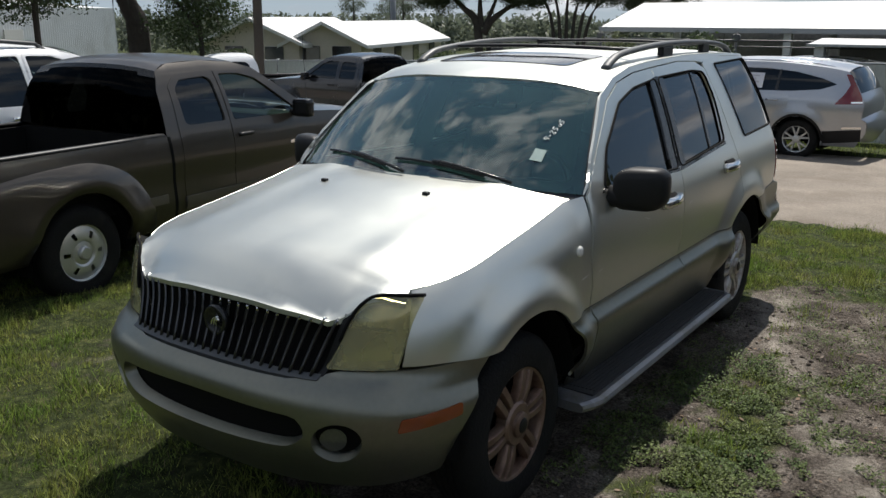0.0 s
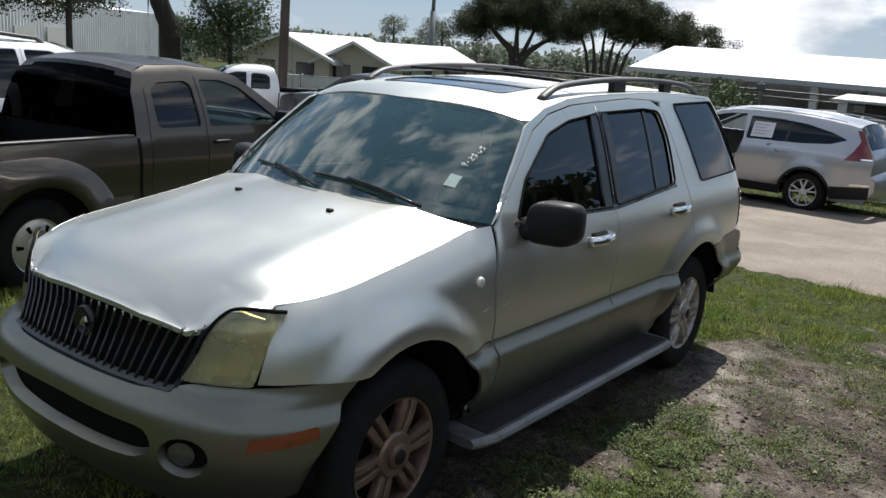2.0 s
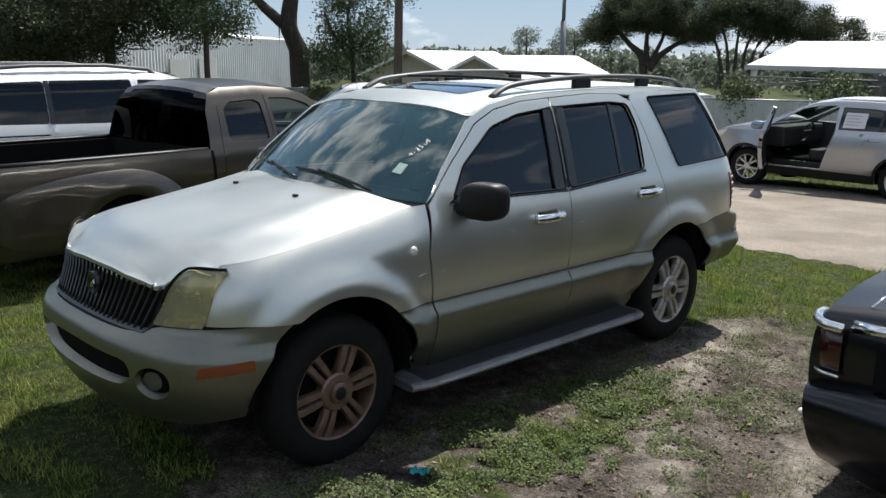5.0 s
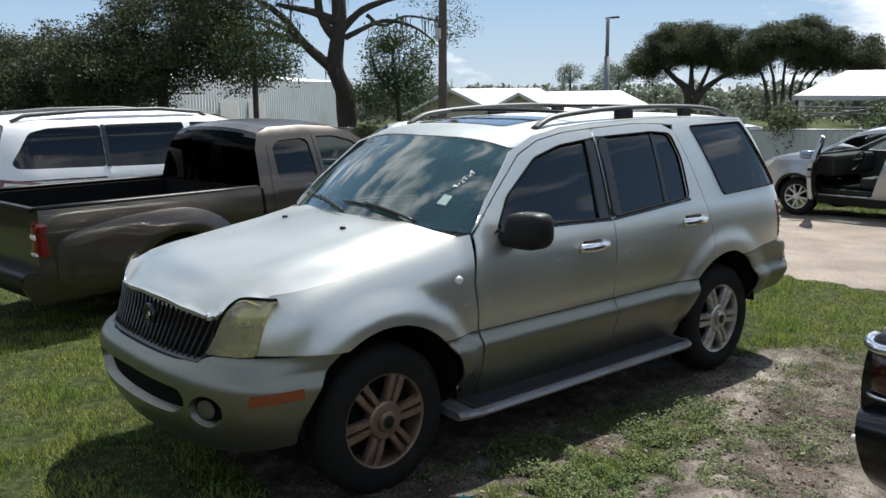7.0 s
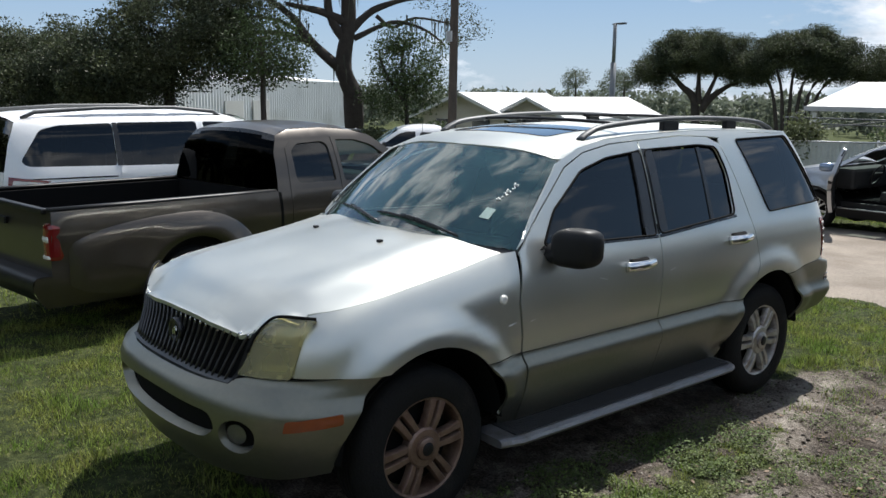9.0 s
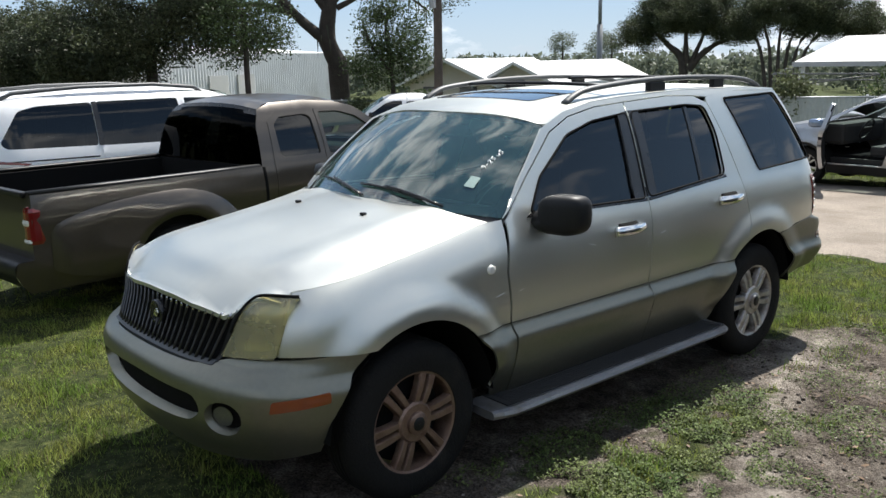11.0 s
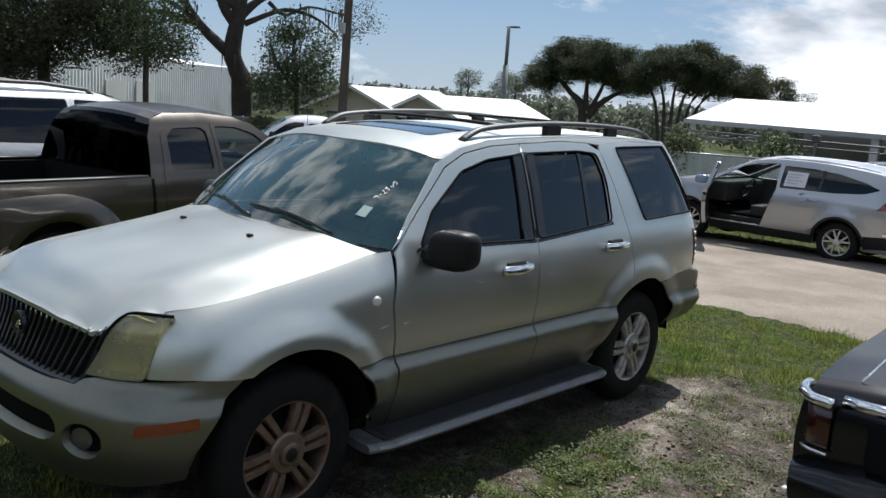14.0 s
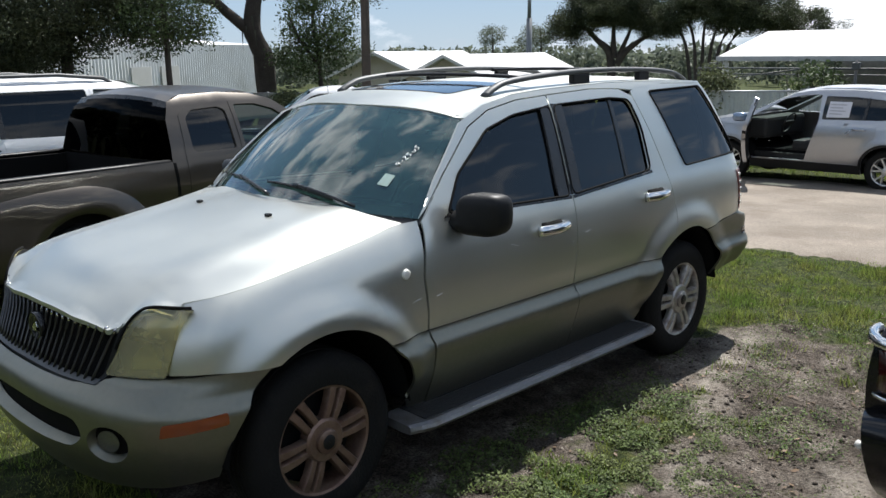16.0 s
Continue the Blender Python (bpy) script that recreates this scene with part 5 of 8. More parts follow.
def make_pickup(name, label, m, paint, glass_mat, rim, lower=None, scoop=False):
    root = thing(name, label, "pickup truck", m)
    b = Body(root, PICKUP_RUNS, PICKUP_W, [(-1.62, 0.44), (1.62, 0.44)], low=0.36, arch_z=0.36, flare=0.055, nose=(0.8, 0.14), tail=(0.4, 0.03))
    q_win = rounded([(0.045, 1.165), (0.055, 1.50), (0.12, 1.535), (0.42, 1.520), (0.505, 1.455), (0.515, 1.195), (0.48, 1.165)], 0.03)
    f_win = rounded([(-0.98, 1.150), (-0.50, 1.485), (-0.30, 1.540), (-0.055, 1.545), (-0.055, 1.160)], 0.03)
    b.sides(paint, [q_win, f_win])
    b.skin({"bumper_front": paint, "nose": BLACK, "bonnet": paint, "windscreen": WINDSHIELD, "roof": paint, "cab_back": None, "tailgate": paint, "bumper_rear": BLACK},
           {"bonnet": 0.05, "windscreen": 0.07, "roof": 0.05, "bumper_front": 0.15, "nose": 0.12, "tailgate": 0.0, "bumper_rear": 0.0})
    for tag, w, mt in (("cab_panel", 0.0, paint),):
        vs, fs = [], []
        line = smooth_line(PICKUP_RUNS[5][1], 5)
        for y, z in line:
            ww = b.x(y, z)
            for k in range(9):
                t = k / 4 - 1
                vs.append((ww * t, y + 0.03 * (1 - t * t), z + 0.05 * (1 - abs(t) ** 2.4) * max(0.0, (z - 1.40) / 0.20)))
        for i in range(len(line) - 1):
            for k in range(8):
                fs.append((i * 9 + k, i * 9 + k + 1, i * 9 + k + 10, i * 9 + k + 9))
        win = [f for j, f in enumerate(fs) if 1 <= j // 8 and (0 < j % 8 < 7 or j // 8 > 1)]
        mesh_part("cab_back", vs, [f for f in fs if f not in win], TRIM, root)
        mesh_part("rear_window", vs, win, REAR_GLASS, root, "black tinted rear window")
    box("brake_lamp", (-0.11, 0.60, 1.605), (0.11, 0.655, 1.635), DARKRED, root, "small red high brake lamp", bevel=0.006)
    # door panels with their glass
    door = [(-1.06, 0.46), (-1.10, 0.80), (-1.06, 1.13), (-0.55, 1.505), (-0.32, 1.565), (-0.012, 1.572), (-0.005, 0.46)]
    rear = [(0.0, 0.46), (0.0, 1.572), (0.10, 1.578), (0.46, 1.560), (0.565, 1.48), (0.60, 1.15), (0.60, 0.46)]
    for d in b.on("door", door, paint, holes=[f_win], lift=0.005):
        pass
    for d in b.on("access_door", rear, paint, holes=[q_win], lift=0.004):
        pass
    b.on("quarter_window", q_win, TINT, lift=-0.012, thick=0.004)
    b.on("side_window", f_win, glass_mat, lift=-0.012, thick=0.004)
    # a pressed line under the doors and along the bed, and the rear wheel bulge
    b.on("rocker_strip", [(-1.10, 0.60), (0.60, 0.60), (0.60, 0.50), (-1.08, 0.50)], lower or paint, lift=0.016, thick=0.014)
    b.on("bed_strip", [(0.80, 0.65), (1.08, 0.65), (1.10, 0.58), (0.80, 0.58)], lower or paint, lift=0.012, thick=0.012)
    b.on("cab_gap", [(0.685, 0.45), (0.715, 0.45), (0.745, 1.10), (0.715, 1.10)], VOID, lift=0.002, thick=0.002)
    for s in (1, -1):
        vs, fs = [], []
        n, rings = 30, ((0.442, 0.006), (0.452, 0.026), (0.49, 0.040), (0.54, 0.046), (0.59, 0.042), (0.63, 0.026), (0.665, 0.0), (0.69, -0.03))
        for i in range(n + 1):
            a = 0.05 + (math.pi - 0.1) * i / n
            for r, h in rings:
                q = ease((r - 0.442) / 0.25)
                ca, sa = math.cos(a), math.sin(a)
                y = min(2.69, 1.62 + r * ca * (1 + q * (0.95 if ca > 0 else 0.12)))
                z = 0.36 + r * (sa ** (1 - 0.65 * q) if ca > 0 else sa)
                vs.append((s * (b.x(y, z) - 0.012 + h), y, z))
        k = len(rings)
        for i in range(n):
            for j in range(k - 1):
                f = (i * k + j, i * k + j + 1, (i + 1) * k + j + 1, (i + 1) * k + j)
                fs.append(f[::-1] if s > 0 else f)
        mesh_part("wheel_bulge", vs, fs, paint, root)
    # load bed: rails, floor, walls
    for s in (1, -1):
        tube("bed_rail", [(s * (b.x(y, 1.10) - 0.035), y, 1.112) for y in (0.76, 1.2, 1.7, 2.2, 2.800)], 0.036, BLACK, root, seg=8, flat=0.5)
        box("bed_wall", (s * 0.80 - 0.02, 0.78, 0.62), (s * 0.80 + 0.02, 2.780, 1.09), VOID, root)
    box("bed_floor", (-0.80, 0.76, 0.56), (0.80, 2.800, 0.63), VOID, root)
    box("bed_front", (-0.82, 0.755, 0.6), (0.82, 0.775, 1.10), VOID, root)
    box("tailgate_top", (-0.80, 2.775, 1.075), (0.80, 2.835, 1.118), BLACK, root, bevel=0.012)
    box("tailgate_handle", (-0.10, 2.815, 0.93), (0.10, 2.845, 0.99), BLACK, root, bevel=0.01)
    for s in (1, -1):
        tl = box("tail_lamp", (s * 0.848 - 0.058, 2.715, 0.725), (s * 0.848 + 0.058, 2.842, 1.015), RED, root, "red tail lamp with a clear middle", bevel=0.04)
        box("reversing_lens", (s * 0.848 - 0.050, 2.735, 0.865), (s * 0.848 + 0.061, 2.848, 0.925), WHITE_LENS, tl, bevel=0.03)
        box("indicator_lens", (s * 0.848 - 0.050, 2.755, 0.742), (s * 0.848 + 0.056, 2.847, 0.775), WHITE_LENS, tl, bevel=0.016)
        mr = box("door_mirror", (-0.10, -0.05, -0.085), (0.10, 0.05, 0.085), TRIM, root, "black door mirror", bevel=0.035, m=pose(s * 1.01, -0.86, 1.20))
        tube("mirror_arm", [(s * 0.86, -0.87, 1.15), (s * 0.95, -0.86, 1.16)], 0.03, TRIM, mr)
        tube("door_handle", [(s * (b.x(-0.15, 1.03) + 0.012), -0.25 + 0.045 * k, 1.03) for k in range(5)], 0.017, BLACK, root)
        box("headlamp", (s * 0.62 - 0.16, -2.56, 0.80), (s * 0.62 + 0.14, -2.38, 0.97), WHITE_LENS, root, bevel=0.03)
    b.wheels(rim, tyre_truck, 0.355, (-1.62, 1.62), 0.885, "silver steel wheel with black tyre")
    b.belly(0.62, 0.34, 0.58)
    box("dashboard", (-0.72, -1.15, 0.9), (0.72, -0.80, 1.13), CABIN, root, bevel=0.05)
    for x in (-0.36, 0.36):
        st = box("seat", (x - 0.24, -0.45, 0.72), (x + 0.24, 0.0, 0.88), CLOTH, root, bevel=0.05)
        box("seat_back", (x - 0.24, -0.02, 0.85), (x + 0.24, 0.12, 1.30), CLOTH, st, bevel=0.05)
        box("head_rest", (x - 0.12, 0.03, 1.31), (x + 0.12, 0.12, 1.46), CLOTH, st, bevel=0.03)
    box("cabin_floor", (-0.80, -1.1, 0.5), (0.80, 0.66, 0.62), CABIN, root)
    if scoop:
        b.on("door_emblem", [(-0.95, 0.875), (-0.77, 0.875), (-0.77, 0.905), (-0.95, 0.905)], CHROME, lift=0.008, thick=0.004, label="small chrome lettering bars")
        tube("aerial", [(-0.72, -1.30, 1.10), (-0.72, -1.30, 1.13), (-0.72, -1.26, 1.9)], [0.012, 0.004, 0.002], BLACK, root, seg=5)
    return root


REAR_GLASS = glass("smoked_rear_glass", (0.012, 0.012, 0.013), 1.0, 0.02, 1.10)
# lighter copy of TRUCK: daylight on the pressed ledges put into the colour
TRUCK_LIT = mat("lit_ledge_bronze_grey", (0.135, 0.12, 0.10), 0.4, 0.5, 0.08, 3.0)
make_pickup("pickup_truck", "bronze grey extended-cab pickup truck with an open bed", pose(-4.475, 1.02, -0.125, 0, 0, 186) @ Matrix.Scale(1.035, 4), TRUCK, CLEARISH, steel_data, TRUCK_LIT, scoop=True)
make_pickup("pickup_truck", "charcoal black pickup truck parked before the fence", pose(-10.75, 11.65, ground_z(-10.75, 11.65), 0, 0, -92), DARKCAR, TINT, plain_data)
make_pickup("pickup_truck", "white pickup truck parked before the fence", pose(-14.75, 11.15, ground_z(-14.75, 11.15), 0, 0, -38), WHITE, TINT, steel_data)


def make_minivan(label, m):
    root = thing("minivan", label, "minivan", m)
    runs = [
        ("bumper_front", [(-2.44, 0.26), (-2.54, 0.45), (-2.52, 0.66), (-2.46, 0.80)]),
        ("bonnet", [(-2.46, 0.80), (-2.25, 0.93), (-1.85, 1.04), (-1.55, 1.09)]),
        ("windscreen", [(-1.55, 1.09), (-0.60, 1.63)]),
        ("roof", [(-0.60, 1.63), (-0.3, 1.70), (0.3, 1.745), (1.2, 1.745), (2.0, 1.705), (2.30, 1.66)]),
        ("rear_window", [(2.30, 1.66), (2.40, 1.42), (2.475, 1.12)]),
        ("tailgate", [(2.475, 1.12), (2.51, 0.92), (2.49, 0.72)]),
        ("bumper_rear", [(2.49, 0.72), (2.57, 0.64), (2.57, 0.45), (2.50, 0.30)]),
    ]
    b = Body(root, runs, [(0.2, 0.88), (0.36, 0.93), (0.6, 0.975), (0.85, 0.985), (1.05, 0.965), (1.12, 0.945), (1.4, 0.865), (1.58, 0.80), (1.68, 0.74), (1.76, 0.62)], [(-1.52, 0.39), (1.52, 0.39)], low=0.28, arch_z=0.34, tail=(0.6, 0.12))
    w1 = rounded([(1.235, 1.150), (1.225, 1.640), (1.85, 1.622), (2.06, 1.575), (2.30, 1.235), (2.24, 1.175)], 0.05)
    w2 = rounded([(0.12, 1.125), (0.15, 1.645), (1.165, 1.642), (1.175, 1.145)], 0.03)
    w3 = rounded([(-1.02, 1.105), (-0.42, 1.575), (-0.25, 1.635), (0.06, 1.643), (0.04, 1.12)], 0.03)
    b.sides(WHITE, [w1, w2, w3])
    for n, w in (("quarter_window", w1), ("side_window", w2), ("front_window", w3)):
        b.on(n, w, TINT, lift=-0.010, thick=0.004)
    b.on("pillar_trim", [(1.172, 1.145), (1.166, 1.640), (1.225, 1.638), (1.237, 1.15)], TRIM, lift=0.008, thick=0.003)
    b.on("sliding_door", rounded([(0.07, 0.42), (0.09, 1.05), (0.11, 1.672), (1.19, 1.670), (1.205, 1.06), (1.13, 0.75), (1.05, 0.42)], 0.03), WHITE, holes=[w2], lift=0.004)
    b.on("front_door", rounded([(-1.08, 0.42), (-1.12, 1.06), (-0.45, 1.60), (-0.25, 1.66), (0.095, 1.67), (0.075, 1.05), (0.04, 0.42)], 0.03), WHITE, holes=[w3], lift=0.005)
    b.on("door_track", [(1.25, 1.035), (2.25, 1.045), (2.25, 1.03), (1.25, 1.02)], TRIM, lift=0.002, thick=0.002)
    b.skin({"bumper_front": WHITE, "bonnet": WHITE, "windscreen": WINDSHIELD, "roof": WHITE, "rear_window": TINT, "tailgate": WHITE, "bumper_rear": WHITE}, {"bonnet": 0.05, "windscreen": 0.10, "roof": 0.06, "bumper_front": 0.2, "tailgate": 0.06, "rear_window": 0.06, "bumper_rear": 0.08})
    for s in (1, -1):
        tube("roof_rail", [(s * 0.66, y, z) for y, z in ((-0.25, 1.70), (-0.15, 1.765), (0.4, 1.815), (1.3, 1.812), (2.05, 1.765), (2.2, 1.70))], 0.026, RAIL, root, flat=0.9)
        for y in (0.15, 0.6):
            tube("door_handle", [(s * (b.x(y, 1.0) + 0.015), y - 0.5 + 0.05 * k if y < 0.3 else y - 0.40 + 0.05 * k, 1.0) for k in range(5)], 0.02, CHROME, root)
        mr = box("door_mirror", (-0.10, -0.05, -0.09), (0.10, 0.05, 0.09), WHITE, root, bevel=0.035, m=pose(s * 1.06, -0.92, 1.16))
    for n, poly, mt, lf in (("tail_lamp", [(2.02, 1.01), (2.44, 1.07), (2.46, 0.93), (2.16, 0.93)], RED, 0.012), ("lamp_lens", [(2.10, 0.995), (2.40, 1.03), (2.42, 0.955), (2.18, 0.955)], WHITE_LENS, 0.018)):
        b.on(n, poly, mt, lift=lf, thick=0.02)
    b.wheels(alloy_data, tyre_car, 0.335, (-1.52, 1.52), 0.95)
    b.belly(0.68)
    for x in (-0.42, 0.42):
        for y in (-0.2, 0.75):
            st = box("seat", (x - 0.25, y - 0.3, 0.65), (x + 0.25, y + 0.2, 0.82), CLOTH, root, bevel=0.05)
            box("seat_back", (x - 0.25, y + 0.18, 0.8), (x + 0.25, y + 0.32, 1.35), CLOTH, st, bevel=0.05)
    return root


make_minivan("white minivan with dark windows and black roof rails", pose(-7.81, 1.33, -0.135, 0, 0, 182) @ Matrix.Scale(1.02, 4))


def make_crossover(label, m, paint, open_door=True):
    root = thing("crossover_car", label, "car", m)
    runs = [
        ("bumper_front", [(-2.16, 0.24), (-2.26, 0.36), (-2.25, 0.60), (-2.18, 0.76)]),
        ("bonnet", [(-2.18, 0.76), (-2.06, 0.90), (-1.75, 1.00), (-1.35, 1.07), (-1.08, 1.11)]),
        ("windscreen", [(-1.08, 1.11), (-0.26, 1.495)]),
        ("roof", [(-0.26, 1.495), (0.05, 1.548), (0.5, 1.565), (1.1, 1.552), (1.7, 1.495), (2.0, 1.445)]),
        ("rear_window", [(2.0, 1.445), (2.12, 1.30), (2.22, 1.12)]),
        ("tailgate", [(2.22, 1.12), (2.29, 0.95), (2.27, 0.72)]),
        ("bumper_rear", [(2.27, 0.72), (2.35, 0.66), (2.35, 0.50), (2.26, 0.36)]),
    ]
    b = Body(root, runs, [(0.2, 0.80), (0.36, 0.85), (0.6, 0.895), (0.85, 0.91), (1.0, 0.895), (1.08, 0.870), (1.3, 0.80), (1.5, 0.72), (1.58, 0.67), (1.66, 0.55)], [(-1.31, 0.385), (1.31, 0.385)], low=0.26, arch_z=0.335, nose=(0.85, 0.22), tail=(0.6, 0.12), flare=0.03)
    w_f = rounded([(-0.90, 1.105), (-0.38, 1.385), (-0.12, 1.445), (0.20, 1.465), (0.185, 1.095)], 0.03)
    w_r = rounded([(0.265, 1.098), (0.275, 1.468), (0.75, 1.465), (1.20, 1.425), (1.62, 1.335), (1.86, 1.245), (1.62, 1.158), (1.15, 1.115)], 0.03)
    hole = rounded([(-0.97, 0.42), (-1.02, 0.80), (-0.94, 1.095), (-0.40, 1.405), (-0.12, 1.470), (0.20, 1.490), (0.225, 1.06), (0.12, 0.72), (0.02, 0.42)], 0.04)
    for mir in (False, True):
        panel("body_side", b.surf, b.outline(), paint, root, step=0.08, thick=0.02, holes=[w_r] + ([hole] if (open_door and not mir) else [w_f]), mirror=mir)
    b.on("rear_side_window", w_r, TINT, lift=-0.008, thick=0.004)
    b.on("window_pillar", [(0.90, 1.11), (0.93, 1.455), (0.97, 1.45), (0.95, 1.115)], TRIM, lift=0.001, thick=0.003)
    b.on("rear_door_line", rounded([(0.24, 0.42), (0.265, 1.04), (1.15, 1.075), (1.10, 0.85), (0.92, 0.60), (0.88, 0.42)], 0.03), paint, lift=0.005, thick=0.007)
    b.on("sill_cladding", [(-0.92, 0.40), (0.92, 0.40), (0.92, 0.26), (-0.92, 0.26)], BLACK, lift=0.012, thick=0.01)
    for hy in (-1.31, 1.31):
        ring = [(hy + 0.425 * math.cos(a), 0.335 + 0.425 * math.sin(a)) for a in np.linspace(0.0, math.pi, 17)] + [(hy + 0.385 * math.cos(a), 0.335 + 0.385 * math.sin(a)) for a in np.linspace(math.pi, 0.0, 17)]
        b.on("arch_cladding", ring, BLACK, lift=0.008, thick=0.008)
    b.on("rear_cladding", [(1.72, 0.50), (2.28, 0.55), (2.28, 0.36), (1.72, 0.30)], BLACK, lift=0.01, thick=0.01)
    b.skin({"bumper_front": paint, "bonnet": paint, "windscreen": CLEARISH, "roof": paint, "rear_window": TINT, "tailgate": paint, "bumper_rear": paint}, {"bonnet": 0.05, "windscreen": 0.09, "roof": 0.06, "bumper_front": 0.2, "tailgate": 0.08, "rear_window": 0.08, "bumper_rear": 0.10})
    for s in (1, -1):
        tl = b.on("tail_lamp", rounded([(1.965, 1.405), (2.045, 1.395), (2.145, 1.24), (2.24, 1.06), (2.27, 0.955), (1.86, 0.935), (1.98, 1.08), (2.055, 1.24)], 0.015), RED, lift=0.012, thick=0.02, both=False, mirror=s < 0, label="red boomerang tail lamp")
        b.on("chrome_strip", [(2.10, 0.985), (2.26, 0.99), (2.265, 0.965), (2.10, 0.96)], CHROME, lift=0.018, thick=0.006, both=False, mirror=s < 0)
        b.on("bumper_trim", [(2.0, 0.585), (2.28, 0.60), (2.28, 0.565), (2.0, 0.55)], CHROME, lift=0.014, thick=0.008, both=False, mirror=s < 0)
        b.on("headlamp", rounded([(-1.72, 0.98), (-2.10, 0.86), (-2.12, 0.74), (-1.98, 0.76), (-1.80, 0.88)], 0.02), WHITE_LENS, lift=0.01, both=False, mirror=s < 0)
        tube("roof_rail", [(s * 0.60, y, z) for y, z in ((-0.05, 1.535), (0.2, 1.58), (0.8, 1.592), (1.4, 1.558), (1.75, 1.505))], 0.015, CHROME, root)
        tube("door_handle", [(s * (b.x(0.85, 0.96) + 0.016), 0.78 + 0.05 * k, 0.965) for k in range(5)], 0.016, paint, root)
    b.wheels(alloy_data, tyre_car, 0.335, (-1.31, 1.31), 0.855, "silver alloy wheel")
    b.belly(0.6)
    # the paper in the rear side window
    b.on("window_notice", [(0.33, 1.135), (0.69, 1.145), (0.70, 1.385), (0.35, 1.385)], PAPER, lift=0.002, thick=0.002, both=False, label="white printed notice in the window")
    for k in range(4):
        z = 1.345 - k * 0.048
        b.on("notice_line", [(0.37, z), (0.62 - 0.05 * (k % 2), z), (0.62 - 0.05 * (k % 2), z - 0.016), (0.37, z - 0.016)], INK, lift=0.005, thick=0.001, both=False)
    # cabin behind the open door
    box("cabin_floor", (-0.72, -1.0, 0.42), (0.72, 1.9, 0.50), CABIN, root)
    box("dashboard", (-0.74, -1.05, 0.72), (0.74, -0.70, 1.08), CABIN, root, bevel=0.06)
    for x in (-0.36, 0.36):
        st = box("front_seat", (x - 0.25, -0.32, 0.52), (x + 0.25, 0.18, 0.72), CABIN, root, bevel=0.06)
        box("seat_back", (-0.24, -0.07, 0), (0.24, 0.07, 0.60), CABIN, st, bevel=0.06, m=pose(x, 0.18, 0.66, -16) @ Matrix.Scale(0.94, 4))
        box("head_rest", (-0.12, -0.05, 0.62), (0.12, 0.05, 0.78), CABIN, st, bevel=0.03, m=pose(x, 0.18, 0.64, -12) @ Matrix.Scale(0.94, 4))
    sw, sf = lathe([(0.17, -0.012), (0.185, -0.016), (0.195, 0.0), (0.185, 0.016), (0.17, 0.012)], 24, closed=True)
    tl = pose(0.36, -0.50, 0.98, 0, 25, 90)
    sw_ob = mesh_part("steering_wheel", [tl @ Vector(v) for v in sw], sf, BLACK, root)
    box("steering_boss", (-0.02, -0.16, -0.04), (0.02, 0.16, 0.04), BLACK, sw_ob, bevel=0.01, m=tl)
    # door swung open on its front hinge
    shut = Vector((0.87, -0.98, 0.7))
    swing = Matrix.Translation(shut) @ pose(0, 0, 0, 0, 0, -66) @ Matrix.Translation(-shut)
    if open_door:
        d = panel("front_door", b.surf, hole, paint, root, step=0.08, thick=0.06, holes=[w_f], label="front door standing wide open")
        d.matrix_local = swing
        panel("door_lining", b.surf, [(-0.94, 0.46), (-0.98, 0.80), (-0.92, 1.04), (0.18, 1.03), (0.10, 0.72), (0.0, 0.46)], BLACK, d, step=0.1, lift=-0.062, thick=0.01)
        panel("door_window", b.surf, w_f, CLEARISH, d, step=0.1, lift=-0.02, thick=0.004)
        panel("frame_trim", b.surf, rounded([(-0.93, 1.085), (-0.40, 1.398), (-0.12, 1.462), (0.21, 1.485), (0.20, 1.07)], 0.03), TRIM, d, step=0.08, lift=-0.03, thick=0.02, holes=[w_f])
        bm = bmesh.new()
        bmesh.ops.create_uvsphere(bm, u_segments=16, v_segments=10, radius=1)
        for v in bm.verts:
            v.co = Vector((math.copysign(abs(v.co.x) ** 0.6, v.co.x) * 0.12, v.co.y * 0.06, math.copysign(abs(v.co.z) ** 0.6, v.co.z) * 0.075)) + Vector((1.0, -0.80, 1.10))
        part("door_mirror", bm, MIRROR_BLUE, d, "door mirror with the sky's blue painted on", smooth=True)
    else:
        b.on("front_window", w_f, TINT, lift=-0.008, thick=0.004)
    return root


# the sky's reflection is put into the shell as a blue base colour
MIRROR_BLUE = mat("sky_tinted_mirror_shell", (0.20, 0.26, 0.36), 0.15, 0.6, 0.05, 5.0, coat=0.8)
make_crossover("silver crossover with its driver door wide open", pose(-2.30, 11.90, ground_z(-2.3, 11.9) + 0.01, 0, 0, -91.5), CRV)


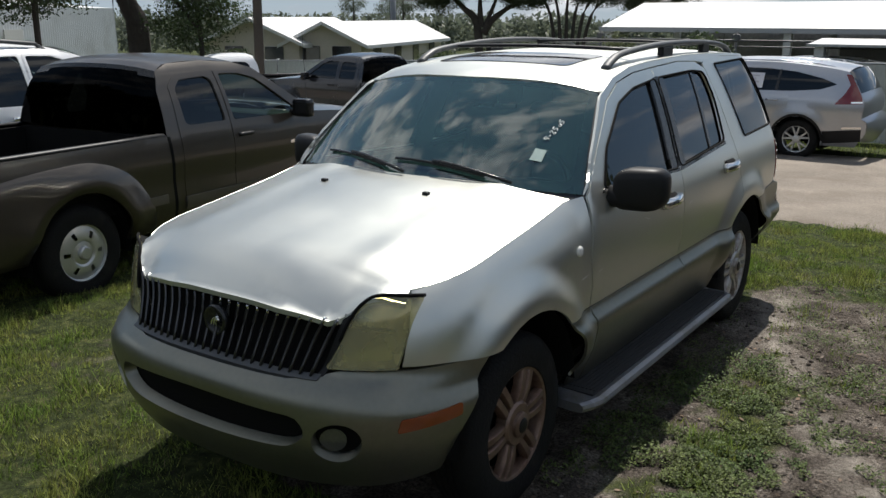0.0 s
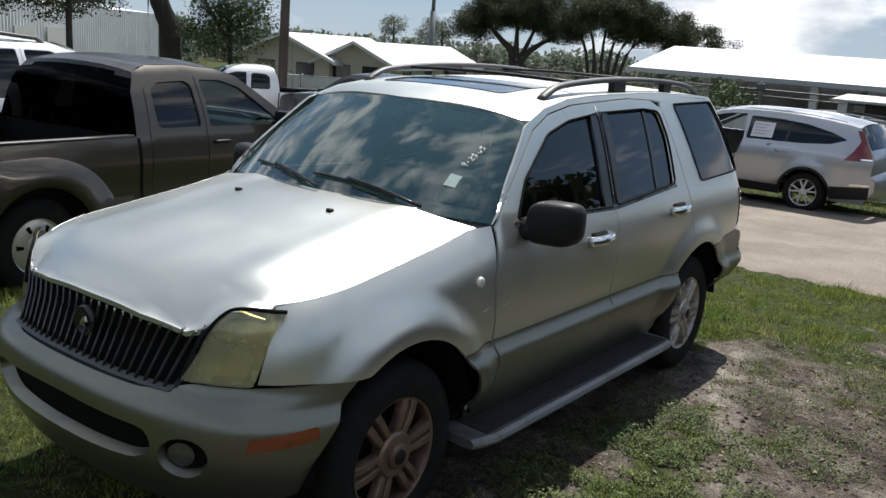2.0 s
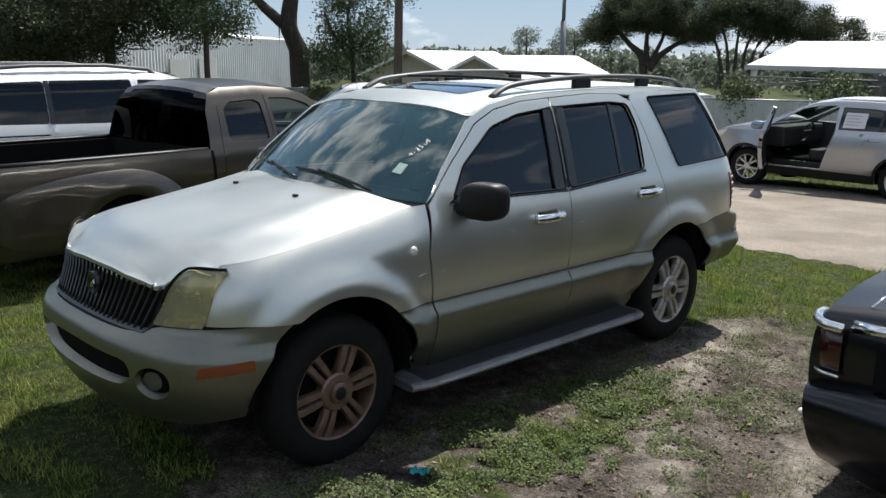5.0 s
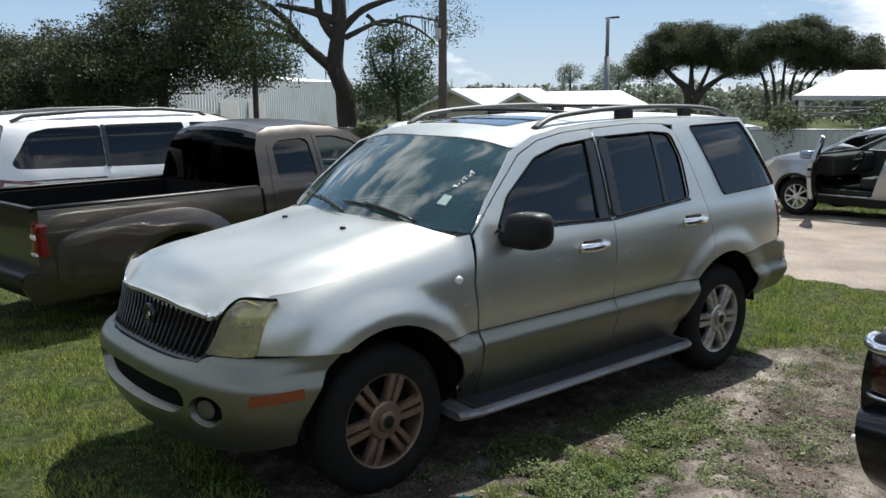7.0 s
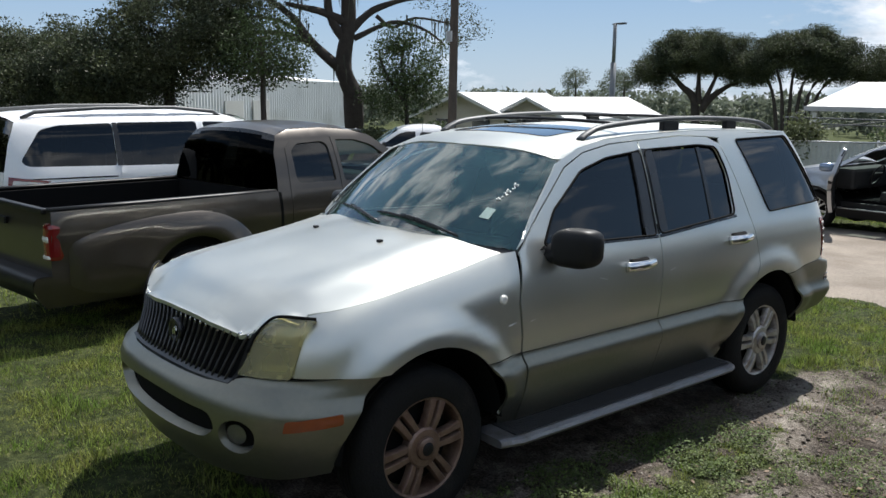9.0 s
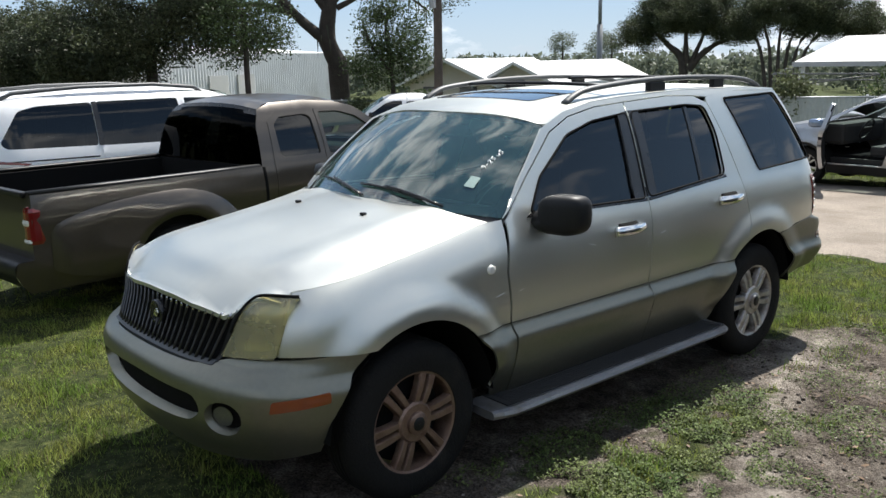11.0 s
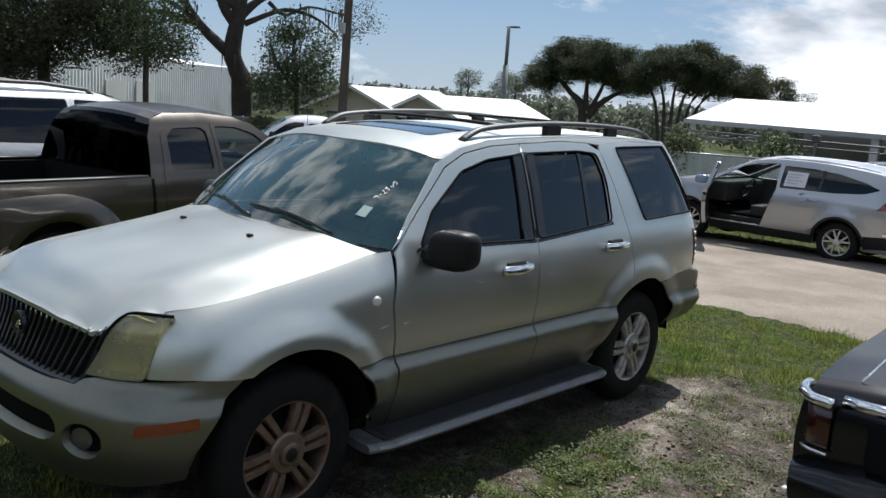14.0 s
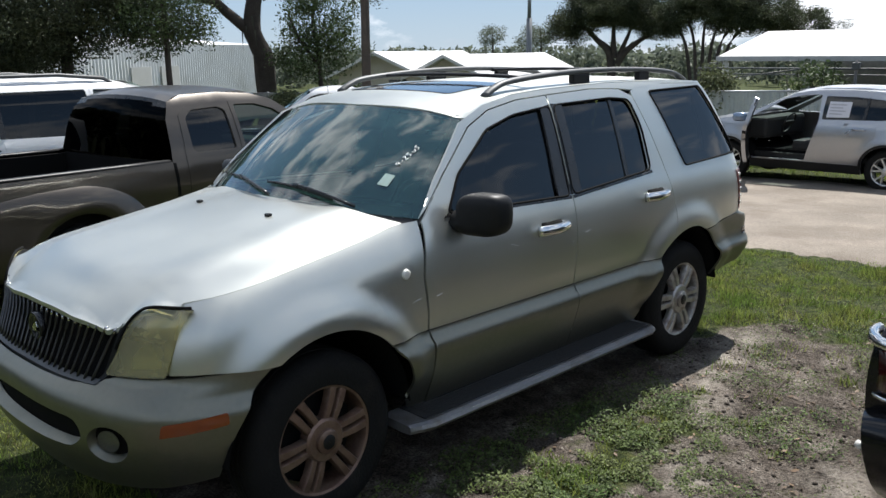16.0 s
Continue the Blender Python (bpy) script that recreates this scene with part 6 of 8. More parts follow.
def make_sedan(label, m):
    root = thing("sedan", label, "car", m)
    runs = [
        ("bumper_front", [(-2.58, 0.30), (-2.68, 0.45), (-2.66, 0.62), (-2.60, 0.72)]),
        ("bonnet", [(-2.60, 0.72), (-2.5, 0.88), (-2.0, 0.97), (-1.1, 1.02)]),
        ("windscreen", [(-1.1, 1.02), (-0.35, 1.42)]),
        ("roof", [(-0.35, 1.42), (0.1, 1.47), (0.6, 1.465), (1.0, 1.42)]),
        ("rear_window", [(1.0, 1.42), (1.45, 1.06)]),
        ("boot_top", [(1.45, 1.06), (1.8, 1.02), (2.2, 0.985), (2.50, 0.945)]),
        ("tail_panel", [(2.50, 0.945), (2.575, 0.90), (2.60, 0.76), (2.58, 0.60)]),
        ("bumper_rear", [(2.58, 0.60), (2.66, 0.585), (2.69, 0.50), (2.66, 0.36), (2.58, 0.27)]),
    ]
    b = Body(root, runs, [(0.2, 0.86), (0.36, 0.92), (0.55, 0.965), (0.7, 0.97), (0.86, 0.955), (0.94, 0.915), (1.0, 0.88), (1.1, 0.84), (1.42, 0.62), (1.48, 0.55)], [(-1.5, 0.37), (1.48, 0.37)], low=0.25, arch_z=0.34, tail=(0.65, 0.085))
    w1 = rounded([(-0.78, 1.03), (-0.35, 1.34), (0.1, 1.40), (0.12, 1.03)], 0.03)
    w2 = rounded([(0.17, 1.03), (0.16, 1.40), (0.6, 1.40), (0.95, 1.34), (1.05, 1.10), (1.0, 1.04)], 0.03)
    b.sides(NIGHT, [w1, w2], step=0.06)
    b.on("side_window", w1, TINT, lift=-0.008)
    b.on("side_window", w2, TINT, lift=-0.008)
    b.skin({"bumper_front": NIGHT, "bonnet": NIGHT, "windscreen": TINT, "roof": NIGHT, "rear_window": TINT, "boot_top": NIGHT, "tail_panel": NIGHT, "bumper_rear": NIGHT}, {"bonnet": 0.05, "windscreen": 0.09, "roof": 0.06, "boot_top": 0.035, "tail_panel": 0.06, "rear_window": 0.06, "bumper_rear": 0.10, "bumper_front": 0.2})
    # boot lid, a sheet of its own with a bright edge
    vs, fs = [], []
    ys = np.linspace(1.5, 2.515, 9)
    for y in ys:
        for k in range(13):
            t = k / 6 - 1
            w = 0.705
            vs.append((w * t, y, float(np.interp(y, [1.45, 1.8, 2.2, 2.5, 2.52], [1.06, 1.02, 0.985, 0.945, 0.94])) + 0.035 * (1 - abs(0.70 * t) ** 2.4) + 0.006))
    for i in range(8):
        for k in range(12):
            a = i * 13 + k
            fs.append((a, a + 1, a + 14, a + 13))
    lid = mesh_part("boot_lid", vs, fs, NIGHT, root)
    for s in (1, -1):
        tube("lid_edge", [(s * 0.710, y, float(np.interp(y, [1.45, 1.8, 2.2, 2.5], [1.06, 1.02, 0.985, 0.945])) + 0.024) for y in np.linspace(1.5, 2.5, 7)], 0.006, CHROME, lid, seg=6)
        lp = []
        for zz in (0.688, 0.700, 0.852, 0.866):
            for t in np.linspace(0, 1, 11):
                ang = t * math.pi / 2
                inx = 0.0 if 0.69 < zz < 0.86 else 0.015
                lp.append((s * (0.765 + 0.085 * min(1, t * 1.5) + (0.082 - inx) * ease((t - 0.45) / 0.4)), 2.636 - inx - 0.02 * t - 0.19 * ease((t - 0.5) / 0.5), zz))
        lf = [(r * 11 + k, r * 11 + k + 1, (r + 1) * 11 + k + 1, (r + 1) * 11 + k) for r in range(3) for k in range(10)]
        lamp = mesh_part("tail_lamp", lp, lf if s > 0 else [f[::-1] for f in lf], DARKRED, root, "smoked dark red tail lamp", smooth=True)
        for z, r in ((0.888, 0.023), (0.676, 0.009)):
            pts = [(s * (0.762 + 0.088 * min(1, t * 1.5) + 0.086 * ease((t - 0.45) / 0.4)), 2.640 - 0.02 * t - 0.20 * ease((t - 0.5) / 0.5), z) for t in np.linspace(0, 1, 11)]
            tube("lamp_trim", pts, r, CHROME, lamp, "bright chrome strip", seg=8)
        tube("bumper_notch", [(s * 0.88, 2.652, 0.478), (s * 0.905, 2.640, 0.478)], 0.018, WHITE_LENS, root, seg=8)
    tube("lid_trim", [(x, 2.615 - 0.02 * abs(x), 0.898 + 0.006 * (1 - (x / 0.735) ** 2)) for x in np.linspace(-0.735, 0.735, 11)], 0.028, CHROME, lid, "wide chrome strip on the boot lid", seg=8)
    box("plate_recess", (-0.62, 2.63, 0.66), (0.62, 2.655, 0.86), VOID, lid, bevel=0.015)
    b.on("side_strip", [(-2.3, 0.60), (2.5, 0.58), (2.5, 0.55), (-2.3, 0.57)], CHROME, lift=0.008, thick=0.006)
    b.wheels(plain_data, tyre_car, 0.335, (-1.5, 1.48), 0.93)
    b.belly(0.66)
    return root


make_sedan("black sedan with chrome trim and smoked tail lamps", pose(3.445, 2.47, -0.03, 0, 0, 180))
for px, py, rz, paint, lb in ((-17.6, 0.4, 188, CRV, "silver crossover parked beyond the minivan"), (-9.8, 19.5, 80, WHITE, "white crossover parked behind the fence"), (-3.2, 19.8, -95, DARKCAR, "dark crossover parked behind the fence")):
    make_crossover(lb, pose(px, py, ground_z(px, py), 0, 0, rz), paint, open_door=False)



# ---- beyond the cars: fence, buildings, trees ----
EYE = Vector((3.9, -3.85, 1.92))


def far(az, d, el=None):
    """A place by its bearing (degrees from +x to +y) and distance from the middle of the walk; on the ground, or at an elevation."""
    az += 0.75
    x, y = EYE.x + d * math.cos(radians(az)), EYE.y + d * math.sin(radians(az))
    return Vector((x, y, ground_z(x, y) if el is None else EYE.z + d * math.tan(radians(el - 0.35))))


def fast_mesh(name, v, f, material, parent=None, label="", attr=None):
    """A mesh from arrays of places and triangles."""
    v, f = np.asarray(v, np.float32).reshape(-1, 3), np.asarray(f, np.int32).reshape(-1, 3)
    me = bpy.data.meshes.new(name)
    me.vertices.add(len(v))
    me.vertices.foreach_set("co", v.ravel())
    me.loops.add(f.size)
    me.loops.foreach_set("vertex_index", f.ravel())
    me.polygons.add(len(f))
    me.polygons.foreach_set("loop_start", np.arange(0, f.size, 3, dtype=np.int32))
    me.update(calc_edges=True)
    me.materials.append(material)
    ob = new(name, me)
    if parent is not None:
        ob.parent = parent
    return tagged(ob, label)


def leaf_mat(name, color, vary=0.5, translucent=0.25, patch=None):
    m = bpy.data.materials.new(name)
    m.use_nodes = True
    n, l = m.node_tree.nodes, m.node_tree.links.new
    b = n["Principled BSDF"]
    b.inputs["Roughness"].default_value = 0.6
    b.inputs["Specular IOR Level"].default_value = 0.25
    g = n.new("ShaderNodeNewGeometry")
    r = n.new("ShaderNodeMapRange")
    r.inputs["To Min"].default_value = 1 - vary
    r.inputs["To Max"].default_value = 1 + vary
    l(g.outputs["Random Per Island"], r.inputs["Value"])
    s = n.new("ShaderNodeVectorMath")
    s.operation = "SCALE"
    s.inputs[0].default_value = color
    l(r.outputs[0], s.inputs["Scale"])
    if patch:
        other, size = patch
        tc, pn, pr, px = n.new("ShaderNodeTexCoord"), n.new("ShaderNodeTexNoise"), n.new("ShaderNodeMapRange"), n.new("ShaderNodeMixRGB")
        pn.inputs["Scale"].default_value = size
        pn.inputs["Detail"].default_value = 5
        pr.inputs["From Min"].default_value, pr.inputs["From Max"].default_value = 0.38, 0.64
        px.inputs["Color1"].default_value, px.inputs["Color2"].default_value = (*color, 1), (*other, 1)
        l(tc.outputs["Object"], pn.inputs["Vector"])
        l(pn.outputs["Fac"], pr.inputs["Value"])
        l(pr.outputs[0], px.inputs["Fac"])
        l(px.outputs[0], s.inputs[0])
    l(s.outputs[0], b.inputs["Base Color"])
    t = n.new("ShaderNodeBsdfTranslucent")
    l(s.outputs[0], t.inputs["Color"])
    mx = n.new("ShaderNodeMixShader")
    mx.inputs["Fac"].default_value = translucent
    l(b.outputs[0], mx.inputs[1])
    l(t.outputs[0], mx.inputs[2])
    l(mx.outputs[0], n["Material Output"].inputs["Surface"])
    return m


OAK_LEAF = leaf_mat("dark_oak_leaf", (0.040, 0.052, 0.028), 0.6, 0.25, ((0.070, 0.082, 0.038), 0.7))
MID_LEAF = leaf_mat("green_leaf", (0.055, 0.080, 0.030))
OLIVE_LEAF = leaf_mat("olive_leaf", (0.10, 0.115, 0.055))
RED_LEAF = leaf_mat("reddish_leaf", (0.17, 0.055, 0.045))
# paled on purpose: the haze of distance is put into this leaf colour
HAZED_LEAF = leaf_mat("hazed_far_leaf", (0.13, 0.15, 0.11), 0.3, 0.4)
MOSS = leaf_mat("hanging_moss", (0.085, 0.09, 0.07), 0.3)
BARK = mat("grey_bark", (0.060, 0.052, 0.045), 0.9, 0, 0.35, 4.0, bump=0.9, bscale=18, spec=0.15)
POLE_WOOD = mat("weathered_pole", (0.085, 0.07, 0.058), 0.85, 0, 0.3, 3.0, bump=0.5, bscale=30, spec=0.2)
GALV = mat("galvanised_steel", (0.42, 0.43, 0.44), 0.4, 0.6, 0.1, 6.0)
MAST = mat("dull_mast_steel", (0.17, 0.18, 0.19), 0.5, 0.4, 0.1, 6.0)
rng = np.random.default_rng(7)


def branch_tube(vs, fs, pts, r0, r1, seg=7):
    pts = [Vector(p) for p in pts]
    s = len(vs)
    for i, p in enumerate(pts):
        d = (pts[min(i + 1, len(pts) - 1)] - pts[max(i - 1, 0)]).normalized()
        a = d.cross(Vector((0.3, 0.2, 1)) if abs(d.z) < 0.9 else Vector((1, 0, 0))).normalized()
        b = a.cross(d)
        r = r0 + (r1 - r0) * (i / (len(pts) - 1)) ** 0.8
        for k in range(seg):
            t = 2 * math.pi * k / seg
            vs.append(p + (a * math.cos(t) + b * math.sin(t)) * r * (1 + 0.12 * math.sin(3 * t + i)))
    for i in range(len(pts) - 1):
        for k in range(seg):
            q, w = s + i * seg + k, s + i * seg + (k + 1) % seg
            fs.append((q, w, w + seg, q + seg))


def bend(a, b, sag=0.1, n=7, wob=0.06):
    a, b = Vector(a), Vector(b)
    L = (b - a).length
    off = [Vector(rng.normal(0, wob * L, 3)) for _ in range(2)]
    return smooth_line([tuple(a), tuple(a.lerp(b, 0.35) + off[0] + Vector((0, 0, -sag * L))), tuple(a.lerp(b, 0.7) + off[1] * 0.7), tuple(b)], n // 2)


def leaves(clumps, count, size, spread):
    """Small leaf triangles in pairs round the clump centres."""
    c = np.repeat(np.array(clumps, float), count, 0)
    n = len(c)
    p = c + np.clip(rng.normal(0, 1, (n, 3)), -1.5, 1.5) * spread * np.array([1, 1, 0.75])
    a, b = rng.normal(0, 1, (n, 3)), rng.normal(0, 1, (n, 3))
    a /= np.linalg.norm(a, axis=1)[:, None]
    b -= (a * b).sum(1)[:, None] * a
    b /= np.linalg.norm(b, axis=1)[:, None]
    s = size * rng.uniform(0.6, 1.4, (n, 1))
    v = np.stack([p - a * s, p + b * s * 0.45, p + a * s, p - b * s * 0.45], 1).reshape(-1, 3)
    i = np.arange(n)[:, None] * 4
    f = np.concatenate([i + [0, 1, 2], i + [0, 2, 3]])
    return v, f


def make_tree(name, label, base, trunk, blobs, leaf, size=0.16, clumps=150, per=34, moss=0, twigs=26, low=None, spread=0.42, limb_r=0.3):
    """trunk: polylines of (points, r0, r1); blobs: ellipsoids (centre, radii) that the crown fills."""
    root = thing(name, label, "tree", Matrix.Translation(base))
    base = Vector(base)
    vs, fs, tips = [], [], []
    for pts, r0, r1 in trunk:
        line = smooth_line(pts, 4)
        branch_tube(vs, fs, line, r0, r1, 9)
        tips += [(Vector(p), r1) for p in line[len(line) // 2:]]
    centres = []
    vol = np.array([r[0] * r[1] * r[2] for _, r in blobs])
    for (c, r), share in zip(blobs, vol / vol.sum()):
        for _ in range(max(3, int(clumps * share))):
            d = rng.normal(0, 1, 3)
            d /= np.linalg.norm(d)
            q = np.array(c) + d * np.array(r) * rng.uniform(0.35, 1.0) ** 0.6 * (1 + 0.40 * noise.noise(Vector(d) * 3.1 + Vector(c)))
            if low is None or q[2] > low:
                centres.append(q)
    pick = [centres[i] for i in rng.choice(len(centres), min(twigs, len(centres)), replace=False)]
    for q in pick:
        t, r = min(tips, key=lambda k: (k[0] - Vector(q)).length + rng.uniform(0, 0.6))
        branch_tube(vs, fs, bend(t, q), r * limb_r, r * 0.06, 5)
    mesh_part("trunk", vs, fs, BARK, root)
    v, f = leaves(centres, int(per * 5), size * 0.40, spread)
    fast_mesh("crown", v, f, leaf, root)
    if moss:
        mv, mf = [], []
        for _ in range(moss):
            t = tips[rng.integers(len(tips))][0] if rng.random() < 0.4 else Vector(centres[rng.integers(len(centres))])
            for _ in range(7):
                q = t + Vector(rng.normal(0, 0.18, 3))
                h, w = rng.uniform(0.25, 0.95), rng.uniform(0.015, 0.045)
                s = len(mv)
                x, y = rng.normal(0, 1, 2)
                k = math.hypot(x, y)
                mv += [(q.x - w * x / k, q.y - w * y / k, q.z), (q.x + w * x / k, q.y + w * y / k, q.z), (q.x + rng.normal(0, 0.05), q.y + rng.normal(0, 0.05), q.z - h)]
                mf.append((s, s + 1, s + 2))
        tagged(fast_mesh("moss", mv, mf, MOSS, root, "grey hanging moss"), kind="stuff")
    return root


def P(az, d, z):
    """Relative to nothing: a world place by bearing, distance and elevation."""
    q = far(az, d, z)
    return (q.x, q.y, q.z)


def rel(base, pts):
    return [tuple(Vector(p) - Vector(base)) for p in pts]


# the great oak hung with moss
d0 = 33
b0 = far(144.3, d0)
make_tree("oak_tree", "large dark oak with spreading limbs and hanging moss", b0, [
    (rel(b0, [b0, P(144.4, d0, -0.6), P(144.8, d0, 1.0), P(145.1, d0, 2.2), P(144.7, d0, 4.4), P(144.9, d0, 7.5)]), 0.40, 0.24),
    (rel(b0, [P(145.0, d0, 1.6), P(146.2, d0, 2.5), P(147.4, d0, 3.8), P(148.4, d0, 5.0), P(150.4, d0, 6.3)]), 0.22, 0.09),
    (rel(b0, [P(147.0, d0, 3.3), P(149.0, d0, 3.8), P(151.2, d0, 3.9)]), 0.16, 0.05),
    (rel(b0, [P(144.7, d0, 4.0), P(143.2, d0, 5.3), P(141.6, d0, 5.9), P(139.8, d0, 6.2)]), 0.17, 0.06),
    (rel(b0, [P(144.9, d0, 3.4), P(145.9, d0, 5.0), P(146.1, d0, 7.6)]), 0.19, 0.12),
    (rel(b0, [P(146.6, d0, 2.9), P(148.6, d0, 4.4), P(151.0, d0, 4.8), P(153.0, d0, 4.6)]), 0.10, 0.03),
    (rel(b0, [P(143.0, d0, 5.0), P(142.0, d0, 4.3), P(140.6, d0, 4.9), P(138.4, d0, 4.6)]), 0.08, 0.03),
    (rel(b0, [P(144.4, d0, 3.6), P(142.0, d0, 4.6), P(140.2, d0, 4.3), P(138.8, d0, 3.4)]), 0.11, 0.03),
    (rel(b0, [P(144.9, d0, 4.6), P(146.6, d0, 5.2), P(148.6, d0, 5.6)]), 0.20, 0.07),
], [(tuple(Vector(P(145.0, d0, 11.5)) - b0), (6.0, 6.0, 2.6)), (tuple(Vector(P(150.0, d0, 7.0)) - b0), (2.4, 2.4, 1.2)), (tuple(Vector(P(138.6, d0, 5.6)) - b0), (1.2, 1.2, 1.3)), (tuple(Vector(P(137.5, d0, 4.3)) - b0), (0.6, 0.6, 0.8)), (tuple(Vector(P(148.3, d0, 4.8)) - b0), (1.3, 1.3, 0.5))],
    OAK_LEAF, 0.10, 250, 50, moss=34, twigs=70, spread=0.30)
# the leafy young tree beside it
b1 = far(141.0, 31)
make_tree("young_tree", "loose leafy young tree beside the oak", b1, [
    (rel(b1, [b1, P(141.1, 31, 0.0), P(141.4, 31, 2.0), P(141.2, 31, 3.6)]), 0.10, 0.04),
    (rel(b1, [P(141.1, 31, -0.4), P(142.3, 31, 1.3), P(142.8, 31, 2.6)]), 0.07, 0.03)],
    [(tuple(Vector(P(141.0, 31, 2.2)) - b1), (1.15, 1.15, 1.2)), (tuple(Vector(P(142.6, 31, 1.5)) - b1), (0.6, 0.6, 1.3)), (tuple(Vector(P(141.6, 31, 3.6)) - b1), (0.8, 0.8, 0.5)), (tuple(Vector(P(139.7, 31, 0.9)) - b1), (0.9, 0.9, 0.9)), (tuple(Vector(P(142.0, 31, -0.2)) - b1), (1.2, 1.2, 0.6))],
    MID_LEAF, 0.12, 120, 20, moss=3, twigs=60, spread=0.24)
# trees over the white minivan
b2 = far(150.0, 29)
make_tree("young_tree", "slender tree with a loose drooping crown", b2, [
    (rel(b2, [b2, P(150.05, 29, 0.2), P(150.0, 29, 2.2), P(150.1, 29, 3.6)]), 0.11, 0.05)],
    [(tuple(Vector(P(150.2, 29, 2.6)) - b2), (1.5, 1.5, 1.1)), (tuple(Vector(P(151.6, 29, 1.6)) - b2), (0.7, 0.7, 0.6)), (tuple(Vector(P(148.6, 29, 1.8)) - b2), (0.8, 0.8, 0.7))],
    MID_LEAF, 0.12, 110, 20, moss=5, twigs=50, spread=0.24)
b3 = far(155.7, 30)
make_tree("shade_tree", "broad dark shade tree behind the minivan", b3, [
    (rel(b3, [b3, P(155.6, 30, 0.3), P(155.5, 30, 1.8), P(155.3, 30, 3.4)]), 0.20, 0.10),
    (rel(b3, [P(155.5, 30, 1.2), P(157.5, 30, 2.2), P(159.8, 30, 3.0)]), 0.12, 0.05)],
    [(tuple(Vector(P(154.7, 30, 4.0)) - b3), (2.2, 2.4, 1.6)), (tuple(Vector(P(159.6, 30, 1.5)) - b3), (2.2, 2.2, 1.25)), (tuple(Vector(P(153.4, 30, 2.5)) - b3), (1.0, 1.0, 0.7)), (tuple(Vector(P(152.9, 30, 5.4)) - b3), (1.4, 1.4, 0.9)), (tuple(Vector(P(157.4, 30, 1.3)) - b3), (1.2, 1.2, 0.8)), (tuple(Vector(P(157.6, 30, 0.1)) - b3), (1.5, 1.3, 0.8)), (tuple(Vector(P(161.4, 30, -0.1)) - b3), (1.8, 1.4, 0.9)), (tuple(Vector(P(164.8, 30, 0.0)) - b3), (1.6, 1.4, 0.9))],
    OAK_LEAF, 0.115, 480, 54, moss=8, twigs=60, spread=0.29)
b4 = far(165.5, 36)
make_tree("shade_tree", "rounded dark green tree far over the cars", b4, [
    (rel(b4, [b4, P(165.6, 36, 0.0), P(165.5, 36, 1.2)]), 0.22, 0.12),
    (rel(b4, [P(165.6, 36, -0.2), P(163.4, 36, 0.8), P(161.6, 36, 1.4)]), 0.12, 0.06)],
    [(tuple(Vector(P(165.0, 36, 1.6)) - b4), (2.6, 2.6, 1.4)), (tuple(Vector(P(162.0, 36, 1.5)) - b4), (2.0, 2.0, 1.4)), (tuple(Vector(P(168.5, 36, 1.7)) - b4), (2.2, 2.2, 1.4)), (tuple(Vector(P(160.6, 36, 0.2)) - b4), (1.8, 1.8, 0.8)), (tuple(Vector(P(171.5, 36, 1.8)) - b4), (2.0, 2.0, 1.6))],
    OAK_LEAF, 0.125, 420, 54, twigs=40, spread=0.32)
# two live oaks far across the lot
def crown(base, d, *blobs):
    return [(tuple(Vector(P(az, d, el)) - base), (r, r, h)) for az, el, r, h in blobs]


b5 = far(122.8, 60)
make_tree("live_oak", "wide dark live oak with several stems", b5, [
    (rel(b5, [b5, P(123.1, 60, 0.0), P(123.9, 60, 0.9), P(124.8, 60, 1.8)]), 0.34, 0.12),
    (rel(b5, [P(122.7, 60, -0.6), P(122.0, 60, 0.3), P(121.2, 60, 0.9), P(120.4, 60, 1.2)]), 0.26, 0.10),
    (rel(b5, [P(122.8, 60, -0.2), P(122.9, 60, 1.0), P(122.9, 60, 2.2)]), 0.24, 0.09),
    (rel(b5, [P(122.6, 60, -0.3), P(122.0, 60, 1.2), P(121.6, 60, 2.4)]), 0.18, 0.07)],
    crown(b5, 60, (123.4, 2.75, 2.5, 1.3), (125.6, 1.9, 1.3, 0.95), (126.3, 1.35, 0.75, 0.55), (121.2, 2.7, 1.8, 1.4), (124.5, 3.3, 1.3, 0.8), (122.3, 3.55, 1.4, 0.65), (120.7, 1.6, 1.0, 0.7), (125.0, 1.1, 0.9, 0.45)),
    OAK_LEAF, 0.115, 520, 62, twigs=110, spread=0.27)
b6 = far(117.6, 58)
make_tree("live_oak", "live oak with many bare lower stems", b6, [
    (rel(b6, [far(117.5 + 0.25 * k, 58), P(117.6 + 0.5 * k, 58, 0.5), P(117.5 + 0.95 * k, 58, 1.9)]), 0.15, 0.06) for k in (-3, -2, -1, 0, 1, 2)],
    crown(b6, 58, (117.2, 3.0, 2.4, 1.15), (119.2, 2.5, 1.5, 1.3), (115.2, 2.65, 1.8, 1.1), (113.4, 2.2, 1.6, 0.9), (111.7, 1.8, 1.2, 0.65), (110.5, 1.45, 0.8, 0.35), (116.2, 1.75, 1.5, 0.6), (119.9, 1.5, 0.9, 0.6), (113.8, 1.45, 1.3, 0.45), (116.4, 3.7, 1.2, 0.5)),
    OAK_LEAF, 0.115, 540, 62, twigs=110, spread=0.27)


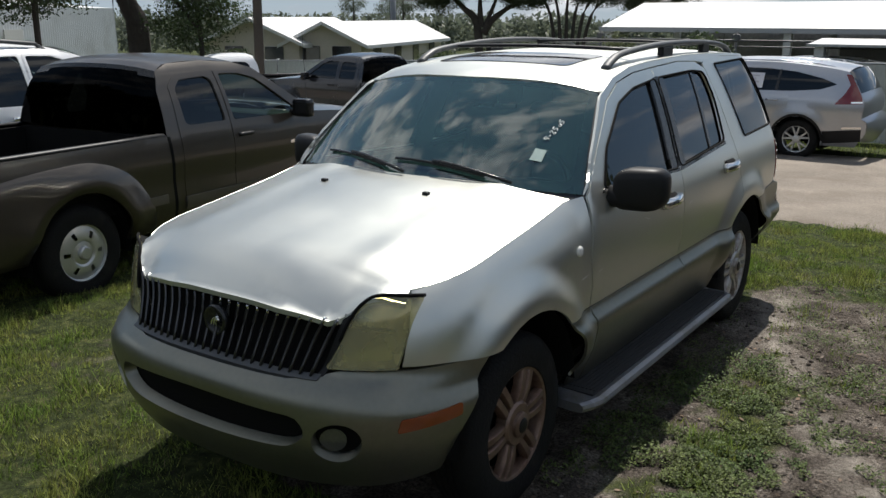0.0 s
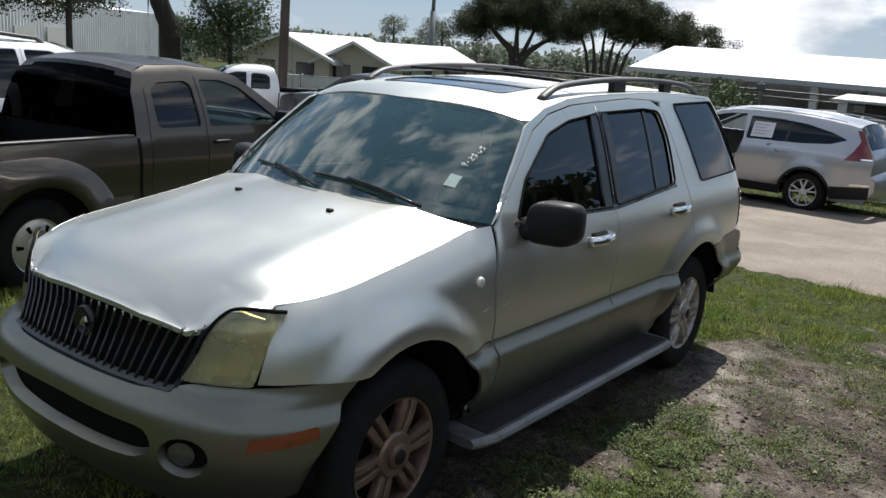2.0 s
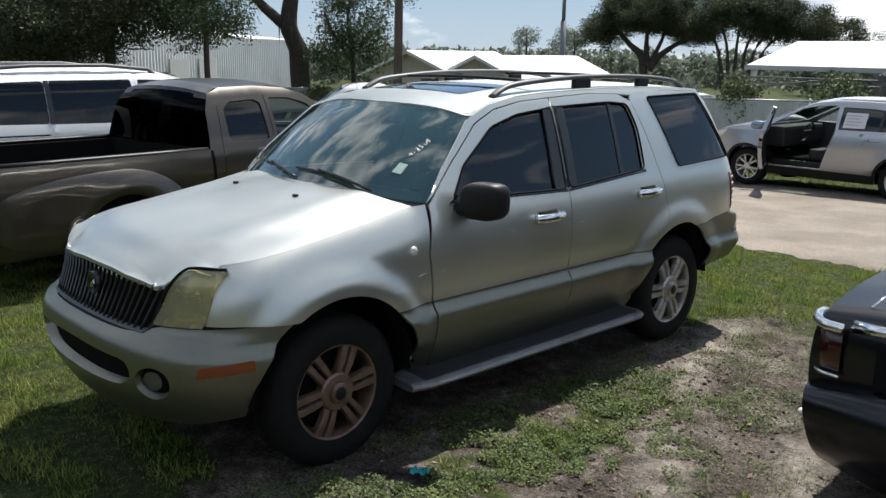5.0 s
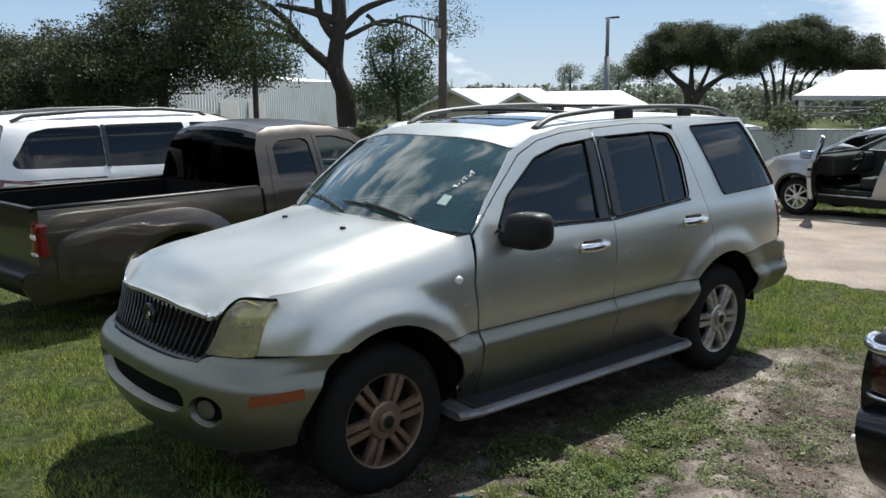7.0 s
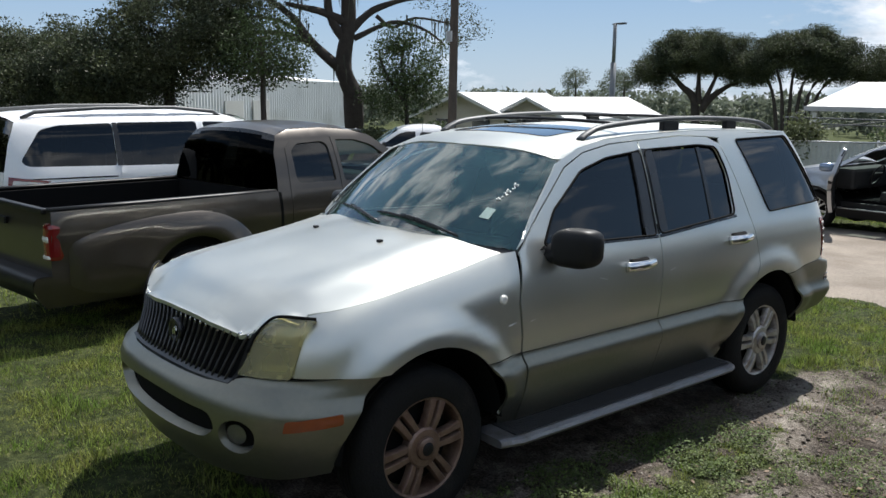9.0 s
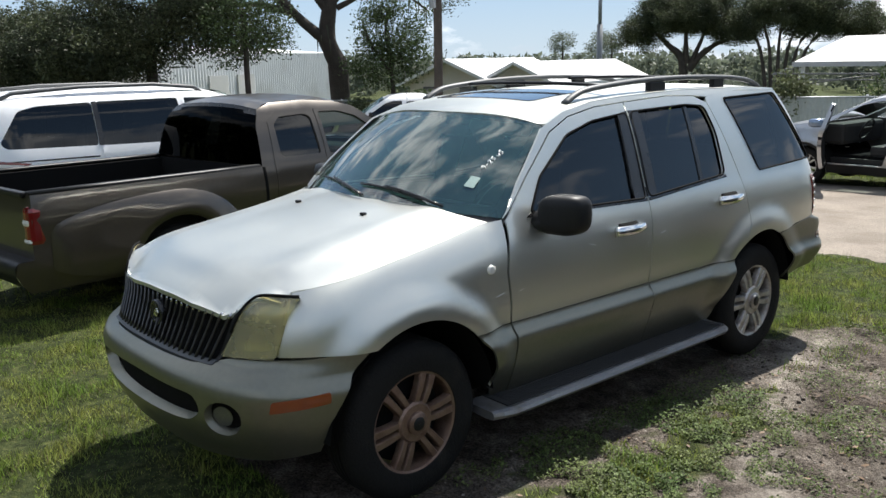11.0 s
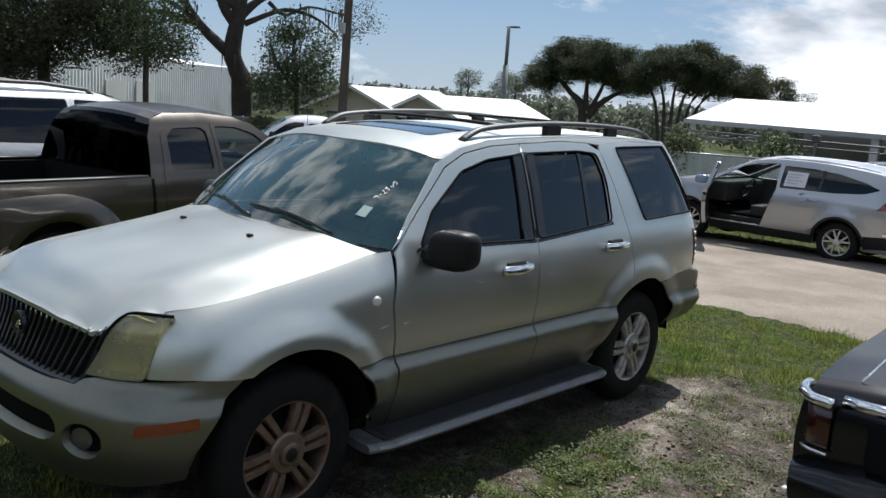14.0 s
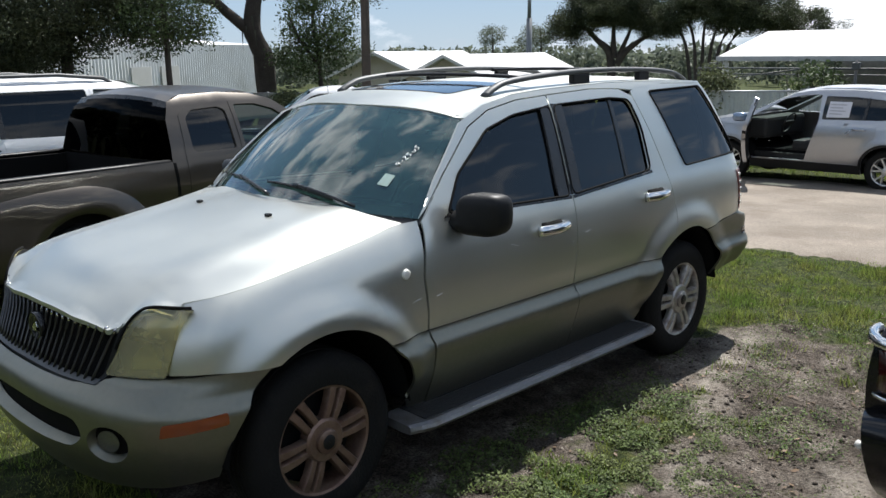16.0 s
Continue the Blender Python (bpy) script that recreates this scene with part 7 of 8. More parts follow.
# low growth and the far tree line
def make_bush(name, label, base, blobs, leaf, size, clumps, per, spread=0.2, bare=0):
    root = thing(name, label, "bush", Matrix.Translation(base))
    vs, fs = [], []
    cs = []
    for c, r in blobs:
        for _ in range(clumps):
            d = rng.normal(0, 1, 3)
            d /= np.linalg.norm(d)
            cs.append(np.array(c) + d * np.array(r) * rng.uniform(0.2, 1.0))
    for q in cs[:: max(1, len(cs) // (14 + bare))]:
        branch_tube(vs, fs, bend((q[0] * 0.3, q[1] * 0.3, -0.05), q * (1.15 if bare else 1.0), -0.05), 0.035, 0.008, 5)
    mesh_part("stems", vs, fs, BARK, root)
    v, f = leaves(cs, int(per * 3.2), size * 0.55, spread)
    fast_mesh("foliage", v, f, leaf, root)
    return root


for az, d, h, w, leaf, lb in ((146.4, 31, 1.25, 1.0, RED_LEAF, "reddish flowering shrub by the warehouse"), (143.2, 30, 1.5, 0.9, OLIVE_LEAF, "pale dry shrub below the oak"), (141.6, 29, 1.4, 1.2, OLIVE_LEAF, "olive shrub below the young tree"), (139.6, 29, 1.7, 1.0, MID_LEAF, "green shrub beside the pole"),
                             (148.3, 32, 1.0, 1.3, OAK_LEAF, "low dark hedge bush"), (151.6, 32, 1.0, 1.5, OAK_LEAF, "low dark hedge bush"), (153.8, 33, 1.05, 1.4, OAK_LEAF, "low dark hedge bush"), (157.5, 33, 1.2, 1.6, OAK_LEAF, "low dark hedge bush"), (161.5, 34, 1.5, 2.0, OAK_LEAF, "low dark hedge bush"), (166.5, 34, 1.5, 2.0, OAK_LEAF, "low dark hedge bush"),
                             (131.7, 45, 2.9, 1.0, MID_LEAF, "ragged small tree before the white roofs"), (126.2, 42, 1.7, 1.2, MID_LEAF, "dark shrub before the white roofs"), (117.2, 21, 1.9, 0.75, OLIVE_LEAF, "yellow-green shrub behind the fence"), (120.6, 40, 2.0, 1.6, HAZED_LEAF, "far-off green shrub with haze in its colour")):
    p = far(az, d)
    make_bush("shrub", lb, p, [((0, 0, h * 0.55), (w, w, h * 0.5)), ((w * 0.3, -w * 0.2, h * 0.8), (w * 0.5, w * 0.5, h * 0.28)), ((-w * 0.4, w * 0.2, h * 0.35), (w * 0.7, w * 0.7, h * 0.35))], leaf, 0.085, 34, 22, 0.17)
for x, y, h, w, lb in ((2.6, 16.0, 2.0, 1.1, "dark leafy shrub behind the fence"), (5.2, 16.2, 2.1, 1.3, "dark leafy shrub behind the fence"), (0.2, 16.6, 1.9, 0.9, "shrub with bare twigs behind the fence"), (-4.8, 17.5, 2.3, 0.8, "bare twisted small tree behind the fence"), (8.5, 16.5, 2.2, 1.5, "dark leafy shrub behind the fence")):
    p = Vector((x, y, ground_z(x, y)))
    make_bush("shrub", lb, p, [((0, 0, h * 0.5), (w, w * 0.7, h * 0.42))], MID_LEAF, 0.09, 60, 18, 0.16, bare=14)


def make_far_woods():
    cs = []
    for az in np.arange(84, 176, 0.28):
        d = 105 + 12 * math.sin(az * 1.7) + rng.uniform(-6, 6)
        top = 0.35 + 0.42 * noise.noise(Vector((az * 0.45, 0, 0))) + 0.30 * noise.noise(Vector((az * 1.3, 3, 0)))
        for el in np.arange(-1.4, max(top, -0.2), 0.32):
            q = far(az + rng.normal(0, 0.12), d, el + rng.normal(0, 0.06))
            cs.append((q.x, q.y, q.z))
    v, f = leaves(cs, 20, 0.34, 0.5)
    tagged(fast_mesh("far_woods", v, f, HAZED_LEAF), "distant green line of trees with haze in its colour", "woods", kind="stuff")


make_far_woods()


def make_tree_belt():
    """Trees along the lot's other sides, which its glass and paint mirror."""
    cs = []
    for az in np.arange(186, 432, 0.5):
        d = 26 + 3 * math.sin(az * 0.21) + rng.uniform(-2.5, 2.5)
        top = 8 + 4 * noise.noise(Vector((az * 0.06, 4, 0))) + 3 * noise.noise(Vector((az * 0.21, 9, 0)))
        for el in np.arange(-3.5, top, 0.9):
            q = far(az + rng.normal(0, 0.3), d + rng.normal(0, 1.2), el + rng.normal(0, 0.3))
            cs.append((q.x, q.y, q.z))
    v, f = leaves(cs, 60, 0.30, 0.55)
    tagged(fast_mesh("tree_belt", v, f, OAK_LEAF), "dark belt of trees along the lot's edge", "woods", kind="stuff")


make_tree_belt()
for az, d, lb in ((130.3, 85, "thin far-off pine tree with haze in its colour"), (128.0, 88, "thin far-off pine tree with haze in its colour"), (127.3, 80, "thin far-off pine tree with haze in its colour")):
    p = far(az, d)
    make_tree("pine_tree", lb, p, [(rel(p, [p, P(az, d, 0.5), P(az + 0.05, d, 1.7)]), 0.14, 0.05)], [(tuple(Vector(P(az, d, 1.25)) - p), (1.1, 1.1, 0.9)), (tuple(Vector(P(az + 0.5, d, 0.8)) - p), (0.8, 0.8, 0.4))], HAZED_LEAF, 0.17, 40, 14, twigs=16, spread=0.3)


def make_fence():
    root = thing("fence", "long pale screened chain-link fence", "fence", kind="structure")
    m = mat("fence_screen", (0.40, 0.43, 0.40), 0.75, 0, 0.10, 1.2, bump=0.6, bscale=40, second=((0.33, 0.35, 0.32), 0.7, 0.5, 0.75))
    y0, h, step = 14.2, 1.50, 3.0
    x = -46.0
    k = 0
    while x < 40:
        za, zb = ground_z(x, y0), ground_z(x + step, y0)
        vs, fs, n = [], [], 60
        for i in range(n + 1):
            t = i / n
            yy = y0 + (0.008 if i % 2 else -0.008)
            z = za + (zb - za) * t
            vs += [(x + 0.03 + (step - 0.06) * t, yy, z + 0.02), (x + 0.03 + (step - 0.06) * t, yy, z + h - 0.02)]
        fs = [(2 * i, 2 * i + 2, 2 * i + 3, 2 * i + 1) for i in range(n)]
        vs += [(px, py + 0.014, pz) for px, py, pz in vs]
        o = 2 * (n + 1)
        fs += [tuple(o + j for j in f[::-1]) for f in fs[:n]]
        mesh_part("screen_panel", vs, fs, m, root, smooth=False)
        tube("post", [(x, y0 + 0.04, za - 0.05), (x, y0 + 0.04, za + h + 0.05)], 0.03, GALV, root, seg=8)
        tube("top_rail", [(x, y0 + 0.02, za + h), (x + step, y0 + 0.02, zb + h)], 0.021, GALV, root, seg=6)
        x += step
        k += 1
    return root


make_fence()


def make_pole():
    p = Vector((-15.68, 13.18, ground_z(-15.68, 13.18)))
    r = thing("utility_pole", "weathered wooden utility pole", "pole", Matrix.Translation(p))
    tube("shaft", [(0.12 * t, 0, -0.1 + 10.6 * t) for t in np.linspace(0, 1, 8)], [0.135 - 0.035 * t for t in np.linspace(0, 1, 8)], POLE_WOOD, r, seg=14)
    box("meter_box", (-0.10, -0.17, 4.05), (0.10, -0.08, 4.35), GALV, r, bevel=0.01)


make_pole()


def make_light_mast(az, d, el, label, arm=True):
    p = far(az, d)
    h = far(az, d, el).z - p.z
    r = thing("light_mast", label, "lamp post", Matrix.Translation(p))
    tube("lower_shaft", [(0, 0, 0), (0, 0, h * 0.68)], 0.23, MAST, r, seg=12)
    tube("upper_shaft", [(0, 0, h * 0.66), (0, 0, h)], 0.15, MAST, r, seg=10)
    if arm:
        a = tube("arm", [(-0.35, 0.15, h), (0.1, 0, h + 0.02), (1.15, -0.35, h - 0.02)], 0.06, MAST, r, seg=8)
        box("lamp_head", (0.55, -0.45, h - 0.10), (1.25, -0.15, h + 0.04), RAIL, a, bevel=0.03)


make_light_mast(128.05, 72, 4.6, "tall grey steel light mast with a lamp arm")

WHITE_ROOF = mat("white_metal_roof", (0.60, 0.60, 0.595), 0.5, 0, 0.04, 0.8, bump=0.15, bscale=8)
TAN_WALL = mat("tan_siding", (0.50, 0.46, 0.39), 0.8, 0, 0.1, 1.0)
GREY_WALL = mat("pale_wall", (0.46, 0.46, 0.44), 0.8, 0, 0.1, 1.0)
METAL_WALL = mat("white_corrugated_wall", (0.62, 0.63, 0.63), 0.55, 0, 0.06, 0.7, second=((0.48, 0.48, 0.46), 0.4, 0.5, 0.75))


def prism(name, pts, faces, material, parent, label=""):
    return mesh_part(name, pts, faces, material, parent, label, smooth=False)


def make_gable_house(label, x, y, hw, length, z_eave, z_ridge, turn=0.0):
    zg = ground_z(x, y)
    r = thing("house", label, "house", pose(x, y, zg, 0, 0, turn))
    e, t = z_eave - zg, z_ridge - zg
    w = hw - 0.25
    prism("wall", [(-w, 0, 0), (w, 0, 0), (w, length, 0), (-w, length, 0), (-w, 0, e), (w, 0, e), (w, length, e), (-w, length, e), (0, 0, t - 0.12), (0, length, t - 0.12)],
          [(0, 1, 5, 8, 4), (1, 2, 6, 5), (2, 3, 7, 9, 6), (3, 0, 4, 7)], TAN_WALL, r)
    for s in (1, -1):
        o = -0.5
        q = [(0, o, t), (s * (hw + 0.2), o, e - 0.12), (s * (hw + 0.2), length + 0.4, e - 0.12), (0, length + 0.4, t)]
        v = q + [(a, b, c - 0.14) for a, b, c in q]
        f = [(0, 1, 2, 3), (7, 6, 5, 4), (0, 4, 5, 1), (1, 5, 6, 2), (2, 6, 7, 3)]
        prism("roof", v, f if s < 0 else [k[::-1] for k in f], WHITE_ROOF, r)
    for px in (-w * 0.45, w * 0.45):
        wi = box("window", (px - 0.42, -0.06, 0.95), (px + 0.42, 0.02, 2.0), TINT_ROOF, r, bevel=0.01)
        box("window_frame", (px - 0.48, -0.05, 0.88), (px + 0.48, -0.03, 0.95), WHITE, wi)
    for k in range(4):
        box("window", (w - 0.02, 1.5 + 3 * k, 0.95), (w + 0.05, 2.5 + 3 * k, 1.9), TINT_ROOF, r, bevel=0.01)
    return r


h1, h2 = far(137.45, 40), far(133.15, 39)
make_gable_house("tan gabled house with a white metal roof", h1.x, h1.y, 2.3, 9, 0.98, 1.94, 20)
make_gable_house("tan gabled house with a long white metal roof", h2.x, h2.y, 1.8, 13, 0.95, 1.78, 20)


def make_warehouse():
    a, b = Vector((-31.0, 1.0, 0)), Vector((-58.5, 39.5, 0))
    d = (b - a).normalized()
    n = Vector((-d.y, d.x, 0))
    if n.x > 0:
        n = -n
    zg, L = -1.9, (b - a).length
    r = thing("warehouse", "long white corrugated metal warehouse", "building", Matrix.Translation((a.x, a.y, zg)))
    top = 4.45
    vs, fs = [], []
    k = int(L / 0.35)
    for i in range(k + 1):
        for j, off in ((0, 0.0), (0.5, 0.05)):
            p = d * (L * min(1, (i + j) / k)) - n * off
            vs += [(p.x, p.y, 0), (p.x, p.y, top)]
    fs = [(2 * i, 2 * i + 2, 2 * i + 3, 2 * i + 1) for i in range(len(vs) // 2 - 1)]
    mesh_part("wall", vs, fs, METAL_WALL, r, smooth=False)
    e, w = d * L, n * 18
    prism("end_wall", [tuple(e), tuple(e + w), tuple(e + w + Vector((0, 0, top))), tuple(e + Vector((0, 0, top)))], [(0, 1, 2, 3)], METAL_WALL, r)
    q = [Vector((0, 0, top)), e + Vector((0, 0, top)), e + w * 0.5 + Vector((0, 0, top + 0.7)), w * 0.5 + Vector((0, 0, top + 0.7))]
    q2 = [q[3], q[2], e + w + Vector((0, 0, top)), w + Vector((0, 0, top))]
    prism("roof", [tuple(p) for p in q + q2], [(0, 1, 2, 3), (4, 5, 6, 7)], WHITE_ROOF, r)
    for t in (0.33, 0.52, 0.60):
        p = d * (L * t) - n * 0.08
        pts = [p, p + d * 2.4, p + d * 2.4 + Vector((0, 0, 3.1)), p + Vector((0, 0, 3.1))]
        fr = mesh_part("door", [tuple(v) for v in pts] + [tuple(v - n * 0.06) for v in pts], [(4, 5, 6, 7), (0, 1, 5, 4), (1, 2, 6, 5), (2, 3, 7, 6), (3, 0, 4, 7)], GREY_WALL, r, smooth=False)


make_warehouse()


def make_canopy(label, x0, x1, y0, y1, z_eave, z_ridge, posts, fascia=0.32):
    zg = ground_z((x0 + x1) / 2, y0)
    r = thing("open_canopy", label, "canopy", Matrix.Translation((x0, y0, zg)))
    L, D, e, t = x1 - x0, y1 - y0, z_eave - zg, z_ridge - zg
    for s in (0, 1):
        ya, yb = (0, D / 2) if s == 0 else (D, D / 2)
        q = [(0, ya, e), (L, ya, e), (L, yb, t), (0.1, yb, t)]
        v = q + [(a, b, c - 0.06) for a, b, c in q]
        f = [(0, 1, 2, 3), (7, 6, 5, 4), (0, 4, 5, 1), (1, 5, 6, 2), (3, 7, 4, 0)]
        prism("roof_sheet", v, f if s == 0 else [k[::-1] for k in f], WHITE_ROOF, r)
    box("fascia", (0, -0.05, e - fascia), (L, 0.0, e), FASCIA, r)
    box("end_fascia", (-0.05, -0.05, e - fascia), (0.0, D, e), FASCIA, r)
    for k in range(posts):
        x = 0.25 + (L - 0.5) * k / (posts - 1)
        for y in (0.15, D - 0.15):
            box("post", (x - 0.11, y - 0.11, 0), (x + 0.11, y + 0.11, e - fascia + 0.02), GREY_WALL, r, bevel=0.01)
    return r


FASCIA = mat("grey_fascia", (0.34, 0.35, 0.36), 0.6, 0, 0.08, 1.0)
make_canopy("big open canopy with a white metal roof", -10.3, 30.0, 23.4, 30.0, 1.66, 2.46, 8, 0.15)
make_canopy("small low white canopy on posts", -2.8, 1.2, 19.2, 21.2, 1.34, 1.46, 3, 0.06)
yb = 30.4
wall_back = box("storage_shed", (-9.0, yb, -1.4), (30.0, yb + 0.3, 1.4), mat("shed_wall", (0.24, 0.235, 0.23), 0.85, 0, 0.3, 0.6), None)
tagged(wall_back, "long dark grey shed wall under the canopy", "shed")
for k, (x, w, h, c) in enumerate(((-7.6, 1.6, 1.5, (0.34, 0.34, 0.33)), (-3.4, 2.2, 1.9, (0.09, 0.085, 0.08)), (0.8, 2.6, 1.8, (0.14, 0.12, 0.11)), (5.5, 3.0, 2.0, (0.10, 0.10, 0.11)), (10.5, 2.4, 1.7, (0.2, 0.19, 0.18)))):
    z = ground_z(x, 26)
    cr = box("storage_crate", (x, 25.5, z), (x + w, 27.0, z + h), mat("crate_paint", c, 0.8, 0, 0.25, 1.5), None, bevel=0.04)
    tagged(cr, "large dull storage crate under the canopy", "crate", "crates under the canopy")


def make_pipe_rack():
    y = 20.6
    r = thing("pipe_rack", "long double run of grey pipes on posts", "pipe rack")
    for z, q in ((1.36, 0.024), (1.20, 0.018)):
        tube("pipe", [(x, y, z) for x in np.linspace(-9.5, 26, 12)], q, RAIL, r, seg=8)
    tube("brace", [(-9.3, y, 0.98), (-6.3, y, 1.36)], 0.022, RAIL, r, seg=6)
    for x in range(-9, 26, 4):
        tube("post", [(x, y, ground_z(x, y) - 0.05), (x, y, 1.58)], 0.04, RAIL, r, seg=8)
        box("clamp", (x - 0.10, y - 0.07, 1.33), (x + 0.10, y + 0.07, 1.52), RAIL, r, bevel=0.02)
    return r


make_pipe_rack()


# ---- grass, weeds and litter ----
def blade_field(name, label, boxes, material, length, width, lean=0.6):
    vs, fs, s = [], [], 0
    for x0, x1, y0, y1, per, scale in boxes:
        n = int((x1 - x0) * (y1 - y0) * per)
        px, py = rng.uniform(x0, x1, n), rng.uniform(y0, y1, n)
        keep, zz = [], []
        for x, y in zip(px, py):
            g = grassy(x, y) + 0.46 * noise.noise(Vector((x * 2.3, y * 2.3, 5))) + 0.22 * noise.noise(Vector((x * 7, y * 7, 2)))
            ok = g > 0.62 + rng.uniform(-0.12, 0.12) and not (ROAD_NEAR - 0.05 < y < ROAD_FAR + 0.05)
            keep.append(ok)
            zz.append(ground_z(x, y) + bumps(x, y) - 0.004)
        keep = np.array(keep)
        px, py, zz = px[keep], py[keep], np.array(zz)[keep]
        n = len(px)
        a = rng.uniform(0, 2 * math.pi, n)
        tuft = np.array([noise.noise(Vector((x * 3.3, y * 3.3, 11))) for x, y in zip(px, py)])
        ln = length * scale * rng.uniform(0.4, 1.25, n) * np.clip(0.95 + 2.3 * tuft, 0.32, 2.3)
        w = width * scale * rng.uniform(0.7, 1.3, n)
        tip = rng.uniform(0.1, lean, n) * ln
        ta = rng.uniform(0, 2 * math.pi, n)
        b1 = np.stack([px - w * np.cos(a), py - w * np.sin(a), zz], 1)
        b2 = np.stack([px + w * np.cos(a), py + w * np.sin(a), zz], 1)
        tp = np.stack([px + tip * np.cos(ta), py + tip * np.sin(ta), zz + np.sqrt(np.maximum(ln**2 - tip**2, 1e-6))], 1)
        vs.append(np.stack([b1, b2, tp], 1).reshape(-1, 3))
        fs.append(np.arange(n * 3).reshape(-1, 3) + s)
        s += n * 3
    ob = fast_mesh(name, np.concatenate(vs), np.concatenate(fs), material)
    return tagged(ob, label, "grass", kind="stuff")


GRASS = leaf_mat("lawn_blade", (0.12, 0.185, 0.034), 0.8, 0.40, ((0.22, 0.24, 0.062), 2.6))
DRY = leaf_mat("dry_blade", (0.20, 0.165, 0.09), 0.4, 0.3)
WEED = leaf_mat("clover_leaf", (0.070, 0.108, 0.030), 0.75, 0.3, ((0.125, 0.150, 0.052), 2.2))
blade_field("lawn_grass", "short uneven green lawn grass", [(-4.5, 5.5, -5.0, 5.2, 4600, 1.0), (-14, -4.5, -6, 5, 260, 2.0), (-14, 12, 11.8, 14.2, 420, 1.7), (5.5, 10, -4, 5, 250, 2.0), (-14, -1, 5.0, 5.2, 300, 1.5)], GRASS, 0.046, 0.0034, 1.0)
blade_field("dry_grass", "thin dry straw blades in the lawn", [(-4.5, 5.5, -5.0, 5.2, 420, 1.0)], DRY, 0.045, 0.0022, 0.95)


def make_tufts():
    """Stray tufts of longer blades on the bare soil and along the drive's edge."""
    vs, fs = [], []
    spots = [(rng.uniform(1.2, 4.6), rng.uniform(-3.4, 2.8)) for _ in range(110)] + [(rng.uniform(0.8, 6.0), ROAD_NEAR + rng.normal(-0.03, 0.10)) for _ in range(150)] + [(rng.uniform(-14, -0.5), ROAD_NEAR + rng.normal(0, 0.1)) for _ in range(60)]
    for cx, cy in spots:
        r, tall = rng.uniform(0.02, 0.09), rng.uniform(0.03, 0.095)
        for _ in range(int(rng.uniform(20, 70))):
            x, y = cx + rng.normal(0, r), cy + rng.normal(0, r)
            z = ground_z(x, y) + bumps(x, y) - 0.004
            a, w, h = rng.uniform(0, 6.28), rng.uniform(0.0015, 0.0035), tall * rng.uniform(0.4, 1.2)
            ux, uy = math.cos(a), math.sin(a)
            t = rng.uniform(0.2, 0.9) * h
            b = rng.uniform(0, 6.28)
            k = len(vs)
            vs += [(x - w * ux, y - w * uy, z), (x + w * ux, y + w * uy, z), (x + t * math.cos(b), y + t * math.sin(b), z + h)]
            fs.append((k, k + 1, k + 2))
    tagged(fast_mesh("grass_tufts", vs, fs, GRASS), "stray tufts of longer green grass", "grass", kind="stuff")


make_tufts()


def make_weeds():
    """Low broad-leaved weeds: thick beside the car, then scattered in patches over the bare soil."""
    vs, fs = [], []
    k = 0
    for n, cx, cy, sx, sy, cut, tall in ((80000, 1.42, -0.8, 0.42, 1.15, -0.02, 0.045), (44000, 2.6, -0.6, 1.25, 1.9, 0.30, 0.022), (26000, 2.4, 2.6, 1.2, 0.7, 0.05, 0.040)):
        for _ in range(n):
            x, y = rng.normal(cx, sx), rng.normal(cy, sy)
            if x < 0.80 or y > ROAD_NEAR - 0.1:
                continue
            here = noise.noise(Vector((x * 2.4, y * 2.4, 8))) + 0.55 * noise.noise(Vector((x * 8, y * 8, 3)))
            if here < cut + rng.uniform(-0.06, 0.06):
                continue
            z = ground_z(x, y) + bumps(x, y) + rng.uniform(0.002, tall * (0.5 + min(1.0, max(0.0, here - cut) * 2)))
            s, a = rng.uniform(0.0032, 0.0085), rng.uniform(0, 6.28)
            u = Vector((math.cos(a), math.sin(a), rng.normal(0, 0.45))) * s
            w = Vector((-math.sin(a), math.cos(a), rng.normal(0, 0.45))) * s * 0.75
            p = Vector((x, y, z))
            vs += [p - u, p + w, p + u, p - w]
            fs += [(k, k + 1, k + 2), (k, k + 2, k + 3)]
            k += 4
    tagged(fast_mesh("clover", vs, fs, WEED), "low leafy weeds on the bare soil", "weeds", kind="stuff")


make_weeds()


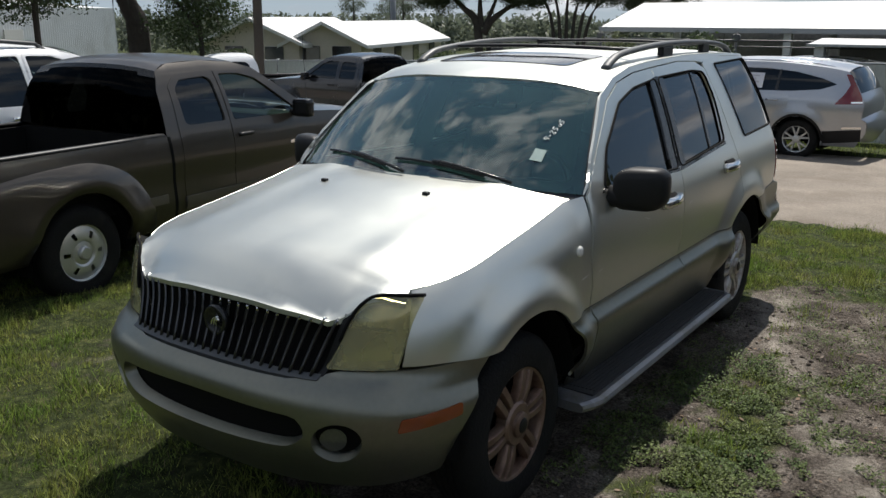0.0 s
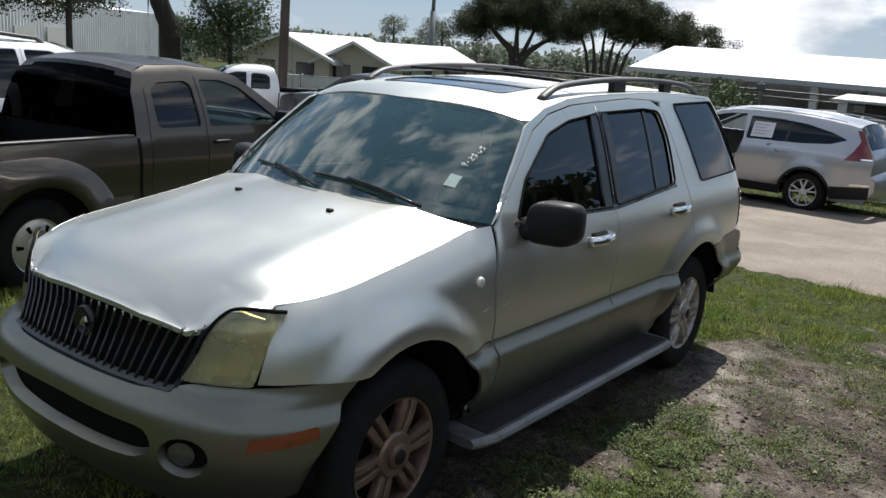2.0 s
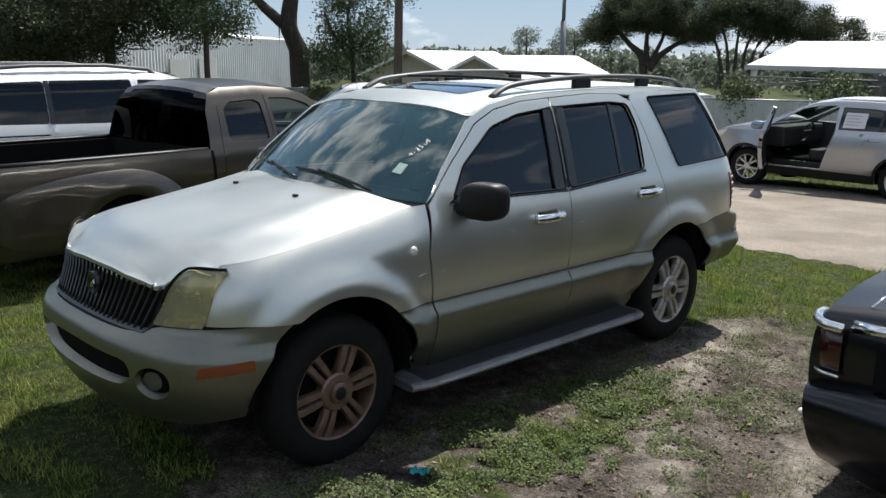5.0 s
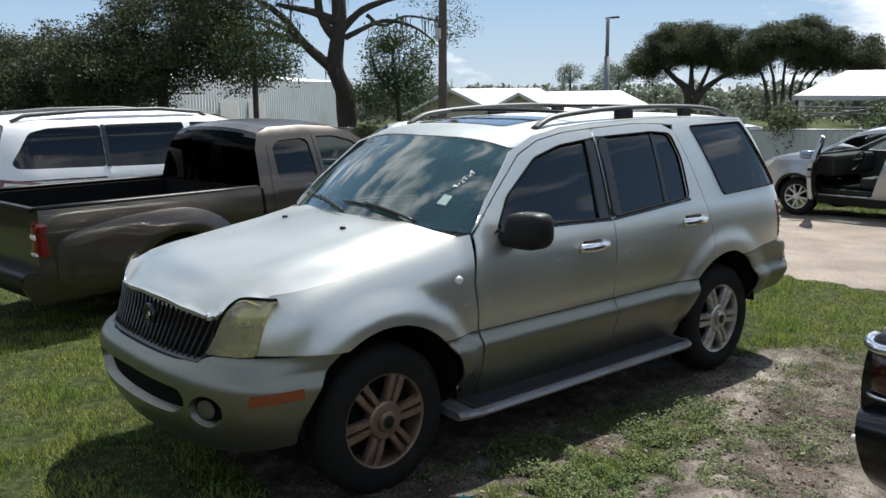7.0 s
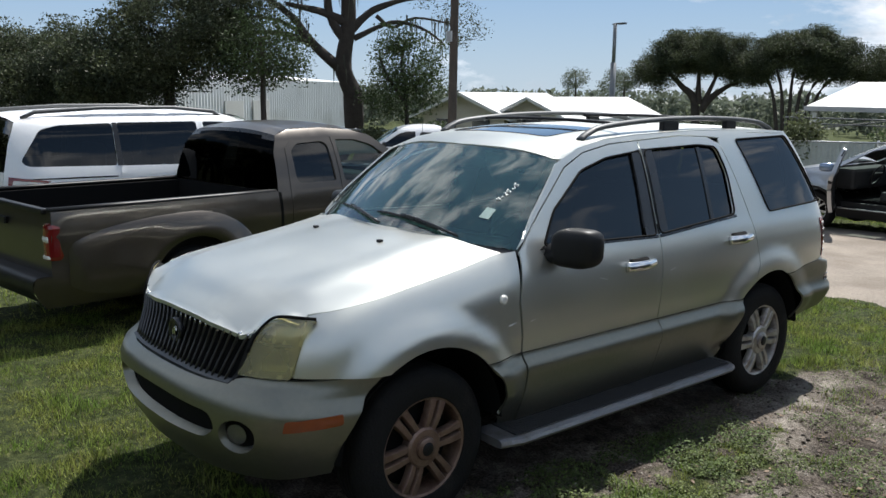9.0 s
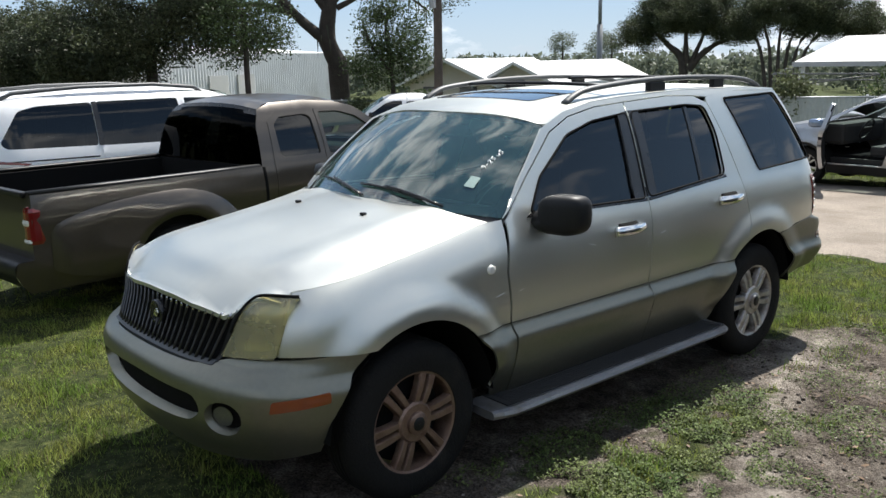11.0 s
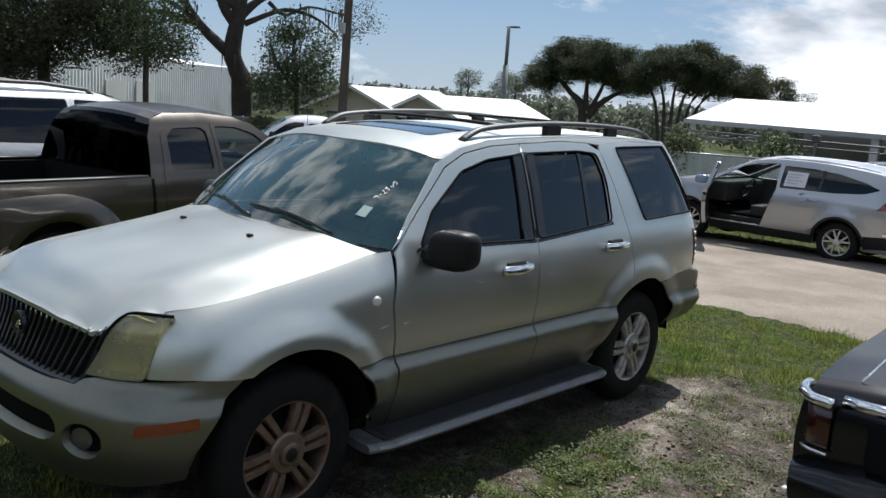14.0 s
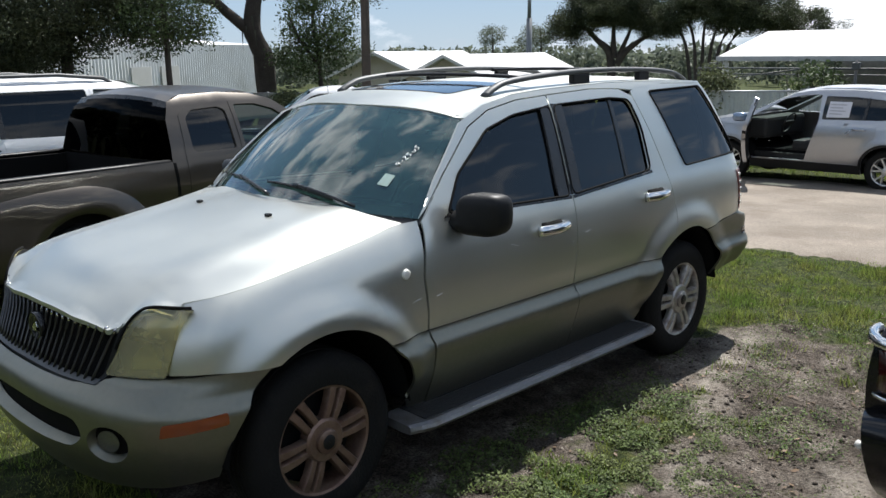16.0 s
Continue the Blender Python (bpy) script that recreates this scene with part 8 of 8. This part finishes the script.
def make_litter():
    """Clods, pebbles and dead leaves on the bare soil."""
    for name, label, n, size, flat, m in (("soil_clods", "crumbs of dark soil", 5200, (0.004, 0.017), 0.6, mat("clod_soil", (0.060, 0.048, 0.038), 0.95, 0, 0.4, 20)), ("pebbles", "scattered pale pebbles and shell bits", 1300, (0.003, 0.010), 0.6, mat("pale_pebble", (0.36, 0.33, 0.28), 0.8, 0, 0.3, 30))):
        vs, fs = [], []
        for _ in range(n):
            x, y = rng.uniform(0.8, 4.6), rng.uniform(-4.2, 3.4)
            if noise.noise(Vector((x * 1.5, y * 1.5, 4))) < -0.12:
                continue
            s = rng.uniform(*size)
            p = Vector((x, y, ground_z(x, y) + bumps(x, y) + s * flat * 0.3))
            k = len(vs)
            for d in ((1, 0, 0), (0, 1, 0), (-1, 0, 0), (0, -1, 0), (0, 0, flat), (0, 0, -flat)):
                q = Vector(d) * s * rng.uniform(0.7, 1.3)
                vs.append(p + q)
            fs += [(k, k + 1, k + 4), (k + 1, k + 2, k + 4), (k + 2, k + 3, k + 4), (k + 3, k, k + 4), (k + 1, k, k + 5), (k + 2, k + 1, k + 5), (k + 3, k + 2, k + 5), (k, k + 3, k + 5)]
        tagged(fast_mesh(name, vs, fs, m), label, "soil", kind="stuff")
    vs, fs = [], []
    for _ in range(3600):
        x, y = rng.uniform(0.9, 4.6), rng.uniform(-4.0, 3.4)
        if noise.noise(Vector((x * 2.1, y * 2.1, 14))) < rng.uniform(-0.25, 0.25):
            continue
        s, a = rng.uniform(0.006, 0.024), rng.uniform(0, 6.28)
        p = Vector((x, y, ground_z(x, y) + bumps(x, y) + 0.008))
        u = Vector((math.cos(a), math.sin(a), rng.normal(0, 0.3))) * s
        w = Vector((-math.sin(a), math.cos(a), rng.normal(0, 0.3))) * s * 0.45
        k = len(vs)
        vs += [p - u, p + w, p + u, p - w]
        fs += [(k, k + 1, k + 2), (k, k + 2, k + 3)]
    tagged(fast_mesh("dead_leaves", vs, fs, leaf_mat("dead_leaf", (0.125, 0.085, 0.055), 0.85, 0.1)), "small dead brown leaves", "leaves", kind="stuff")


make_litter()


def make_rag():
    vs, fs, n = [], [], 9
    for j in range(n):
        for i in range(n):
            u, v = i / (n - 1) - 0.5, j / (n - 1) - 0.5
            h = 0.016 + 0.022 * noise.noise(Vector((u * 5, v * 5, 2))) + 0.012 * noise.noise(Vector((u * 11, v * 11, 5)))
            vs.append((u * 0.085 * (1 + 0.3 * noise.noise(Vector((v * 4, 1, 0)))), v * 0.055 * (1 + 0.3 * noise.noise(Vector((u * 4, 6, 0)))), max(0.002, h)))
    fs = [(j * n + i, j * n + i + 1, (j + 1) * n + i + 1, (j + 1) * n + i) for j in range(n - 1) for i in range(n - 1)]
    r = mesh_part("plastic_scrap", vs, fs, mat("teal_plastic", (0.02, 0.30, 0.33), 0.35, 0, 0.2, 40), None)
    r.matrix_world = pose(1.24, -1.25, bumps(1.24, -1.25) + 0.012, 0, 0, 25)
    tagged(r, "crumpled teal plastic scrap on the soil", "litter")


make_rag()
